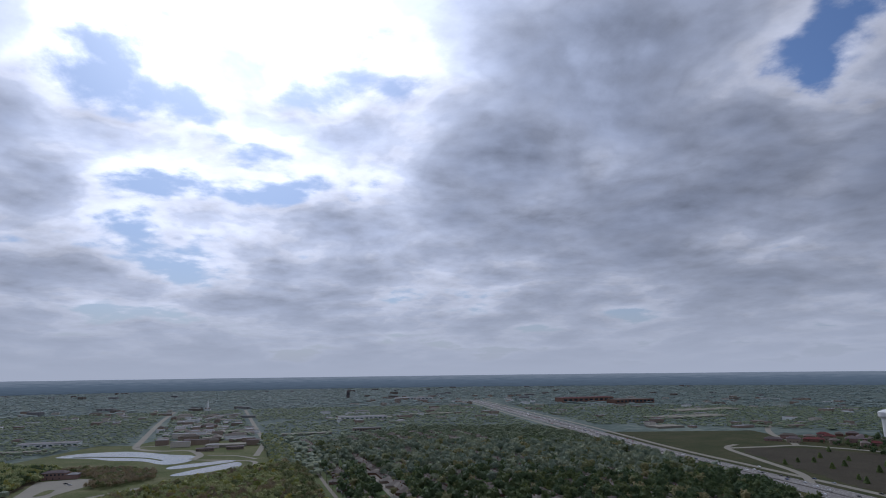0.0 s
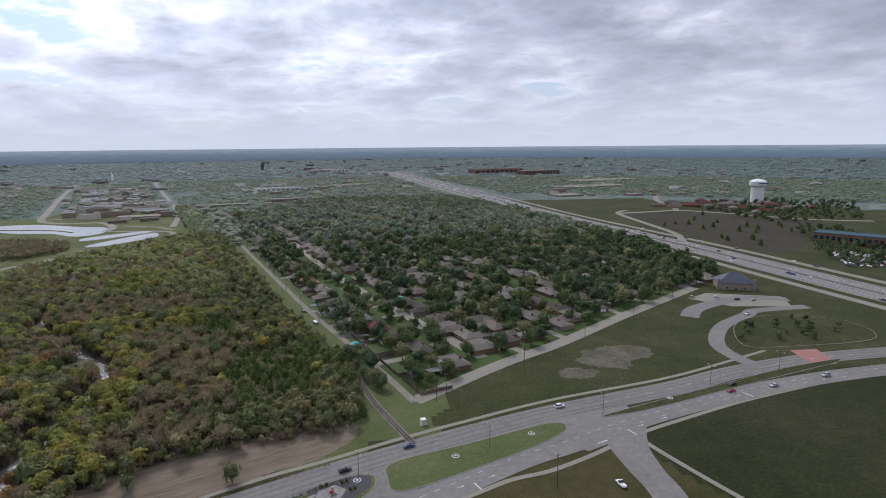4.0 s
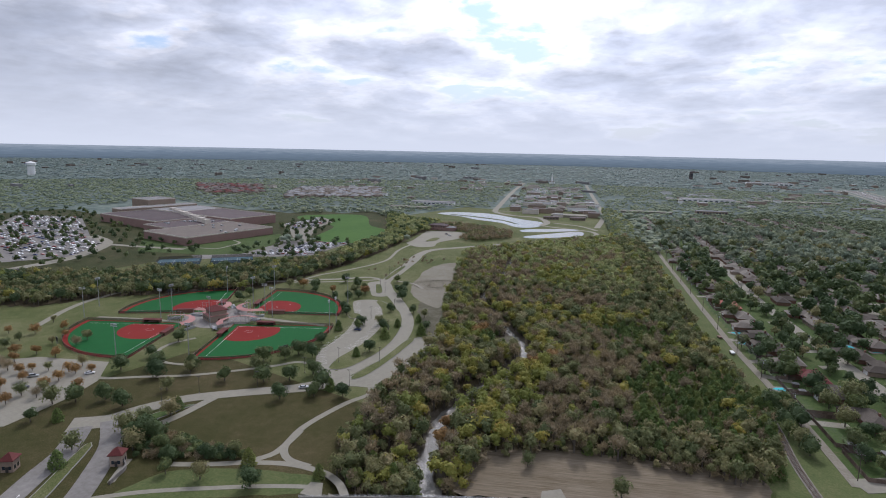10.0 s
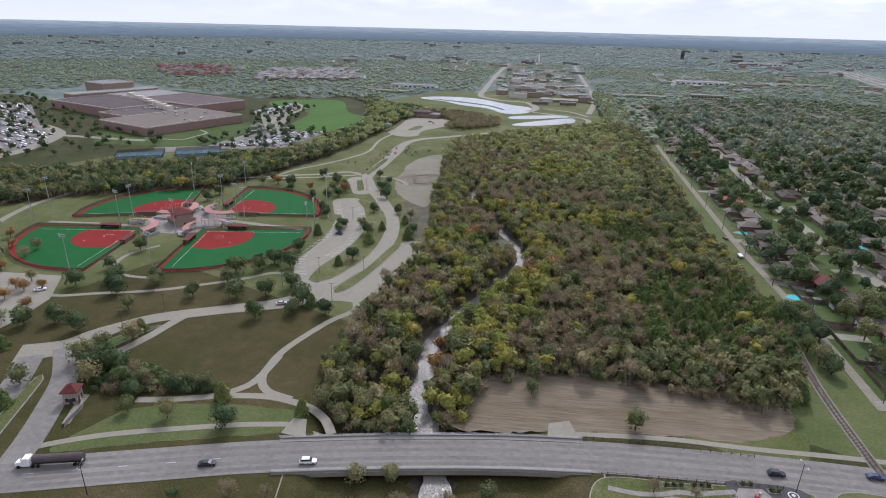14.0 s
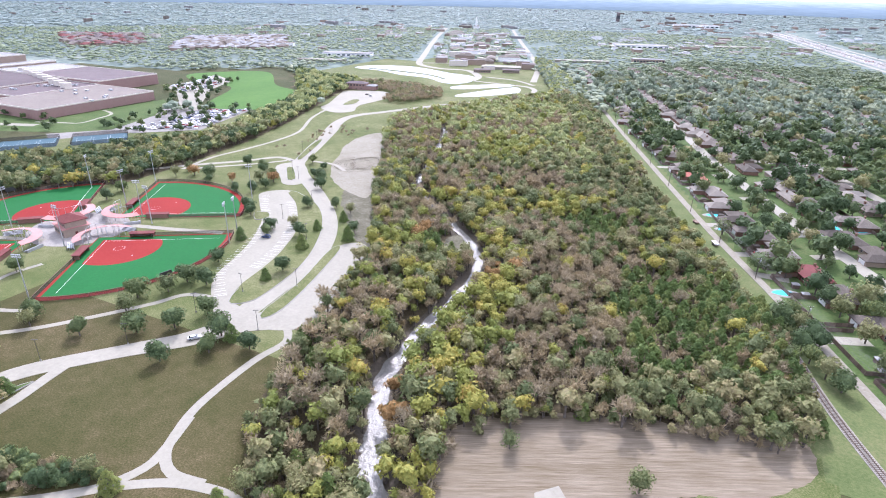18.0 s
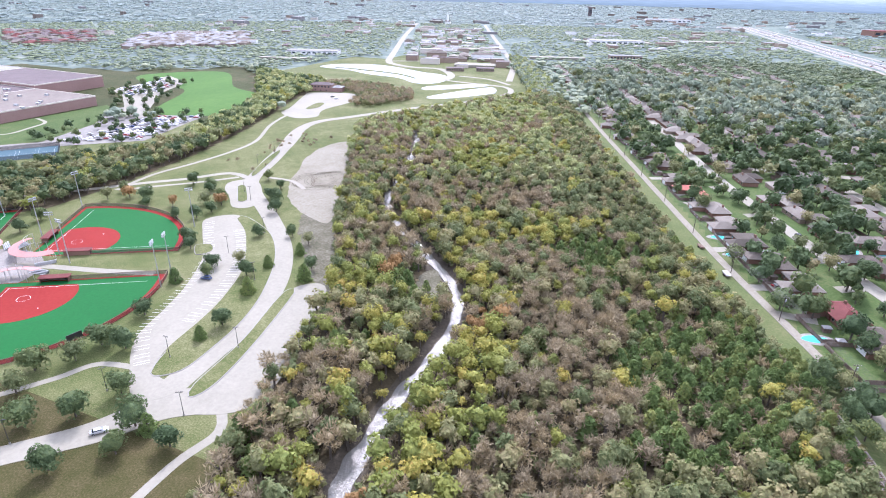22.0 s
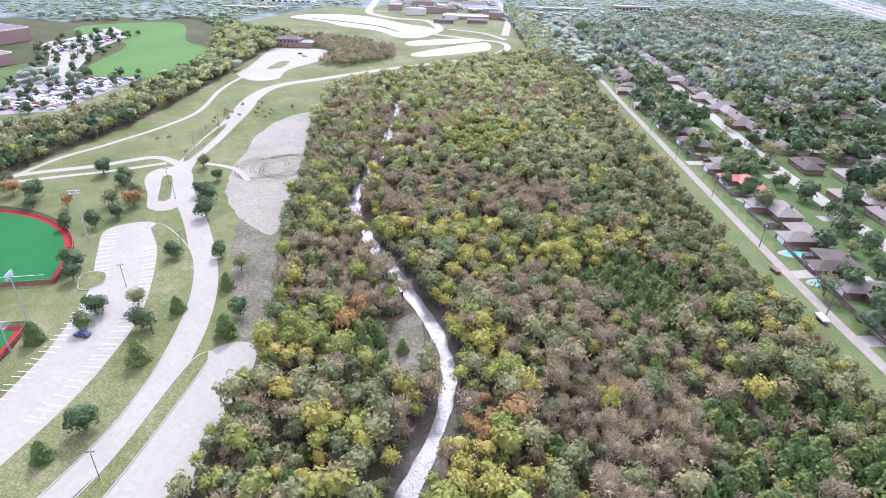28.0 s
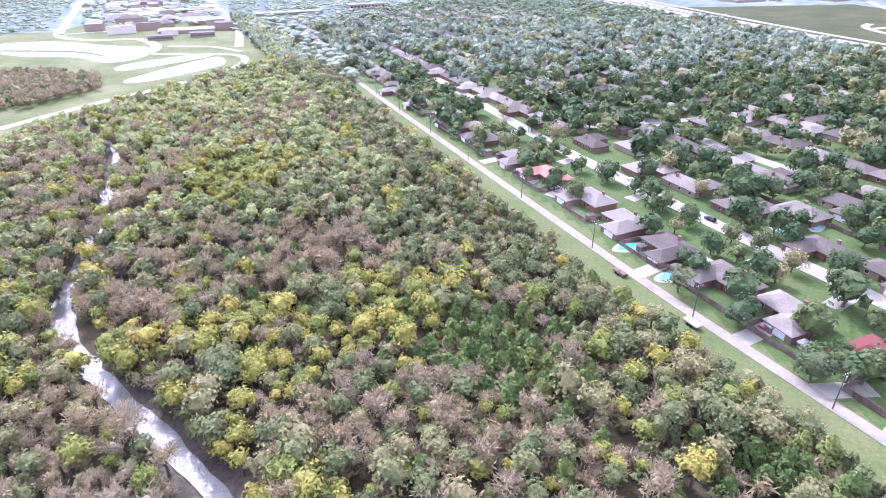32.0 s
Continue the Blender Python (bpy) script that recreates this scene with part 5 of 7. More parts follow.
# ---- park trees ----
def plant(places, kinds, label, group, r0=2.4, r1=4.4, seed=3, z=0.0):
    g = random.Random(seed)
    for x, y in places:
        kind = g.choice(kinds)
        rad = g.uniform(r0, r1) * 1.22
        h = 0.1 if kind == "cedar" else g.uniform(0.8, 1.5)
        words = {"oak": "dark green live oak", "olive": "olive green tree", "cedar": "dark green bushy cedar", "orange": "orange-brown autumn tree", "brown": "thin half bare tree", "yellow": "yellow-green autumn tree"}[kind]
        tree(x, y, rad * (0.8 if kind == "cedar" else 1.0), h, kind, f"{words} {label}", group, z, g.uniform(0, 360))


DRIVE_TREES = [(-315, 397), (-298, 387), (-293, 370), (-285, 367), (-275, 353), (-247, 329), (-234, 324), (-231, 313), (-217, 302), (-214, 292), (-220, 249), (-221, 239), (-258, 285), (-254, 278), (-262, 268), (-249, 293), (-239, 285), (-228, 273), (-236, 296), (-288, 302), (-281, 296), (-317, 323), (-351, 370), (-331, 363), (-310, 349), (-307, 338), (-262, 322), (-308, 328), (-333, 336), (-346, 330), (-366, 336)]
FIELD_TREES = [(-439, 254), (-432, 262), (-425, 268), (-372, 276), (-378, 291), (-374, 328), (-377, 342), (-353, 336), (-334, 368), (-316, 356), (-319, 346), (-252, 243), (-240, 224), (-249, 222), (-249, 212), (-256, 203), (-250, 193), (-234, 185), (-224, 193), (-221, 206), (-272, 170), (-311, 172), (-322, 195), (-205, 197), (-250, 174), (-282, 158), (-262, 151), (-277, 175), (-293, 164), (-305, 152)]
ENTRY_TREES = [(-289, 113), (-278, 100), (-270, 107), (-283, 120), (-240, 99), (-231, 90), (-275, 129), (-262, 130), (-212, 176), (-201, 187), (-200, 197), (-190, 195), (-237, 118), (-239, 127), (-221, 112), (-240, 143), (-194, 124), (-186, 132), (-177, 131), (-183, 115), (-165, 122), (-236, 137), (-230, 122), (-212, 118), (-206, 122), (-202, 116), (-196, 110), (-226, 116)]
LOT_TREES = [(-349, 118), (-329, 117), (-339, 125), (-333, 130), (-315, 127), (-318, 136), (-311, 119), (-325, 106), (-305, 101), (-310, 109), (-302, 112), (-345, 105), (-358, 118), (-298, 128), (-326, 143), (-336, 108), (-318, 96), (-416, 143), (-396, 141), (-403, 152), (-419, 169), (-360, 125), (-340, 120), (-367, 165), (-361, 156), (-314, 142), (-388, 131), (-364, 137), (-351, 141), (-323, 135), (-307, 117), (-376, 150), (-382, 160), (-398, 166), (-372, 130), (-408, 128)]
plant(DRIVE_TREES, ["oak", "oak", "oak", "oak", "oak", "olive", "cedar", "oak", "cedar", "orange"], "beside the park drive", "trees of the park drive", 2.6, 4.2, 4)
plant(FIELD_TREES, ["oak", "oak", "oak", "olive"], "beside the ball fields", "trees round the ball fields", 2.8, 4.6, 5)
x, y, g = scatter([(-214, 110), (-234, 114), (-234, 121), (-217, 126), (-202, 130), (-186, 136), (-181, 131), (-198, 119)], 3.0, 33)
grove("bushes", [(a, b, 0, 1.3 + 1.3 * g.random(), 0.2, "oak" if g.random() < 0.75 else "brown", float(g.random())) for a, b in zip(x, y)], "near", "dark low thicket of bushes by the gate house", "bushes")
plant([(-226, 116), (-221, 121)], ["oak"], "beside the gate house", "", 4.4, 5.0, 24)
plant([(-146, 153), (-142, 160), (-134, 152), (-129, 156), (-122, 155), (-117, 152), (-139, 146)], ["cedar", "cedar", "olive"], "at the creek above the bridge", "trees above the bridge", 2.6, 3.4, 22, -1.5)
plant(ENTRY_TREES, ["oak", "oak", "cedar", "oak", "olive"], "in the grass by the park entrance", "trees of the park entrance", 2.4, 4.2, 6)
plant(LOT_TREES, ["orange", "orange", "brown", "olive"], "in the tan car park", "trees of the tan car park", 1.9, 3.0, 7)
plant([(-57, 190)], ["olive"], "alone in the dry field", "", 3.2, 3.3, 8)
plant([(-92, 190), (-166, 300), (-163, 306), (-150, 140), (-147, 146), (-138, 148)], ["cedar", "olive"], "at the wood's edge", "", 2.0, 2.9, 9)
plant([(-92, 134), (-84, 126), (-112, 118), (-70, 140), (-102, 126), (-76, 128), (-118, 128), (-98, 112), (-84, 142), (-110, 134)], ["olive", "yellow", "brown"], "in the creek bed below the bridge", "trees below the bridge", 2.4, 3.2, 10, -4.0)
rows = []
for k in range(26):
    g = random.Random(k)
    rows.append((-352 + g.uniform(-22, 18), 400 + g.uniform(6, 110), 0, g.uniform(1.0, 1.8), 1.0, "brown", g.random()))
grove("saplings", rows, "mid", "thin half bare saplings in the park grass", "saplings")


def lamp_post(x, y, yaw, h=8.5):
    o = thing("street_lamp", x, y, yaw, 0, "dark slender park lamp post with a flat head", "street lamp", "lamp posts of the park")
    part("base", tube(bmesh.new(), (0, 0, 0), (0, 0, 0.7), 0.28, 0.25, 8), M["kerb"], o)
    part("pole", tube(bmesh.new(), (0, 0, 0.7), (0, 0, h), 0.1, 0.07), M["dark_metal"], o)
    for s in (-1, 1):
        part("lamp_head", boxes((0.25 * s - 0.12, 0.25 * s + (0.75 if s > 0 else 0.12), -0.16, 0.16, h - 0.05, h + 0.08) if s > 0 else (-1.0, -0.13, -0.16, 0.16, h - 0.05, h + 0.08)), M["dark_metal"], o)


for x, y, yaw in ((-205, 240, 30), (-222, 226, 0), (-226, 205, 60), (-230, 178, 40), (-247, 158, 30), (-262, 300, 40), (-233, 283, 60), (-262, 326, 60), (-300, 362, 45), (-313, 372, 45), (-340, 418, 60), (-352, 452, 60), (-248, 140, 0), (-196, 206, 30)):
    lamp_post(x, y, yaw)


# ---- main road, bridge and memorial ----
SOUTH = [(-60, 128), (-30, 152), (10, 172), (45, 191), (70, 201), (94, 212), (150, 231), (225, 248), (330, 258)]
structure("road", strip(SOUTH, 12.5, 0.12, 0.4), M["road"], "southern carriageway of the wide concrete road", "road")
structure("road", slab([(58, 220), (66, 226), (104, 236), (108, 212), (97, 204), (74, 194), (64, 206)], 0.10, 0.3), M["road"], "concrete junction across the median", "road")
structure("road", slab([(-16, 196), (4, 206), (8, 176), (-6, 164), (-18, 172)], 0.10, 0.3), M["road"], "concrete turning gap in the median", "road")
structure("road", strip([(96, 214), (91, 196), (90, 180), (90, 160), (82, 132)], [20, 15, 12, 12, 13], 0.11, 0.4), M["road"], "concrete side road joining the wide road", "road")
kerbed_island([(0, 196), (30, 206), (66, 218), (72, 213), (60, 203), (32, 189), (2, 177), (-3, 186)], "green grass median of the wide road", "verge")
kerbed_island([(90, 221), (126, 234), (162, 246), (200, 259), (240, 268), (238, 264), (200, 252), (156, 238), (112, 224)], "narrow grass median of the wide road", "meadow")
kerbed_island([(-60, 163), (-40, 174), (-20, 185), (-9, 189), (-7, 182), (-14, 172), (-26, 163), (-46, 150), (-56, 146)], "grass memorial garden between the carriageways", "grass")
for pts, w in (([(196, 262), (190, 276), (192, 300), (214, 330), (246, 352), (258, 360), (300, 364)], 9.0), ([(204, 352), (222, 372), (268, 392), (300, 384)], 12.0), ([(240, 430), (262, 446), (300, 452)], 10.0)):
    structure("road", strip(pts, w, 0.105), M["road"], "curved concrete slip road by the church", "road")
structure("pavement", slab([(228, 396), (250, 410), (300, 392), (290, 366), (248, 372)], 0.09), M["concrete"], "pale concrete church car park", "car park")
kerbed_island([(206, 296), (232, 290), (290, 296), (300, 330), (262, 348), (226, 334)], "grass roundabout field inside the slip road", "meadow", 0.24)
structure("pavement", slab([(222, 262), (236, 262), (242, 284), (226, 284)], 0.17, 0.1), M["pavers"], "brick-red paved crossing", "crossing")

# darker wheel tracks worn into the lanes
for off in (-4.9, -2.3, 1.2, 4.1):
    line = [Vector(p) for p in MAIN]
    pts = []
    for i, p in enumerate(line):
        d = (line[min(i + 1, len(line) - 1)] - line[max(i - 1, 0)]).normalized()
        pts.append((p.x - d.y * off, p.y + d.x * off))
    tagged(part("wheel_track", strip(pts, 1.5, 0.157, 0.006, 3.0, True, 0.12), M["worn_road"]), "darker wheel track worn along the concrete road", "wheel track", "wheel tracks of the road", "structure")
# lane dashes, arrows and stop lines
dash_mesh = None


def lane_dashes(line, off, first, last, gap, road_label, long=2.6, wide=0.16, z=0.165):
    """White dashes along a carriageway, each a piece of its own under the marking."""
    global dash_mesh
    o = thing("lane_marking", 0, 0, 0, 0, road_label, "lane marking", "lane markings of the wide road", "structure")
    if dash_mesh is None:
        bm = boxes((-0.5, 0.5, -0.5, 0.5, 0, 0.012))
        dash_mesh = bpy.data.meshes.new("dash")
        bm.to_mesh(dash_mesh)
        bm.free()
        dash_mesh.materials.append(M["paint"])
    pts = spline(line, 1.0)
    run = 0.0
    for a, b in zip(pts, pts[1:]):
        run += (b - a).length
        if run > gap and first <= a.x <= last:
            run = 0.0
            d = (b - a).normalized()
            q = new("dash", dash_mesh)
            q.parent = o
            q.matrix_basis = pose(a.x - d.y * off, a.y + d.x * off, z, 0, 0, math.degrees(math.atan2(d.y, d.x))) @ Matrix.Diagonal((long, wide, 1, 1))
    return o


lane_dashes(SOUTH, 1.9, -20, 300, 6.0, "white dashed lane line on worn concrete", z=0.14)
lane_dashes(SOUTH, -2.1, 92, 300, 12.0, "white dashed lane line on worn concrete", z=0.14)
lane_dashes(MAIN, 0.0, 96, 300, 12.0, "white dashed lane line on worn concrete")
lane_dashes(MAIN, 0.0, -230, -150, 12.0, "white dashed lane line on worn concrete")
for x, y, yaw in ((34, 182, 24), (22, 177, 24), (116, 216, 20), (103, 211, 20), (160, 232, 17), (-222, 74, 128), (-236, 92, 128)):
    o = thing("lane_arrow", x, y, yaw, 0.17, "worn white turn arrow painted on concrete", "lane arrow", "lane arrows of the wide road", "structure")
    bm = boxes((-1.5, 0.6, -0.12, 0.12, 0, 0.012))
    bm.faces.new([bm.verts.new(c) for c in ((0.5, -0.5, 0.013), (1.6, 0, 0.013), (0.5, 0.5, 0.013))])
    part("stroke", bm, M["paint"], o)
for x, y, yaw, w in ((28, 176.5, 24, 5.0), (97, 206, 20, 5.0), (166, 233, 18, 6.0), (82, 200, 112, 5.0)):
    tagged(part("stop_line", boxes((-0.25, 0.25, -w / 2, w / 2, 0, 0.012)), M["paint"]), "white stop line painted on concrete", "stop line", "stop lines of the wide road", "structure").matrix_basis = pose(x, y, 0.17, 0, 0, yaw)

# bridge over the creek
BRIDGE = [(-142, 121), (-121, 136), (-100, 150), (-83, 160.5), (-66, 170)]
br = thing("bridge", 0, 0, 0, 0, "concrete road bridge with steel railings over the creek", "bridge", kind="structure")
line = spline(BRIDGE, 3.0)
side = []
for i, p in enumerate(line):
    d = (line[min(i + 1, len(line) - 1)] - line[max(i - 1, 0)]).normalized()
    side.append(Vector((-d.y, d.x, 0)))
for s in (-1, 1):
    edge = [p + k * s * 7.2 for p, k in zip(line, side)]
    part("girder", strip([(p.x, p.y) for p in edge], 0.9, 0.12, 1.5, smooth=False), M["concrete"], br, "deep concrete edge girder")
    part("parapet", strip([(p.x, p.y) for p in edge], 0.35, 0.75, 0.6, smooth=False), M["kerb"], br, "low concrete parapet")
    bm = bmesh.new()
    for a, b in zip(edge, edge[1:]):
        for z in (1.0, 1.3):
            tube(bm, (a.x, a.y, z), (b.x, b.y, z), 0.05, 0.05, 5, False)
    part("handrail", bm, M["steel"], br, "grey steel pipe rails")
    post = None
    for p in edge[::2]:
        if post is None:
            post = part("rail_post", boxes((-0.08, 0.08, -0.08, 0.08, 0.7, 1.35)), M["steel"], br)
            post.matrix_basis = pose(p.x, p.y, 0)
        else:
            share("rail_post", post, br, pose(p.x, p.y, 0))
    part("footway", strip([(p.x - k.x * s * 0.9, p.y - k.y * s * 0.9) for p, k in zip(edge, side)], 1.3, 0.32, 0.2, smooth=False), M["kerb"], br, "raised concrete footway")
part("deck", strip([(p.x, p.y) for p in line], 13.4, 0.02, 0.9, smooth=False), M["concrete"], br)
for k in (7, 14, 21):
    p, s = line[k], side[k]
    for o in (-4.8, 0, 4.8):
        q = p + s * o
        part("column", tube(bmesh.new(), (q.x, q.y, -5.5), (q.x, q.y, -0.9), 0.5, 0.5, 10), M["concrete"], br, "round concrete column")


def apron(top, low, label):
    """A concrete slope down from the road to the creek bed."""
    bm = bmesh.new()
    t = [bm.verts.new((*p, 0.1)) for p in top]
    b = [bm.verts.new((*p, -3.6)) for p in low]
    u = [bm.verts.new((*p, -0.5)) for p in top]
    v = [bm.verts.new((*p, -4.4)) for p in low]
    for f in ((t[0], t[1], b[1], b[0]), (t[0], b[0], v[0], u[0]), (t[1], u[1], v[1], b[1]), (b[0], b[1], v[1], v[0]), (u[0], v[0], v[1], u[1])):
        bm.faces.new(f)
    structure("pavement", bm, M["concrete"], label, "embankment")


apron([(-46, 142), (-66, 178)], [(-58, 138), (-80, 172)], "pale concrete slope under the bridge end")
apron([(-146, 134), (-124, 100)], [(-134, 140), (-112, 106)], "pale concrete slope under the bridge end")
structure("pavement", slab([(-148, 129), (-150, 136), (-146, 138), (-140, 131)], 0.2), M["concrete"], "pale concrete wing slab beside the bridge", "slab")
structure("pavement", slab([(-79, 172), (-81, 178), (-76, 183), (-70, 176)], 0.2), M["concrete"], "pale concrete wing slab beside the bridge", "slab")


def rail_fence(pts, label):
    f = thing("rail_fence", 0, 0, 0, 0, label, "fence", "roadside rail fences")
    line = spline(pts, 2.4)
    post = None
    for p in line:
        if post is None:
            post = part("post", boxes((-0.09, 0.09, -0.09, 0.09, 0, 1.3)), M["wood"], f)
            post.matrix_basis = pose(p.x, p.y, 0.1)
        else:
            share("post", post, f, pose(p.x, p.y, 0.1))
    for z in (0.55, 1.05):
        bm = bmesh.new()
        for a, b in zip(line, line[1:]):
            tube(bm, (a.x, a.y, z + 0.1), (b.x, b.y, z + 0.1), 0.06, 0.06, 4)
        part("rail", bm, M["wood"], f)


rail_fence([(-70, 176.5), (-54, 184.5), (-38, 191), (-24, 196.8)], "brown wooden rail fence along the road verge")
rail_fence([(-60, 165), (-46, 172), (-30, 180), (-16, 187)], "brown wooden rail fence along the memorial garden")

structure("pavement", slab([(-30, 181), (-22, 185.5), (-12, 189), (-8.5, 186), (-9, 181), (-14, 175.5), (-21, 170.5), (-25, 173)], 0.315, 0.1, True), M["asphalt"], "dark paved teardrop round the memorial", "paving")
structure("pavement", slab([(-26.5, 180.5), (-21, 183.5), (-17, 180.5), (-18.5, 176), (-23, 174.5), (-27, 177)], 0.345, 0.1), M["cobble"], "pale flagstone memorial court", "paving")
for pts in ([(-27, 178.5), (-33, 174), (-36, 171.5), (-40, 170), (-44, 166.5), (-50, 163), (-57, 161)], [(-26, 176), (-31, 170.5), (-36, 167.5), (-41, 166.5), (-46, 161), (-53, 156)]):
    structure("pavement", strip(pts, 1.7, 0.33, 0.1, 1.5), M["cobble"], "winding pale footpath in the memorial garden", "footpath")
mem = thing("memorial", -21.5, 178.5, 25, 0.345, "small grey and red stone memorial on a stepped base", "memorial")
part("base", boxes((-1.3, 1.3, -1.3, 1.3, 0, 0.3), (-0.9, 0.9, -0.9, 0.9, 0.3, 0.6)), M["cobble"], mem)
part("shaft", tube(bmesh.new(), (0, 0, 0.6), (0, 0, 2.6), 0.55, 0.32, 8), M["steel"], mem)
part("emblem", boxes((-0.9, -0.2, -0.5, 0.5, 0.6, 1.5)), M["red_sign"], mem, "red painted emblem")


def emblem(x, y, z=0.32):
    """A round paved emblem in the grass: a plain dark and white disc."""
    o = thing("paved_emblem", x, y, 0, z, "round dark and white paved emblem in grass", "emblem", "paved emblems of the road")
    for name, r0, h, mat in (("rim", 1.45, 0.06, "paint"), ("ring", 1.1, 0.09, "asphalt"), ("centre", 0.5, 0.12, "paint")):
        part(name, slab([(r0 * math.cos(a), r0 * math.sin(a)) for a in np.linspace(0, math.tau, 21)[:-1]], h, 0.06), M[mat], o)


for x, y, z in ((-13.5, 185.5, 0.34), (-48, 156, 0.30), (23, 197, 0.31), (56, 210, 0.31), (128, 234, 0.31), (-128, 96, 0.05)):
    emblem(x, y, z)


def bush_bed(x, y, yaw, count, length):
    o = thing("flower_bed", x, y, yaw, 0.30, "rectangular kerbed bed with small round shrubs", "flower bed", "beds of the memorial garden")
    part("edging", boxes((-length / 2, length / 2, -0.9, 0.9, 0, 0.12)), M["kerb"], o)
    part("soil", boxes((-length / 2 + 0.15, length / 2 - 0.15, -0.75, 0.75, 0.05, 0.15)), M["litter"], o)
    q = TEMPLATES["cedar", "mid"][0]
    for k in range(count):
        me = CROWNS.setdefault("shrub", mesh_np("shrub", TEMPLATES["oak", "mid"][1], np.arange(len(TEMPLATES["oak", "mid"][1])).reshape(-1, 3), [LEAF["oak"]]))
        s = new("shrub", me)
        s.parent, s.matrix_basis = o, Matrix.LocRotScale((-length / 2 + (k + 0.5) * length / count, 0, 0.1), None, (0.75, 0.75, 0.8))


for x, y, yaw, c, l in ((-42, 171.5, 30, 3, 6), (-35.5, 175.5, 30, 3, 6), (-37, 164, 30, 3, 5), (-18, 184.5, 25, 2, 3.5), (-19, 172.5, 25, 2, 3.5), (-25, 183, 25, 2, 4), (-15, 180, 25, 2, 3.5)):
    bush_bed(x, y, yaw, c, l)
plant([(-46, 166), (-36, 170), (-44, 158), (-132, 108), (-141, 104), (-152, 95), (-122, 92)], ["brown", "oak", "orange"], "in the roadside garden", "", 1.4, 2.2, 31)

# utility cabinet and railway track
cab = thing("utility_cabinet", 13, 224, 20, 0, "white utility cabinet on a concrete pad in grass", "utility cabinet")
part("pad", boxes((-1.5, 1.5, -1.3, 1.3, 0, 0.15)), M["kerb"], cab)
part("body", boxes((-1.1, 1.1, -0.9, 0.9, 0.15, 2.5)), M["white"], cab)
part("lid", boxes((-1.2, 1.2, -1.0, 1.0, 2.5, 2.62)), M["white"], cab)
part("door", boxes((-0.9, 0.9, -0.95, -0.9, 0.3, 2.3)), M["trim"], cab)
rw = tagged(part("railway_track", strip(TRACK, 3.4, 0.10, 0.3, 4.0), M["ballast"]), "old single railway track on grey ballast", "railway", kind="structure")
tl = spline(TRACK, 0.65)
bm = bmesh.new()
for i in range(0, min(len(tl) - 1, 560)):
    d = (tl[i + 1] - tl[i]).normalized()
    s = Vector((-d.y, d.x, 0))
    v = [bm.verts.new(tl[i] + a * s * 1.3 + b * d * 0.12 + Vector((0, 0, 0.18))) for a, b in ((-1, -1), (-1, 1), (1, 1), (1, -1))]
    w = [bm.verts.new(q.co - Vector((0, 0, 0.1))) for q in v]
    bm.faces.new(v[::-1])
    for k in range(4):
        bm.faces.new((v[k], v[(k + 1) % 4], w[(k + 1) % 4], w[k]))
tagged(part("sleepers", bm, M["pole"], rw, "dark wooden sleepers"), kind="stuff")
tl = spline(TRACK, 4.0)
for s in (-0.72, 0.72):
    off = []
    for i, p in enumerate(tl):
        d = (tl[min(i + 1, len(tl) - 1)] - tl[max(i - 1, 0)]).normalized()
        off.append((p.x - d.y * s, p.y + d.x * s))
    part("rail", strip(off, 0.12, 0.32, 0.16, smooth=False), M["rust"], rw, "rusty steel rail")


# ---- houses ----
OX, OY = 11.0, 247.0
AX, AY = -0.355, 0.935


def at_uv(u, v):
    """A place u metres up the alley from its corner and v metres to its right."""
    return OX + u * AX + v * AY, OY + u * AY - v * AX


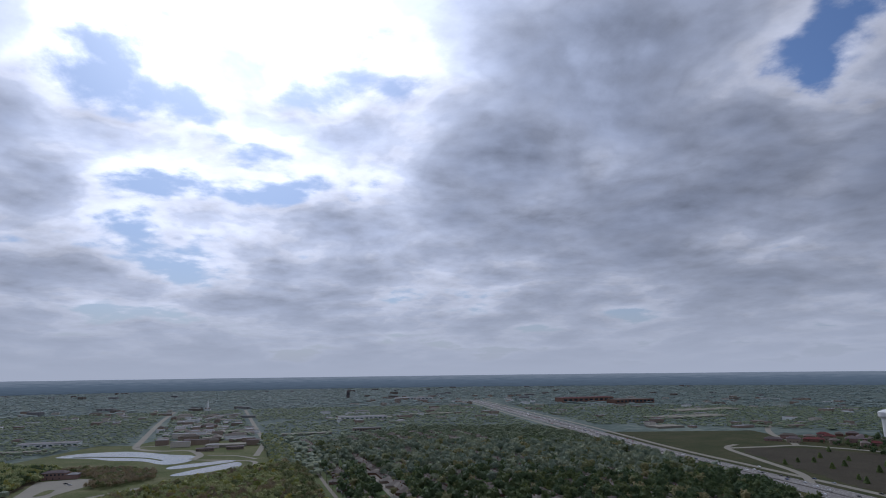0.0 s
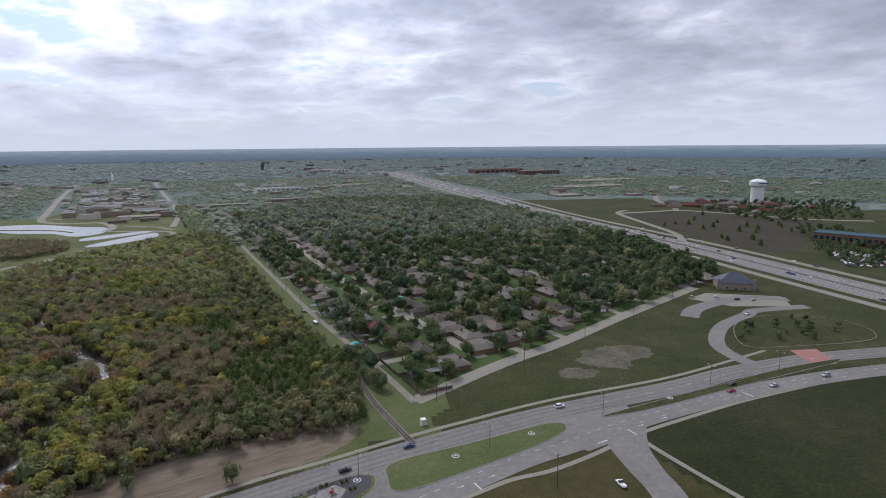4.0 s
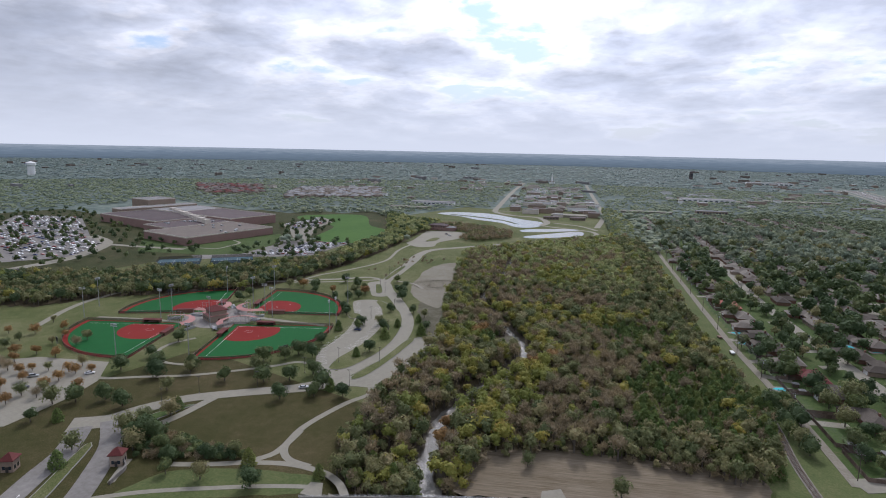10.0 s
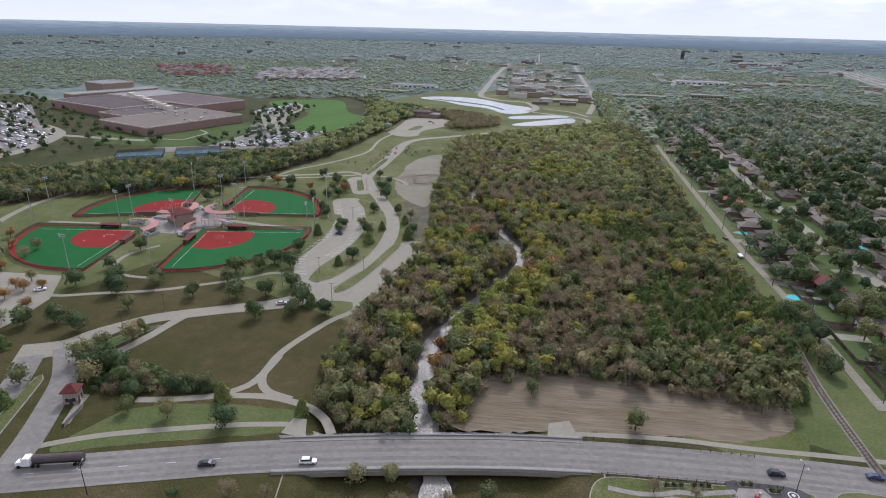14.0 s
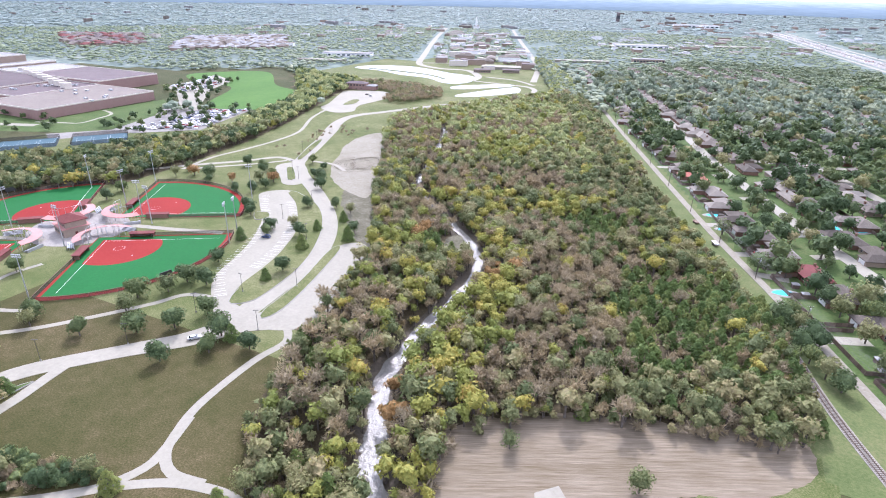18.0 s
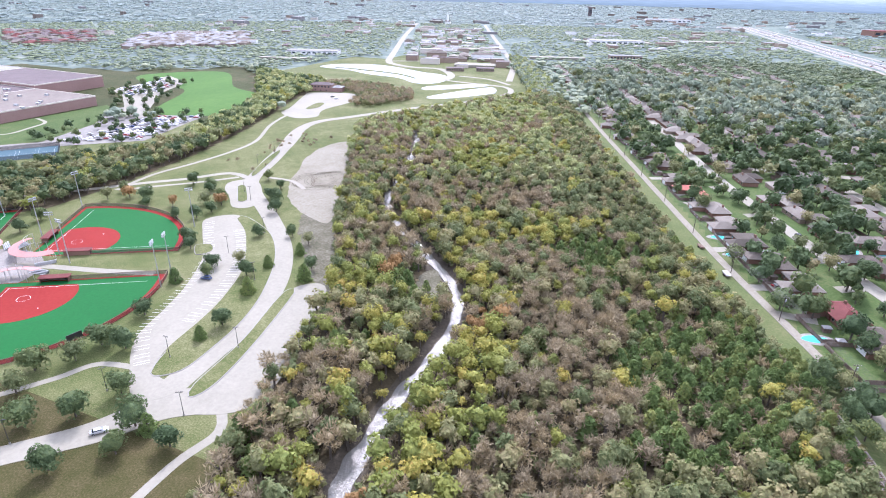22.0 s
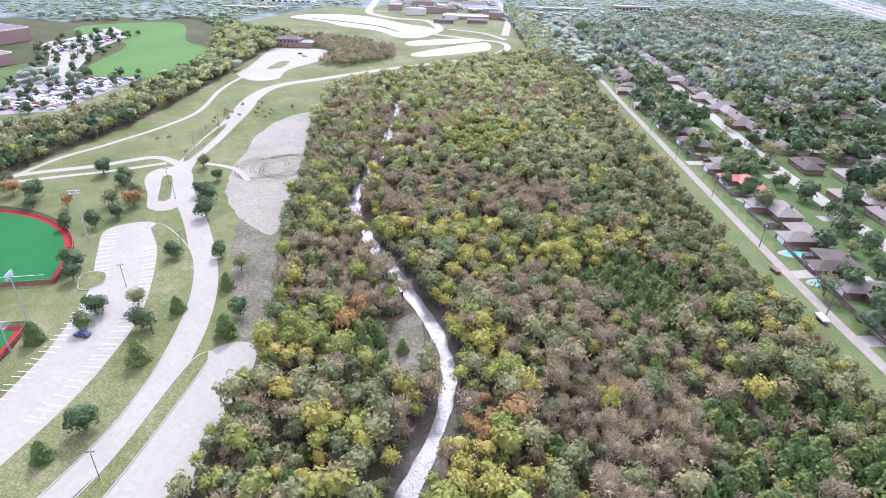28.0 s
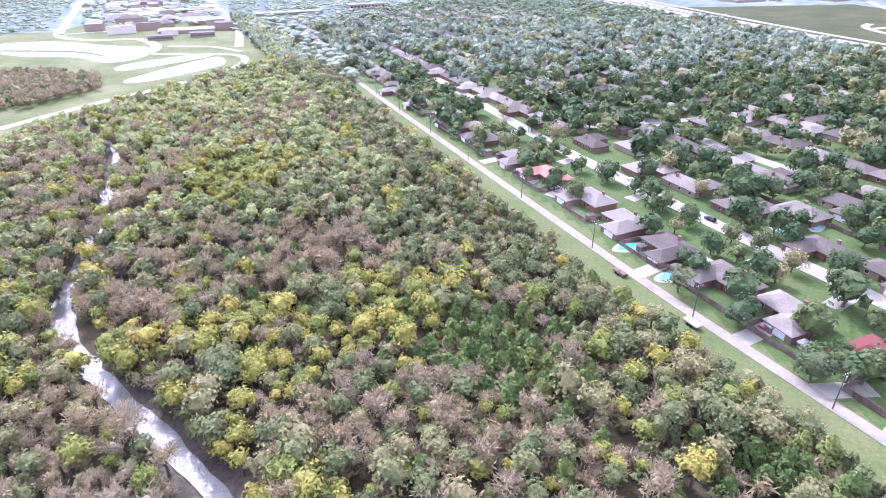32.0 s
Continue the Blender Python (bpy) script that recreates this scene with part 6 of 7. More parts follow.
def house(x, y, yaw, w, d, roof, wall, label, seed, full):
    g = random.Random(seed)
    o = thing("house", x, y, yaw, 0, label, "house", "houses of the neighbourhood")
    flip = g.choice((-1, 1))
    ww, wd = g.uniform(7, 9), g.uniform(5.5, 8)
    wx = flip * (w / 2 - ww / 2)
    rows = [(-w / 2, w / 2, -d / 2, d / 2, 0, 2.75), (wx - ww / 2, wx + ww / 2, -d / 2 - wd, -d / 2, 0, 2.75)]
    part("wall", boxes(*rows), M[wall], o)
    bm = hip(bmesh.new(), -w / 2, w / 2, -d / 2, d / 2, 2.75, g.uniform(2.3, 3.0))
    hip(bm, wx - ww / 2, wx + ww / 2, -d / 2 - wd, d * 0.1, 2.77, g.uniform(1.9, 2.4))
    part("roof", bm, M[roof], o, "hipped shingle roof")
    cx, cy = g.uniform(-w * 0.25, w * 0.25), d * 0.18
    part("chimney", boxes((cx - 0.5, cx + 0.5, cy - 0.4, cy + 0.4, 3.2, 5.9), (cx - 0.58, cx + 0.58, cy - 0.48, cy + 0.48, 5.9, 6.05)), M["brick"], o, "brick chimney")
    if not full:
        return o
    for k in range(3):
        px = -w * 0.36 + k * w * 0.3
        win = part("window", boxes((px - 0.7, px + 0.7, d / 2 - 0.04, d / 2 + 0.05, 0.9, 2.2)), M["trim"], o, "cream window frame")
        part("pane", boxes((px - 0.6, px + 0.6, d / 2 + 0.05, d / 2 + 0.07, 1.0, 2.1)), M["glass"], win)
        if abs(px - wx) > ww / 2 + 0.9:
            win = part("window", boxes((px - 0.7, px + 0.7, -d / 2 - 0.05, -d / 2 + 0.04, 0.9, 2.2)), M["trim"], o, "cream window frame")
            part("pane", boxes((px - 0.6, px + 0.6, -d / 2 - 0.07, -d / 2 - 0.05, 1.0, 2.1)), M["glass"], win)
    part("garage_door", boxes((wx - 2.4, wx + 2.4, -d / 2 - wd - 0.05, -d / 2 - wd + 0.04, 0.05, 2.2)), M["white"], o, "white garage door")
    part("door", boxes((-flip * w * 0.12 - 0.5, -flip * w * 0.12 + 0.5, -d / 2 - 0.06, -d / 2 + 0.03, 0, 2.05)), M["maroon_roof"], o)
    for k in range(3):
        vx, vy = g.uniform(-w * 0.3, w * 0.3), g.uniform(0.8, d * 0.3)
        part("vent_pipe", tube(bmesh.new(), (vx, vy, 3.2), (vx, vy, 4.6 + 0.3 * k), 0.09, 0.09), M["steel"], o)
    return o


HOUSES = []


def add_house(x, y, yaw=None, roof="shingle", wall="brick", w=17, d=10, full=True):
    g = random.Random(int(x * 31 + y * 17))
    yaw = (110.8 if yaw is None else yaw) + g.uniform(-2, 2)
    word = {"shingle": "grey-brown", "red_roof": "salmon red", "maroon_roof": "maroon", "tan_roof": "tan"}[roof]
    HOUSES.append((x, y))
    house(x, y, yaw, w + g.uniform(-1.5, 2.5), d + g.uniform(-1, 1.5), roof, wall, f"single-storey brick house with a {word} hipped roof", int(x * 7 + y * 3), full)


for x, y, roof in ((-61, 488, "red_roof"), (-50, 460, "shingle"), (-43, 438, "shingle"), (-35, 417, "shingle"), (-25, 395, "shingle"), (-16, 376, "shingle"), (-5, 353, "maroon_roof"), (5, 336, "shingle"), (18, 311, "shingle"), (35, 288, "tan_roof"), (-72, 512, "shingle"), (-84, 545, "shingle"), (-100, 582, "shingle"), (-117, 624, "shingle"), (-130, 655, "shingle")):
    add_house(x, y, 290.8, roof)
for x, y in ((-31, 531), (-16, 494), (4, 446), (17, 410), (27, 392), (48, 445), (26, 440), (66, 452), (85, 446), (97, 361), (111, 345), (152, 386), (187, 410), (70, 322), (91, 417), (127, 423), (-9, 527), (57, 465), (60, 360), (68, 345), (88, 563), (43, 560), (66, 568), (110, 560), (132, 556)):
    add_house(x, y, random.Random(x).choice((110.8, 20.8, 290.8)), "tan_roof" if x in (111, 152) else "shingle", "brick" if x % 3 else "tan_brick")
for v in (64, 102, 148, 186, 232, 270, 316):
    for u in range(20, 900, 19):
        x, y = at_uv(u + (v * 7) % 13, v)
        if not inside(np.array([x]), np.array([y]), HOMES)[0] or any((x - a) ** 2 + (y - b) ** 2 < 320 for a, b in HOUSES) or float(far_from(x, y, LANE)) < 18:
            continue
        if x > 285:
            continue
        g = random.Random(u * 100 + v)
        add_house(x, y, g.choice((110.8, 290.8)), "shingle", g.choice(("brick", "brick", "tan_brick")), full=y < 480)
for u in range(330, 860, 20):
    x, y = at_uv(u, 21)
    if all((x - a) ** 2 + (y - b) ** 2 > 320 for a, b in HOUSES):
        add_house(x, y, 290.8, full=False)
for v in (125, 209, 293):
    a, b = at_uv(-20 if v < 200 else -60, v), at_uv(880, v)
    pts = [at_uv(u, v + 3 * math.sin(u * 0.02 + v)) for u in range(-10 if v < 200 else 20, 880, 60)]
    pts = [p for p in pts if inside(np.array([p[0]]), np.array([p[1]]), HOMES)[0]]
    structure("road", strip(pts, 8.0, 0.08), M["concrete"], "pale concrete residential street between houses", "street")
structure("road", strip([(-44, 562), (0, 571), (50, 576), (112, 576), (150, 596)], 8.0, 0.10), M["concrete"], "pale concrete residential street between houses", "street")
structure("road", strip([(130, 354), (124, 370), (115, 390), (111, 404)], [7, 8, 10, 15], 0.11), M["concrete"], "pale concrete cul-de-sac", "street")

# driveways from alley and street
DRIVES = [((-50, 432), (-40, 438)), ((-52, 402), (-36, 411)), ((-66, 468), (-55, 478)), ((-72, 484), (-62, 494)), ((-37, 366), (-24, 372)), ((-6, 296), (10, 302)), ((-28, 346), (-14, 346)), ((-90, 512), (-78, 518)), ((-20, 470), (-34, 462)), ((-40, 516), (-52, 508)), ((2, 414), (-12, 406)), ((12, 388), (-2, 380)), ((25, 356), (14, 350)), ((36, 330), (26, 320)), ((78, 300), (72, 310)), ((108, 322), (100, 338)), ((162, 366), (156, 378)), ((195, 392), (188, 402))]
for a, b in DRIVES:
    structure("pavement", strip([a, b], 5.5, 0.07, 0.2, 3.0), M["concrete"], "pale concrete driveway to a house", "driveway")


def pool(x, y, yaw, w, d):
    o = thing("swimming_pool", x, y, yaw, 0, "small turquoise backyard swimming pool with a pale deck", "swimming pool", "backyard pools")
    rim = [(w / 2 * math.cos(a) * (1.0 + 0.15 * math.cos(2 * a)), d / 2 * math.sin(a)) for a in np.linspace(0, math.tau, 25)[:-1]]
    part("deck", slab([(1.5 * p[0], 1.6 * p[1]) for p in rim], 0.09, 0.15), M["cobble"], o)
    part("coping", slab([(1.08 * p[0], 1.08 * p[1]) for p in rim], 0.15, 0.1), M["kerb"], o)
    part("water", slab(rim, 0.17, 0.05), M["pool"], o, "turquoise pool water")


for x, y, yaw, w, d in ((-48, 421, 20, 8, 4.5), (-42, 400, 20, 6.5, 4), (13, 431, 100, 8, 5), (27, 434, 60, 9, 5), (-17, 331, 20, 8.5, 5), (70, 430, 20, 8, 5), (-70, 560, 30, 8, 5), (30, 480, 20, 8, 5)):
    pool(x, y, yaw, w, d)

# wooden yard fences of separate panels
panel_mesh = None


def yard_fence(pts, label="weathered brown wooden yard fence of board panels"):
    global panel_mesh
    f = thing("fence", 0, 0, 0, 0, label, "fence", "wooden yard fences")
    if panel_mesh is None:
        bm = boxes((0.05, 2.35, -0.03, 0.03, 0.05, 1.85), (0, 0.1, -0.06, 0.06, 0, 2.0), (0.05, 2.35, 0.03, 0.07, 0.4, 0.5), (0.05, 2.35, 0.03, 0.07, 1.4, 1.5))
        panel_mesh = bpy.data.meshes.new("fence_panel")
        bm.to_mesh(panel_mesh)
        bm.free()
        panel_mesh.materials.append(M["wood"])
    for a, b in zip(pts, pts[1:]):
        a, b = Vector(a), Vector(b)
        many = max(1, round((b - a).length / 2.4))
        k = (b - a).length / many / 2.4
        ang = math.atan2((b - a).y, (b - a).x)
        for i in range(many):
            p = a + (b - a) * i / many
            o = new("fence_panel", panel_mesh)
            o.parent = f
            o.matrix_basis = pose(p.x, p.y, 0, 0, 0, math.degrees(ang)) @ Matrix.Diagonal((k, 1, 1, 1))


for v0, v1, u0, u1 in ((4.5, 14, 168, 186), (4.5, 13, 136, 160), (4.5, 14, 86, 104), (4.5, 18, 62, 84), (4.5, 16, 30, 58), (5, 22, 4, 26), (4.5, 12, 112, 132), (4.5, 12, 206, 222), (4.5, 13, 240, 262), (4.5, 13, 290, 312), (4.5, 13, 330, 352), (4.5, 13, 372, 396)):
    yard_fence([at_uv(u0, v1), at_uv(u0, v0), at_uv(u1, v0), at_uv(u1, v1)])
yard_fence([at_uv(270, 84), at_uv(292, 84), at_uv(292, 100)], "reddish brown wooden yard fence of board panels")
yard_fence([at_uv(150, 84), at_uv(205, 84)])
yard_fence([at_uv(90, 83), at_uv(146, 83)])

# carports of pale metal
for x, y, yaw, w, d in ((28, 289, 20, 6, 5), (23, 277, 20, 7, 5), (-28, 404, 20, 5, 6), (-72, 494, 20, 6, 5)):
    o = thing("carport", x, y, yaw, 0, "open carport with a pale blue-grey metal roof", "carport", "backyard carports")
    part("roof", boxes((-w / 2, w / 2, -d / 2, d / 2, 2.5, 2.65)), M["white_roof"], o, "pale metal sheet roof")
    for sx in (-1, 1):
        for sy in (-1, 1):
            part("post", boxes((sx * (w / 2 - 0.2) - 0.07, sx * (w / 2 - 0.2) + 0.07, sy * (d / 2 - 0.2) - 0.07, sy * (d / 2 - 0.2) + 0.07, 0, 2.5)), M["white"], o)
for k in range(16):
    g = random.Random(k + 40)
    x, y = at_uv(g.uniform(10, 320), g.uniform(8, 14))
    if any((x - a) ** 2 + (y - b) ** 2 < 90 for a, b in HOUSES):
        continue
    o = thing("garden_shed", x, y, 20 + g.uniform(-8, 8), 0, "small garden shed in a back yard", "shed", "garden sheds")
    part("wall", boxes((-1.4, 1.4, -1.1, 1.1, 0, 2.0)), M["wood"], o)
    part("roof", hip(bmesh.new(), -1.4, 1.4, -1.1, 1.1, 2.0, 0.7, 0.2), M["white_roof"] if k % 2 else M["shingle"], o)

# yard trees
BIG = [(-20, 300), (-16, 308), (-10, 292), (-14, 299), (-8, 288), (-57, 462), (-37, 482), (-20, 436), (-22, 414), (-33, 373), (-27, 350), (-5, 414), (-12, 420), (-2, 400), (-4, 462), (11, 396), (32, 414), (38, 430), (-43, 391), (53, 468), (-76, 526), (-88, 550), (-98, 562), (-102, 606), (-47, 538), (-56, 562), (-23, 562), (-8, 268), (-12, 276), (-4, 262), (-14, 284), (14, 268), (20, 262), (2, 318), (8, 300), (30, 300), (44, 300), (30, 274), (52, 340), (58, 330), (84, 330), (120, 352), (-92, 604), (-68, 590)]
taken = []
for k, (x, y) in enumerate(BIG):
    g = random.Random(k)
    tree(x, y, g.uniform(4.4, 6.2) if x < -15 or x > 0 else g.uniform(4.0, 5.0), 1.2, g.choice(("oak", "oak", "olive")), "large spreading dark green yard tree", "yard trees", 0.0, 40.0 * k)
    taken.append((x, y))
GLEBE = [(61, 1039), (156, 1079), (145, 1026), (74, 986)]
structure("ground_patch", slab(GLEBE, 0.06, 0.1, True, 6), M["lawn"], "open green field among the houses", "field")
x, y, g = scatter(HOMES, 7.4, 13)
keep = (far_from(x, y, ALLEY) > 8) & (far_from(x, y, STREET) > 6.5) & (far_from(x, y, LANE) > 8.5)
rows = []
HX = np.array(HOUSES)
own = 0
for a, b in zip(x[keep], y[keep]):
    s, u = g.random(), g.random()
    dh = np.hypot(HX[:, 0] - a, HX[:, 1] - b).min()
    if dh < (9.0 if b < 520 else 6.5) or any((a - p) ** 2 + (b - q) ** 2 < 55 for p, q in taken):
        continue
    row_v = (a - OX) * AY - (b - OY) * AX
    thick = (0.32 if row_v < 75 else 0.46) if b < 520 else 0.48 if b < 700 else 0.60
    if row_v > 190:
        thick = max(thick, 0.66)
    if inside(a, b, GLEBE):
        continue
    if u > thick + 0.25 * noise.noise((a * 0.02, b * 0.02, 2.2)):
        continue
    # leaf colour steps towards the haze tint with distance
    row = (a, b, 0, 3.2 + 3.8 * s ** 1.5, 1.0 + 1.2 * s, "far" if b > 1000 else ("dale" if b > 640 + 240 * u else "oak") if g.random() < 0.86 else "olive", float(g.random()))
    if b < 400 and own < 24:
        tree(a, b, row[3], row[4], row[5], "dark green yard tree between houses" if row[5] == "oak" else "olive green yard tree between houses", "yard trees", 0.0, row[6] * 360)
        own += 1
    else:
        rows.append(row)
grove("yard_trees", [t for t in rows if t[1] < 500], "fair", "dark green yard trees between the houses", "trees")
grove("yard_trees", [t for t in rows if 500 <= t[1] < 720], "mid", "dark green yard trees between the houses", "trees")
grove("yard_trees", [t for t in rows if t[1] >= 720], "thin", "dark green yard trees between the houses", "trees")


# ---- poles and wires ----
def utility_pole(x, y, yaw, h=11.0, arm=True, label="dark wooden utility pole with a crossarm"):
    o = thing("utility_pole", x, y, yaw, 0, label, "utility pole", "utility poles")
    part("pole", tube(bmesh.new(), (0, 0, 0), (0, 0, h), 0.17, 0.11, 7), M["pole"], o)
    if arm:
        part("crossarm", boxes((-1.3, 1.3, -0.06, 0.06, h - 0.75, h - 0.6)), M["pole"], o)
        for s in (-1.15, -0.4, 0.4, 1.15):
            part("insulator", tube(bmesh.new(), (s, 0, h - 0.6), (s, 0, h - 0.35), 0.06, 0.04), M["white"], o)
        if int(x + y) % 3 == 0:
            part("transformer", tube(bmesh.new(), (0.35, 0, h - 2.4), (0.35, 0, h - 1.3), 0.25, 0.25, 8), M["steel"], o, "grey pole transformer")


def wires(pts, heights, offs, yaw):
    for off in offs:
        bm = bmesh.new()
        c, s = math.cos(radians(yaw)) * off, math.sin(radians(yaw)) * off
        for (x0, y0), (x1, y1) in zip(pts, pts[1:]):
            prev = None
            for k in range(9):
                t = k / 8
                p = Vector((x0 + (x1 - x0) * t + c, y0 + (y1 - y0) * t + s, heights - 3.2 * t * (1 - t)))
                if prev is not None:
                    tube(bm, prev, p, 0.022, 0.022, 3, False)
                prev = p
        tagged(part("power_line", bm, M["dark_metal"]), "thin sagging overhead power line between poles", "power line", "power lines", "structure")


LINE_A = [(11, 251), (-12, 300), (-28, 340), (-44, 378), (-61, 421), (-78, 467), (-96, 516), (-113, 563), (-131, 612), (-148, 660), (-166, 710)]
for x, y in LINE_A:
    utility_pole(x, y, 20)
wires(LINE_A, 10.65, (-1.15, -0.4, 0.4, 1.15), 20)
wires(LINE_A, 8.2, (0.0, 0.15), 20)
LINE_B = [(30, 236), (72, 283), (118, 317), (166, 355), (214, 394)]
for x, y in LINE_B:
    utility_pole(x, y, -50, 10.0)
for x, y in ((26, 249), (21, 245)):
    utility_pole(x, y, 20, 12.0)
LINE_C = [(30, 236), (55, 173), (75, 120)]
utility_pole(55, 173, 20, 12.5)
wires(LINE_B, 9.65, (-1.1, 1.1), 128)
wires(LINE_C, 10.5, (-1.1, -0.4, 0.4, 1.1), 20)
for x, y, yaw in ((91, 222, 110), (155, 246, 110), (37, 201, 110), (-13, 187, 120), (200, 258, 110), (-172, 84, 130)):
    o = thing("street_lamp", x, y, yaw, 0, "tall slender grey road lamp on a kerbed median", "street lamp", "road lamps")
    part("pole", tube(bmesh.new(), (0, 0, 0), (0, 0, 10), 0.12, 0.08), M["dark_metal"], o)
    part("arm", tube(bmesh.new(), (-1.6, 0, 10), (1.6, 0, 10), 0.05, 0.05, 5), M["dark_metal"], o)
    for s in (-1.7, 1.7):
        part("lamp_head", boxes((s - 0.35, s + 0.35, -0.15, 0.15, 9.95, 10.1)), M["steel"], o)


# ---- vehicles ----
def loft(sections, w_of=None):
    """A body from cross-sections of (x, half width, low, high)."""
    bm = bmesh.new()
    rings = []
    for x, hw, z0, z1 in sections:
        c = 0.12 * min(hw, z1 - z0)
        rings.append([bm.verts.new((x, y, z)) for y, z in ((-hw + c, z0), (hw - c, z0), (hw, z0 + c), (hw, z1 - c), (hw - c, z1), (-hw + c, z1), (-hw, z1 - c), (-hw, z0 + c))])
    for a, b in zip(rings, rings[1:]):
        for k in range(8):
            bm.faces.new((a[k], a[(k + 1) % 8], b[(k + 1) % 8], b[k]))
    bm.faces.new(rings[0])
    bm.faces.new(rings[-1][::-1])
    return bm


CARS = {}


def car(x, y, yaw, paint, shape="sedan", z=0.15):
    words = {"white_car": "white", "black_car": "black", "silver_car": "silver", "red_car": "dark red", "blue_car": "navy blue"}[paint]
    key = paint, shape
    if key not in CARS:
        o = thing("car", 0, 0, 0, 0, f"{words} {'sport utility car' if shape == 'suv' else 'pickup truck' if shape == 'pickup' else 'sedan'} on concrete", "car", "cars")
        h = {"sedan": 1.42, "suv": 1.75, "pickup": 1.85}[shape]
        part("body", loft([(-2.4, 0.72, 0.45, 0.85), (-2.25, 0.86, 0.3, 0.98), (-0.8, 0.91, 0.28, 1.0), (0.9, 0.91, 0.28, 1.0), (2.1, 0.84, 0.3, 0.88), (2.38, 0.7, 0.4, 0.72)]), M[paint], o)
        rear = {"sedan": -1.75, "suv": -2.2, "pickup": -0.4}[shape]
        part("cabin", loft([(rear, 0.70, 0.95, 1.08), (rear + 0.5, 0.72, 0.95, h - 0.06), (0.35, 0.72, 0.95, h - 0.06), (1.15, 0.74, 0.95, 1.02)]), M["glass"], o, "dark glazed cabin")
        part("roof", loft([(rear + 0.45, 0.60, h - 0.08, h - 0.02), (rear + 0.7, 0.66, h - 0.08, h), (0.2, 0.66, h - 0.08, h), (0.45, 0.60, h - 0.1, h - 0.03)]), M[paint], o)
        for sx in (-1.45, 1.45):
            for sy in (-0.86, 0.86):
                wheel = part("wheel", tube(bmesh.new(), (sx, sy - 0.11, 0.33), (sx, sy + 0.11, 0.33), 0.33, 0.33, 12), M["tyre"], o)
                part("rim", tube(bmesh.new(), (sx, sy - 0.12, 0.33), (sx, sy + 0.12, 0.33), 0.19, 0.19, 8), M["steel"], wheel, "silver wheel rim")
        for sy in (-0.62, 0.62):
            part("headlight", boxes((2.2, 2.34, sy - 0.15, sy + 0.15, 0.6, 0.74)), M["white"], o)
            part("taillight", boxes((-2.4, -2.3, sy - 0.14, sy + 0.14, 0.68, 0.84)), M["red_sign"], o)
        CARS[key] = o
        o.matrix_basis = pose(x, y, z, 0, 0, yaw)
        return o
    return copy_thing(CARS[key], pose(x, y, z, 0, 0, yaw))


for row in ((-252, 275, 190, "blue_car", "suv"), (-212, 191, 50, "silver_car", "sedan"), (75, 232, 15, "white_car", "suv"), (160, 237, 200, "red_car", "pickup"), (165, 244, 200, "black_car", "sedan"), (184, 240, 200, "silver_car", "sedan"), (218, 248, 195, "silver_car", "suv"), (77, 171, 100, "white_car", "pickup"), (6, 206, 22, "blue_car", "sedan"), (-18, 192, 25, "black_car", "suv"), (-132, 124, 35, "white_car", "suv"), (-155, 108, 38, "black_car", "sedan"), (-41, 442, 110, "silver_car", "sedan"), (-62, 476, 20, "silver_car", "suv"), (-26, 482, 112, "white_car", "sedan"), (-10, 440, 112, "black_car", "suv"), (4, 410, 112, "silver_car", "sedan"), (30, 352, 114, "white_car", "suv"), (-330, 122, 60, "silver_car", "suv"), (-312, 140, 60, "white_car", "sedan"), (-318, 113, 60, "black_car", "sedan"), (-430, 660, 60, "white_car", "suv"), (-440, 668, 60, "black_car", "sedan"), (-26, 372, 30, "red_car", "sedan"), (250, 396, 20, "white_car", "suv"), (262, 388, 20, "black_car", "sedan"), (272, 384, 20, "silver_car", "sedan"), (232, 398, 20, "silver_car", "suv"), (246, 352, 30, "white_car", "pickup"), (112, 398, 60, "white_car", "sedan"), (66, 306, 30, "black_car", "suv")):
    car(*row)
tr = thing("flatbed_trailer", -46, 374, 112, 0.05, "white-topped flatbed trailer parked on the grass", "trailer")
part("bed", boxes((-2.6, 2.6, -1.1, 1.1, 0.7, 0.95)), M["wood"], tr)
part("cover", boxes((-2.4, 2.4, -1.0, 1.0, 0.95, 1.5)), M["white"], tr)
for sx in (-0.5, 0.5):
    for sy in (-1.15, 1.15):
        part("wheel", tube(bmesh.new(), (sx, sy - 0.12, 0.38), (sx, sy + 0.12, 0.38), 0.38, 0.38, 10), M["tyre"], tr)
tr = thing("flatbed_trailer", -57, 403, 112, 0.05, "dark flatbed trailer with scrap parked on the grass", "trailer")
part("bed", boxes((-2.8, 2.8, -1.1, 1.1, 0.6, 0.85), (-2.6, -0.4, -0.9, 0.9, 0.85, 1.2), (0.5, 2.4, -0.6, 0.8, 0.85, 1.05)), M["rust"], tr)
for sx in (-0.5, 0.5):
    for sy in (-1.15, 1.15):
        part("wheel", tube(bmesh.new(), (sx, sy - 0.12, 0.34), (sx, sy + 0.12, 0.34), 0.34, 0.34, 10), M["tyre"], tr)
tk = thing("tanker_truck", -191, 85, 218, 0.15, "white tractor truck with a long dark tank trailer on the road", "truck")
part("cab", loft([(5.2, 1.15, 0.6, 2.9), (5.6, 1.2, 0.5, 3.2), (7.0, 1.2, 0.5, 3.1), (7.4, 1.15, 0.5, 2.2)]), M["white_car"], tk, "white truck cab")
part("hood", loft([(7.4, 1.0, 0.5, 2.0), (9.0, 0.95, 0.5, 1.8), (9.3, 0.8, 0.6, 1.5)]), M["white_car"], tk)
part("windscreen", boxes((6.95, 7.3, -1.0, 1.0, 2.2, 2.95)), M["glass"], tk)
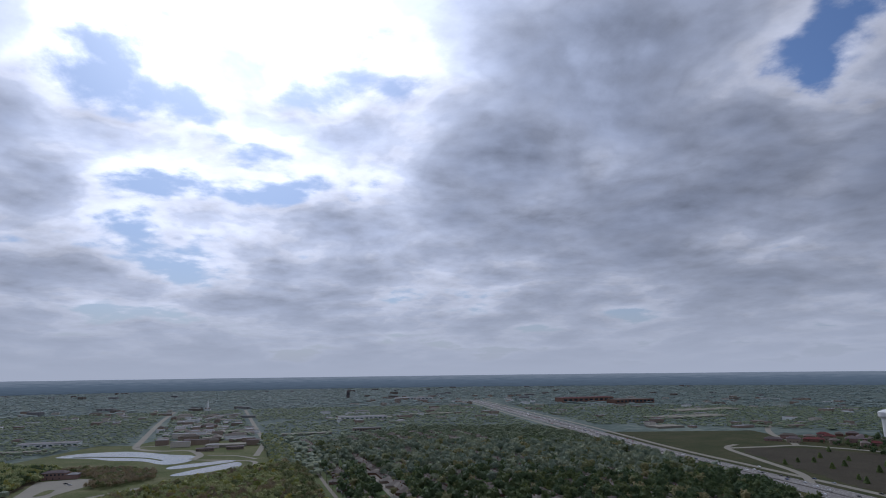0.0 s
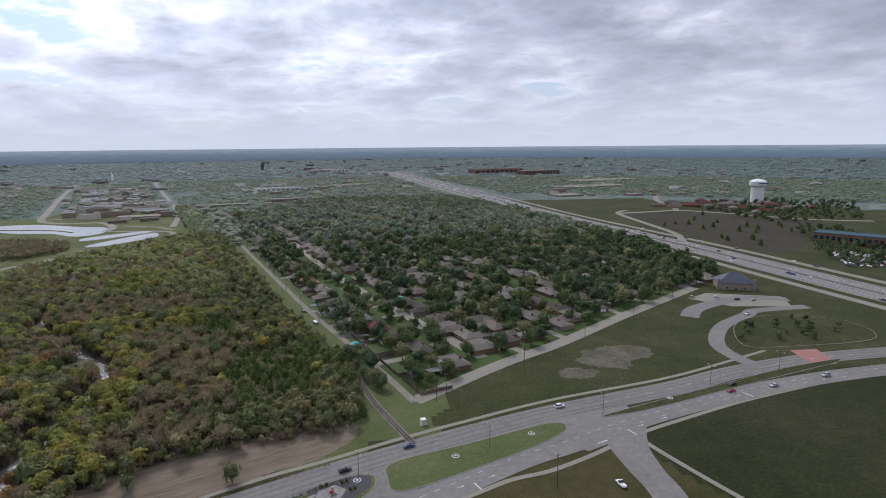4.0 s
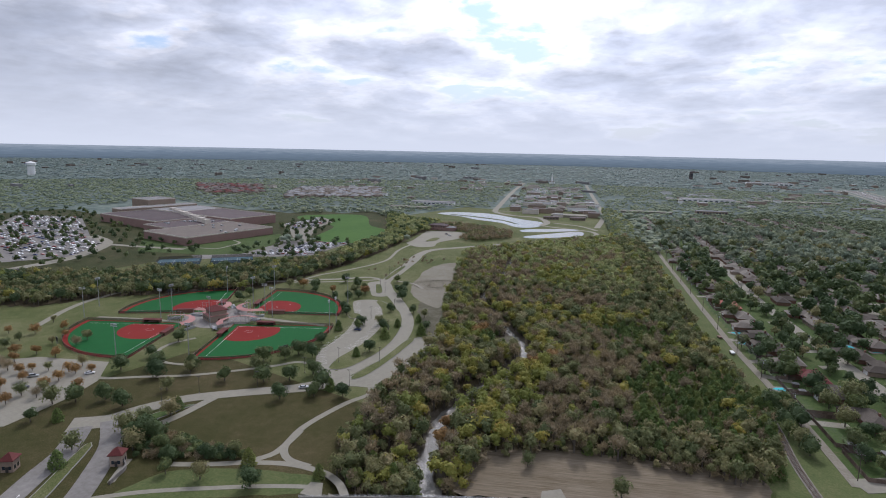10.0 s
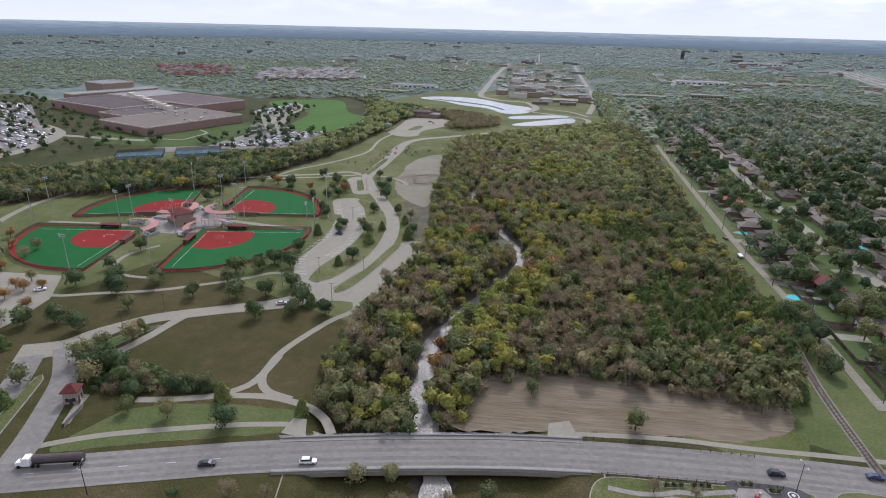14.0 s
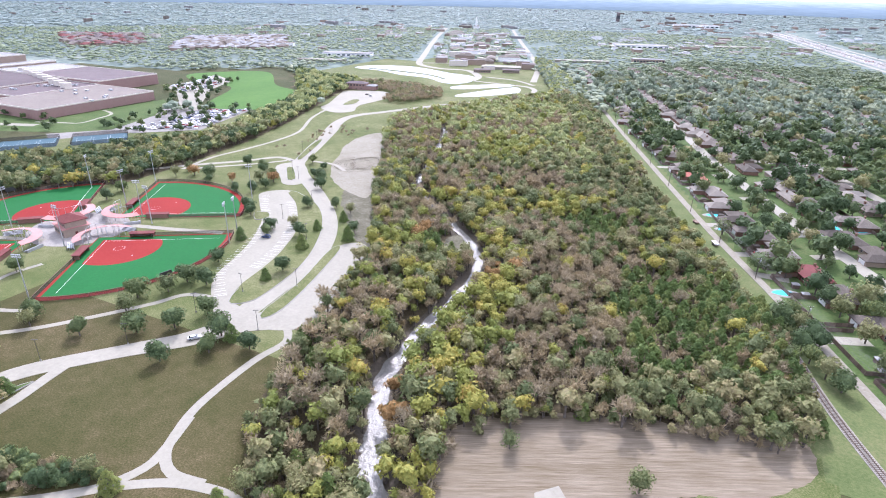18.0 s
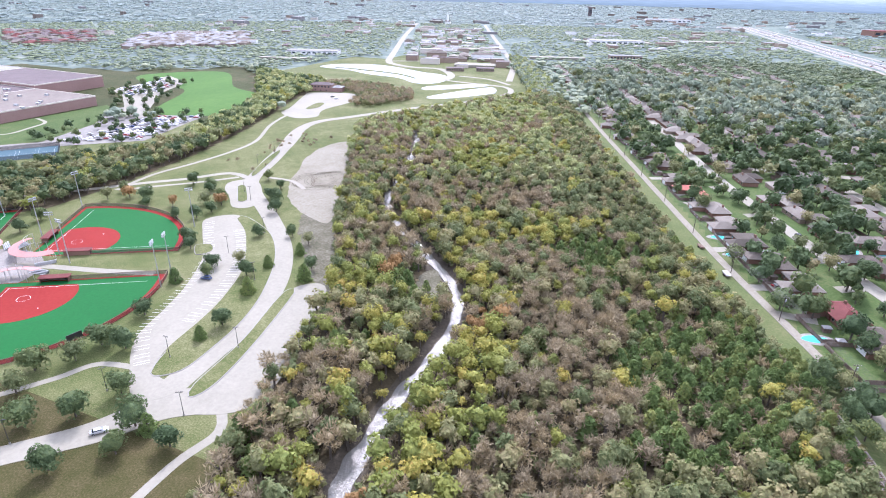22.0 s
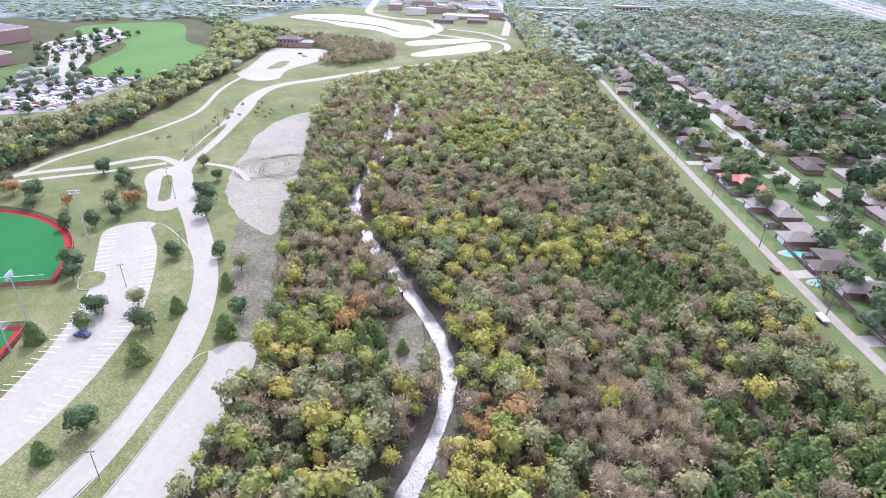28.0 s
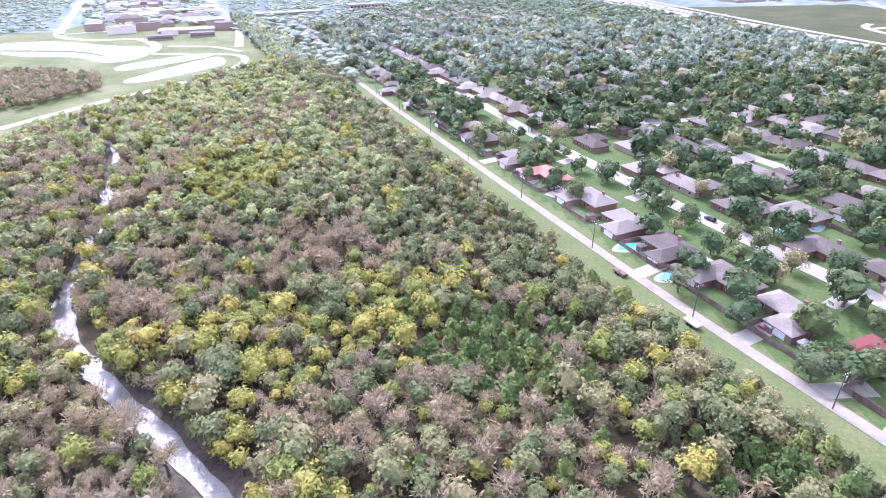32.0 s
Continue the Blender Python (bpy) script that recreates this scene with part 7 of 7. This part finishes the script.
part("tank", tube(bmesh.new(), (-8.5, 0, 2.2), (4.6, 0, 2.2), 1.15, 1.15, 16), M["dark_roof"], tk, "dull dark grey tank")
part("chassis", boxes((-8.6, 8.5, -0.5, 0.5, 0.7, 1.0)), M["dark_metal"], tk)
for sx in (-7.6, -6.3, 3.3, 4.6, 8.3):
    for sy in (-1.05, 1.05):
        part("wheel", tube(bmesh.new(), (sx, sy - 0.2, 0.5), (sx, sy + 0.2, 0.5), 0.5, 0.5, 12), M["tyre"], tk)

# ---- freeway ----
structure("road", strip(FREEWAY, 44.0, 0.22, 0.5, 20), M["road"], "broad concrete freeway crossing the plain", "freeway")


def beside(pts, off):
    line = [Vector(p) for p in pts]
    out = []
    for i, p in enumerate(line):
        d = (line[min(i + 1, len(line) - 1)] - line[max(i - 1, 0)]).normalized()
        out.append((p.x - d.y * off, p.y + d.x * off))
    return out


structure("road", strip(beside(FREEWAY, 36), 9.0, 0.16, 0.3, 20), M["concrete"], "pale frontage road of the freeway", "road")
structure("road", strip(beside(FREEWAY, -38), 9.0, 0.16, 0.3, 20), M["concrete"], "pale frontage road of the freeway", "road")
structure("wall_freeway", strip(FREEWAY, 0.6, 1.1, 0.9, 20), M["kerb"], "low concrete median barrier of the freeway", "barrier")
for off in (-21, -14.5, -11, -7.4, -3.6, 3.6, 7.4, 11, 14.5, 21):
    bm = strip(beside(FREEWAY, off), 0.25, 0.235, 0.01, 20)
    tagged(part("lane_line", bm, M["paint"]), "long white lane line of the freeway", "lane line", "freeway lane lines", "structure")
structure("road", strip([(358, 640), (380, 700), (388, 811), (398, 918), (430, 960)], 9.0, 0.14, 0.3, 8), M["concrete"], "pale concrete slip road through the dry field", "road")
structure("road", strip([(398, 918), (460, 930), (513, 940), (560, 900), (640, 800), (720, 760)], 11.0, 0.15, 0.3, 8), M["concrete"], "pale concrete road past the clinic", "road")
structure("road", strip([(513, 940), (540, 1010), (560, 1100), (620, 1230), (700, 1330)], 10.0, 0.16, 0.3, 8), M["concrete"], "pale concrete road past the clinic", "road")
structure("ground_patch", slab([(395, 600), (400, 760), (412, 900), (500, 910), (560, 850), (640, 760), (560, 690), (440, 560)], 0.04, 0.1, True, 10, 6.0), M["fallow"], "dry brown field with scattered young conifers", "field")

# small far cars, in one mesh each for freeway and school
m = bpy.data.materials.new("mixed_car_paint")
m.use_nodes = True
n = Nodes(m.node_tree)
n("OutputMaterial", {"Surface": n("BsdfPrincipled", {"Base Color": n.ramp(n("NewGeometry").outputs["Random Per Island"], [(0.0, (0.7, 0.7, 0.7)), (0.28, (0.03, 0.03, 0.035)), (0.48, (0.35, 0.36, 0.37)), (0.68, (0.55, 0.54, 0.52)), (0.8, (0.22, 0.03, 0.03)), (0.88, (0.04, 0.06, 0.14)), (0.94, (0.75, 0.75, 0.74))], "CONSTANT"), "Roughness": 0.3}).outputs[0]})
M["mixed"] = m


def car_row(name, places, label):
    """Far cars: each a body and a cabin in one closed mesh."""
    bm = bmesh.new()
    for x, y, yaw, z in places:
        c, s = math.cos(radians(yaw)), math.sin(radians(yaw))
        prof = ((-2.3, 0.4), (-2.3, 0.95), (-1.6, 1.0), (-1.2, 1.5), (0.4, 1.5), (1.1, 1.0), (2.2, 0.85), (2.3, 0.4))
        l, r = ([bm.verts.new((x + c * px - s * w, y + s * px + c * w, z + pz)) for px, pz in prof] for w in (0.9, -0.9))
        for k in range(8):
            j = (k + 1) % 8
            bm.faces.new((l[k], l[j], r[j], r[k]))
        bm.faces.new(l)
        bm.faces.new(r[::-1])
    return tagged(part(name, bm, M["mixed"]), label, "cars", kind="stuff")


g = random.Random(5)
fl = spline(FREEWAY, 5.0)
rows = []
for k in range(170):
    i = g.randrange(30, len(fl) - 2)
    d = (fl[i + 1] - fl[i]).normalized()
    off = g.choice((-19, -13, -9, -5.5, 5.5, 9, 13, 19, 36, -38))
    rows.append((fl[i].x - d.y * off, fl[i].y + d.x * off, math.degrees(math.atan2(d.y, d.x)), 0.23))
car_row("freeway_traffic", rows, "many small cars spread along the freeway")

# ---- school and its grounds ----
sc = thing("school", 0, 0, 0, 0, "very large flat-roofed brick school with several wings", "school")


def wing(x0, x1, y0, y1, h, wall, roof, yaw=0.0):
    w = part("wing", boxes((x0, x1, y0, y1, 0, h)), M[wall], sc, "long brick wing")
    part("roof", boxes((x0 + 0.5, x1 - 0.5, y0 + 0.5, y1 - 0.5, h, h + 0.25)), M[roof], w, "flat gravel roof")
    part("parapet", boxes((x0 - 0.1, x1 + 0.1, y0 - 0.1, y0 + 0.4, h - 0.4, h + 0.8), (x0 - 0.1, x1 + 0.1, y1 - 0.4, y1 + 0.1, h - 0.4, h + 0.8), (x0 - 0.1, x0 + 0.4, y0 + 0.4, y1 - 0.4, h - 0.4, h + 0.8), (x1 - 0.4, x1 + 0.1, y0 + 0.4, y1 - 0.4, h - 0.4, h + 0.8)), M["trim"], w, "pale parapet")
    return w


wing(-705, -618, 392, 518, 9, "school_brick", "tan_roof")
wing(-762, -705.3, 424, 519, 9, "school_brick", "dark_roof")
wing(-838, -708, 519.4, 600, 12, "school_brick", "dark_roof")
wing(-905, -762.3, 440, 519, 11, "school_brick", "dark_roof")
wing(-905, -838.3, 519.3, 600, 12, "school_brick", "white_roof")
wing(-978, -930, 528, 576, 24, "tan_brick", "white_roof")
wing(-930, -905.3, 470, 600, 15, "tan_brick", "white_roof")
for k in range(9):
    part("roof_monitor", boxes((-714 - 20 * k, -705.5 - 20 * k, 478 + 6.5 * k, 486 + 6.5 * k, 9.9, 15.5)), M["trim"], sc, "cream roof monitor")
g = random.Random(8)
for k in range(26):
    x, y = g.uniform(-758, -620), g.uniform(430, 500)
    if x < -702 and y < 440 or -714 < x < -700:
        continue
    part("roof_unit", boxes((x, x + 3.5, y, y + 2.5, 9.2, 10.8)), M["steel"], sc, "grey roof unit")
structure("pavement", slab([(-664, 228), (-640, 290), (-690, 342), (-765, 358), (-846, 392), (-976, 446), (-1066, 392), (-900, 290)], 0.06), M["road"], "huge school car park full of cars", "car park")
structure("pavement", slab([(-562, 362), (-530, 398), (-548, 458), (-592, 515), (-578, 542), (-541, 505), (-491, 530), (-465, 436), (-508, 395), (-540, 350)], 0.06), M["road"], "school car park full of cars", "car park")
structure("pavement", slab([(-690, 642), (-684, 590), (-632, 560), (-545, 488), (-536, 500), (-620, 600), (-650, 668), (-712, 700)], 0.07), M["concrete"], "school car park full of cars", "car park")
structure("road", strip([(-620, 214), (-640, 280), (-700, 344), (-770, 362)], 14, 0.09, 0.3, 8), M["concrete"], "pale school road", "road")
structure("road", strip([(-600, 378), (-640, 362), (-690, 344)], 9, 0.10, 0.3, 8), M["concrete"], "pale school road", "road")
structure("ground_patch", slab([(-690, 380), (-627, 340), (-556, 371), (-530, 401), (-549, 458), (-594, 515), (-612, 524), (-617, 391), (-700, 391)], 0.04), M["lawn"], "green lawn in front of the school", "lawn")
structure("ground_patch", slab([(-545, 520), (-480, 545), (-520, 640), (-580, 672), (-677, 762), (-745, 690), (-690, 640), (-612, 626)], 0.045, 0.1, True, 8), M["pitch"], "bright green playing field", "playing field")
structure("pavement", strip([(-615, 386), (-592, 395), (-577, 403), (-582, 425), (-590, 444), (-612, 452)], 3.0, 0.09), M["concrete"], "curved pale footpath over the school lawn", "footpath")
structure("ground_patch", slab([(-538, 525), (-489, 549), (-543, 645), (-601, 626)], 0.065), M["pitch"], "bright green soccer pitch", "soccer pitch")
rows = []
for lot, ang, gap in (([(-664, 240), (-650, 288), (-700, 338), (-770, 352), (-846, 388), (-976, 440), (-1050, 392), (-900, 296)], 20, 6.5), ([(-516, 402), (-470, 436), (-491, 525), (-524, 508), (-524, 440)], 40, 5.5), ([(-686, 642), (-680, 594), (-634, 566), (-624, 600), (-654, 662), (-708, 692)], 40, 6.0)):
    x, y, g2 = scatter(lot, gap, 3, 0.08)
    for a, b in zip(x, y):
        if g2.random() < (0.5 if gap > 6.2 else 0.72):
            rows.append((a, b, ang + (180 if g2.random() < 0.5 else 0), 0.1))
car_row("parked_cars", rows, "rows of parked cars at the school")
for x0, y0 in ((-540, 334), (-508, 372), (-592, 212)):
    c = thing("tennis_court", x0, y0, 52, 0, "blue-green fenced tennis courts", "tennis court", "tennis courts of the school")
    part("surface", boxes((-20, 20, -16, 16, 0, 0.1)), M["court"], c)
    for k in range(-1, 2):
        part("court_lines", boxes((k * 12 - 5, k * 12 + 5, -0.06, 0.06, 0.1, 0.12), (k * 12 - 5, k * 12 - 4.9, -11, 11, 0.1, 0.12), (k * 12 + 4.9, k * 12 + 5, -11, 11, 0.1, 0.12)), M["paint"], c)
    part("fence", boxes((-20, 20, -16, -15.9, 0, 3), (-20, 20, 15.9, 16, 0, 3), (-20, -19.9, -15.9, 15.9, 0, 3), (19.9, 20, -15.9, 15.9, 0, 3)), M["netting"], c, "dark wire court fence")
x, y, g = scatter([(-1100, 240), (-620, 200), (-560, 400), (-640, 400), (-780, 430), (-960, 470), (-1100, 500)], 24, 17)
grove("school_trees", [(a, b, 0, 2.6 + 1.6 * g.random(), 1.3, "oak", float(g.random())) for a, b in zip(x, y)], "mid", "rows of dark trees round the school car parks", "trees")

x, y, g = scatter([(-700, 660), (-690, 590), (-632, 548), (-560, 486), (-560, 420), (-530, 380), (-455, 430), (-485, 540), (-541, 515), (-610, 610), (-650, 690)], 17, 27)
grove("school_trees", [(a, b, 0, 2.4 + 1.8 * g.random(), 1.2, "oak", float(g.random())) for a, b in zip(x, y)], "mid", "dark trees among the parked cars of the school", "trees")

# ---- clinic, church, water towers, town ----
def flat_building(x, y, yaw, w, d, h, wall, roof, label, name="building", windows=6, group="buildings of the town"):
    o = thing(name, x, y, yaw, 0, label, "building", group)
    part("wall", boxes((-w / 2, w / 2, -d / 2, d / 2, 0, h)), M[wall], o)
    part("roof", boxes((-w / 2 - 0.3, w / 2 + 0.3, -d / 2 - 0.3, d / 2 + 0.3, h, h + 0.6)), M[roof], o)
    for k in range(windows):
        px = -w / 2 + (k + 0.5) * w / windows
        part("window", boxes((px - w / windows * 0.3, px + w / windows * 0.3, -d / 2 - 0.06, -d / 2 + 0.04, h * 0.35, h * 0.75)), M["glass"], o)
    return o


church = small_house("church", 282, 424, -20, 26, 20, 5.5, "tan_brick", "blue_roof", "stone church with a steep slate-blue roof", 7.0)
for s in (-1, 1):
    part("buttress", boxes((s * 13 - 1.2, s * 13 + 1.2, -11, -9, 0, 9)), M["cobble"], church, "pale stone pier")
flat_building(540, 590, -52, 80, 26, 11, "brick", "court", "three-storey brick clinic with a teal metal roof", "clinic", 14)
g = random.Random(31)
for k in range(30):
    x, y = 520 + 34 * (k % 6) + g.uniform(-9, 9) + 14 * (k // 6), 1010 - 36 * (k // 6) + 12 * (k % 6) + g.uniform(-8, 8)
    if math.hypot(x - 727, y - 1036) < 34 or far_from(x, y, [(398, 918), (460, 930), (513, 940), (560, 900), (640, 800), (720, 760)]) < 18:
        continue
    roof = g.choice(("shingle", "shingle", "maroon_roof", "dark_roof", "tan_roof"))
    small_house("building", x, y, g.choice((-30, 60)), g.uniform(16, 30), g.uniform(11, 15), g.choice((3.6, 4.2, 6.5)), g.choice(("brick", "tan_brick", "school_brick")), roof, "low brick apartment building with a hipped " + {"shingle": "grey-brown", "maroon_roof": "maroon", "dark_roof": "dark", "tan_roof": "tan"}[roof] + " roof", 3.0)
for x, y, g0, g1 in ((-2259, 887, 0, 0), (727, 1036, 0, 0)):
    o = thing("water_tower", x, y, 0, 0, "tall white fluted water tower with a domed tank", "water tower", "water towers")
    bm = bmesh.new()
    for z0, z1, r0, r1 in ((0, 30, 11.5, 11.5), (30, 34, 11.5, 15.5), (34, 41, 15.5, 15.5), (41, 44.5, 15.5, 8), (44.5, 46, 8, 1)):
        tube(bm, (0, 0, z0), (0, 0, z1), r0, r1, 32, False)
    part("tank", bm, M["white"], o)
    part("vent", tube(bmesh.new(), (0, 0, 45.5), (0, 0, 47.5), 1.2, 0.8, 10), M["steel"], o)
    part("band", boxes((-9, 9, -15.9, -15.2, 36.5, 38.5)), M["blue_sign"], o, "dark blue plain bar on the tank")
CONIFERS = [(399, 764), (423, 778), (442, 776), (471, 812), (435, 728), (491, 785), (418, 657), (413, 637), (506, 739), (502, 709), (549, 727), (533, 686), (577, 729), (446, 638), (431, 602), (519, 871), (556, 742), (470, 700), (486, 690), (460, 745)]
plant(CONIFERS, ["cedar"], "in the dry field by the freeway", "conifers of the dry field", 2.8, 4.0, 12)
x, y, g = scatter([(206, 300), (290, 300), (296, 330), (262, 344), (226, 332)], 13, 5)
grove("slip_road_trees", [(a, b, 0, 1.6 + 1.2 * g.random(), 0.8, "oak", float(g.random())) for a, b in zip(x, y)], "mid", "small dark trees in the slip road field", "trees")
x, y, g = scatter([(480, 460), (560, 540), (620, 700), (560, 720), (430, 500)], 15, 6)
grove("clinic_trees", [(a, b, 0, 3 + 2 * g.random(), 1.2, "oak", float(g.random())) for a, b in zip(x, y)], "mid", "dark trees round the clinic car park", "trees")
x, y, g = scatter([(560, 760), (720, 780), (900, 1000), (760, 1080), (560, 960)], 19, 7)
grove("clinic_trees", [(a, b, 0, 3 + 2 * g.random(), 1.2, "oak", float(g.random())) for a, b in zip(x, y)], "mid", "dark trees round the clinic car park", "trees")
x, y, g = scatter([(430, 480), (470, 470), (520, 530), (480, 560)], 6.5, 8)
car_row("parked_cars", [(a, b, 35, 0.1) for a, b in zip(x, y)], "parked cars before the clinic")

# the two straight town streets, and the town beyond the ponds
for pts, w in (([(-380, 848), (-388, 892), (-428, 946), (-470, 944), (-510, 960), (-540, 994), (-592, 1114), (-760, 1511), (-926, 1930)], 11.0), ([(-300, 880), (-345, 1050), (-410, 1219), (-547, 1563), (-715, 1988)], 9.0), ([(-290, 850), (-330, 884), (-376, 892)], 6.0), ([(-540, 994), (-470, 1030), (-400, 1040), (-345, 1050)], 8.0)):
    structure("road", strip(pts, w, 0.15, 0.3, 10), M["concrete"], "straight pale street leading to the far town", "road")
structure("ground_patch", slab([(-300, 880), (-270, 830), (-262, 770), (-235, 800), (-250, 900), (-330, 1010), (-360, 1000)], 0.03, 0.1, True, 8), M["grass"], "dry grass slope above the ponds", "slope")
g = random.Random(12)
town = []
for k in range(390):
    zx = g.random()
    if zx < 0.40:
        t = g.random()
        x, y = -430 - 290 * t + g.uniform(-90, 90), 1000 + 700 * t + g.uniform(-40, 60)
    elif zx < 0.55:
        x, y = g.uniform(-1500, -800), g.uniform(1000, 1900)
    elif zx < 0.8:
        x, y = g.uniform(-400, 300), g.uniform(1400, 2900)
    else:
        x, y = g.uniform(350, 1300), g.uniform(1150, 2600)
    if far_from(x, y, FREEWAY) < 60 or any(abs(x - a) + abs(y - b) < 30 for a, b in town) or inside(np.array([x]), np.array([y]), HOMES)[0]:
        continue
    town.append((x, y))
    w, d, h = g.uniform(12, 42), g.uniform(10, 22), g.choice((4, 5, 6, 8))
    roof = g.choice(("white_roof", "white_roof", "white_roof", "shingle", "tan_roof", "dark_roof"))
    o = thing("building", x, y, g.choice((20, 110, 23, 113)), 0, {"white_roof": "low town building with a pale flat roof", "shingle": "low town building with a grey-brown roof", "tan_roof": "low town building with a tan roof", "dark_roof": "low town building with a dark flat roof", "maroon_roof": "low town building with a maroon roof"}[roof], "building", "buildings of the town")
    part("wall", boxes((-w / 2, w / 2, -d / 2, d / 2, 0, h)), M[g.choice(("tan_brick", "tan_brick", "trim", "white"))], o)
    if roof in ("shingle", "maroon_roof"):
        part("roof", hip(bmesh.new(), -w / 2, w / 2, -d / 2, d / 2, h, 3), M[roof], o)
    else:
        part("roof", boxes((-w / 2, w / 2, -d / 2, d / 2, h, h + 0.5)), M[roof], o)
for x, y, yaw, w, d, h, wall, roof, label in ((480, 2300, 20, 220, 60, 16, "brick", "maroon_roof", "long red brick complex beside the freeway"), (620, 2180, 20, 160, 60, 14, "brick", "tan_roof", "long red brick complex beside the freeway"), (-402, 942, 20, 26, 15, 4, "tan_brick", "dark_roof", "low tan pavilion with a dark roof by the ponds"), (-362, 962, 20, 26, 15, 4, "tan_brick", "dark_roof", "low tan pavilion with a dark roof by the ponds"), (-192, 1232, 20, 56, 18, 7, "tan_brick", "white_roof", "long dark-fronted building with a pale roof"), (-250, 1540, 20, 120, 40, 8, "white", "white_roof", "long white warehouse in the town"), (-700, 1015, 20, 90, 30, 6, "white", "white_roof", "long white building at the wood's edge"), (-200, 2620, 10, 160, 60, 10, "white", "white_roof", "long white warehouse in the town")):
    flat_building(x, y, yaw, w, d, h, wall, roof, label, windows=10)
# pale lots between the town's buildings, and the housing estates on the plain
for x, y, w, d in ((-392, 1000, 60, 26), (-470, 1040, 46, 30), (-440, 1110, 70, 24), (-520, 1180, 50, 40), (-300, 1170, 90, 16), (-470, 1230, 60, 30), (-560, 1330, 70, 30), (-690, 920, 80, 12), (-250, 1560, 140, 40), (-60, 1700, 160, 30), (560, 1500, 200, 60), (700, 1750, 220, 70), (420, 1250, 60, 40), (-980, 1090, 120, 60)):
    structure("pavement", slab([(x + a * w / 2 - b * d / 2 * 0.34, y + a * w / 2 * 0.34 + b * d / 2) for a, b in ((-1, -1), (1, -1), (1, 1), (-1, 1))], 3.9, 4.0), M["concrete"], "pale concrete lot in the far town", "car park")
ESTATES = (([(-1027, 888), (-870, 1056), (-1071, 1300), (-1226, 1133)], 22, ("white_roof", "tan_roof", "white_roof")), ([(-1521, 1015), (-1374, 1126), (-1143, 940), (-1221, 820)], 25, ("dark_roof", "maroon_roof", "tan_roof")))
for poly, gap, roofs in ESTATES:
    px, py, g3 = scatter(poly, gap, 9, 0.3)
    walls, tops = bmesh.new(), [bmesh.new(), bmesh.new(), bmesh.new()]
    for x, y in zip(px, py):
        u = g3.random(4)
        w, d = (5 + 6 * u[1], 4 + 2.5 * u[2]) if u[3] < 0.5 else (4 + 2.5 * u[2], 5 + 6 * u[1])
        box(walls, x - w, x + w, y - d, y + d, 0, 5.5)
        hip(tops[int(u[0] * 3)], x - w, x + w, y - d, y + d, 5.5, 2.5)
    o = tagged(part("housing_estate", walls, M["tan_brick"]), "far housing estate of pale and tan roofed houses" if roofs[0] == "white_roof" else "far housing estate of reddish and dark roofed houses", "houses", kind="stuff")
    for bm, roof in zip(tops, roofs):
        part("roof", bm, M[roof], o)
# pale specks of far towns on the plain
g = random.Random(77)
specks = [bmesh.new(), bmesh.new()]
for k in range(170):
    a, rr = radians(g.uniform(-75, 52)), math.sqrt(g.uniform(1700 ** 2, 4500 ** 2))
    x, y = rr * math.sin(a), rr * math.cos(a)
    if noise.noise((x * 0.0016, y * 0.0016, 9.0)) < -0.08 or far_from(x, y, FREEWAY) < 60:
        continue
    w, d = g.uniform(6, 24), g.uniform(5, 12)
    box(specks[k % 2], x - w, x + w, y - d, y + d, 0, g.choice((6, 8, 9, 12)))
for bm, mat in zip(specks, ("white_roof", "tan_roof")):
    tagged(part("far_buildings", bm, M[mat]), "many far pale low buildings on the hazy plain", "buildings", kind="stuff")
sp = thing("church", -827, 1950, 20, 0, "far white church with a slender steeple", "church")
part("nave", boxes((-9, 9, -20, 20, 0, 9)), M["white"], sp)
part("roof", hip(bmesh.new(), -9, 9, -20, 20, 9, 5), M["shingle"], sp)
part("steeple", tube(bmesh.new(), (0, -16, 0), (0, -16, 20), 3.5, 3.0, 8), M["white"], sp)
part("spire", tube(bmesh.new(), (0, -16, 20), (0, -16, 38), 3.2, 0.2, 8), M["white"], sp)
o = flat_building(-540, 2900, 10, 15, 15, 34, "dark_roof", "dark_roof", "dark slender office tower in the far town", "tower", 3)

# the hazy rim of the plain: haze painted on a glowing ring, paler upwards
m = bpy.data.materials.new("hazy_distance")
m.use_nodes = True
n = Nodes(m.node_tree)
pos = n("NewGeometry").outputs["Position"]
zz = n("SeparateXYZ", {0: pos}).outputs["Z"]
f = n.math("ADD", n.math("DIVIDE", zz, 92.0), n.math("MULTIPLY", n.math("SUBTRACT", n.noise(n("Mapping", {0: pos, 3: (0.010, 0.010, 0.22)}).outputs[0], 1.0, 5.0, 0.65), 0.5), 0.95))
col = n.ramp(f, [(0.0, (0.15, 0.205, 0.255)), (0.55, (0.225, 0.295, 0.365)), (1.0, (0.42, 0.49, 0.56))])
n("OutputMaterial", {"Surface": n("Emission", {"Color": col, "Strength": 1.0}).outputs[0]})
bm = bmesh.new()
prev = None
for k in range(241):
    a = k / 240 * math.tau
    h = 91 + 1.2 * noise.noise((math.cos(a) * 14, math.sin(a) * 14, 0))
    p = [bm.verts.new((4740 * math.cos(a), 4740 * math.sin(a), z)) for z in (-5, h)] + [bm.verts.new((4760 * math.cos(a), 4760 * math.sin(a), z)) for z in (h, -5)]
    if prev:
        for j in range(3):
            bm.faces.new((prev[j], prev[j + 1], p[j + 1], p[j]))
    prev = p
tagged(part("backdrop", bm, m), "glowing backdrop painted as the hazy blue rim of the plain", "horizon", kind="structure")
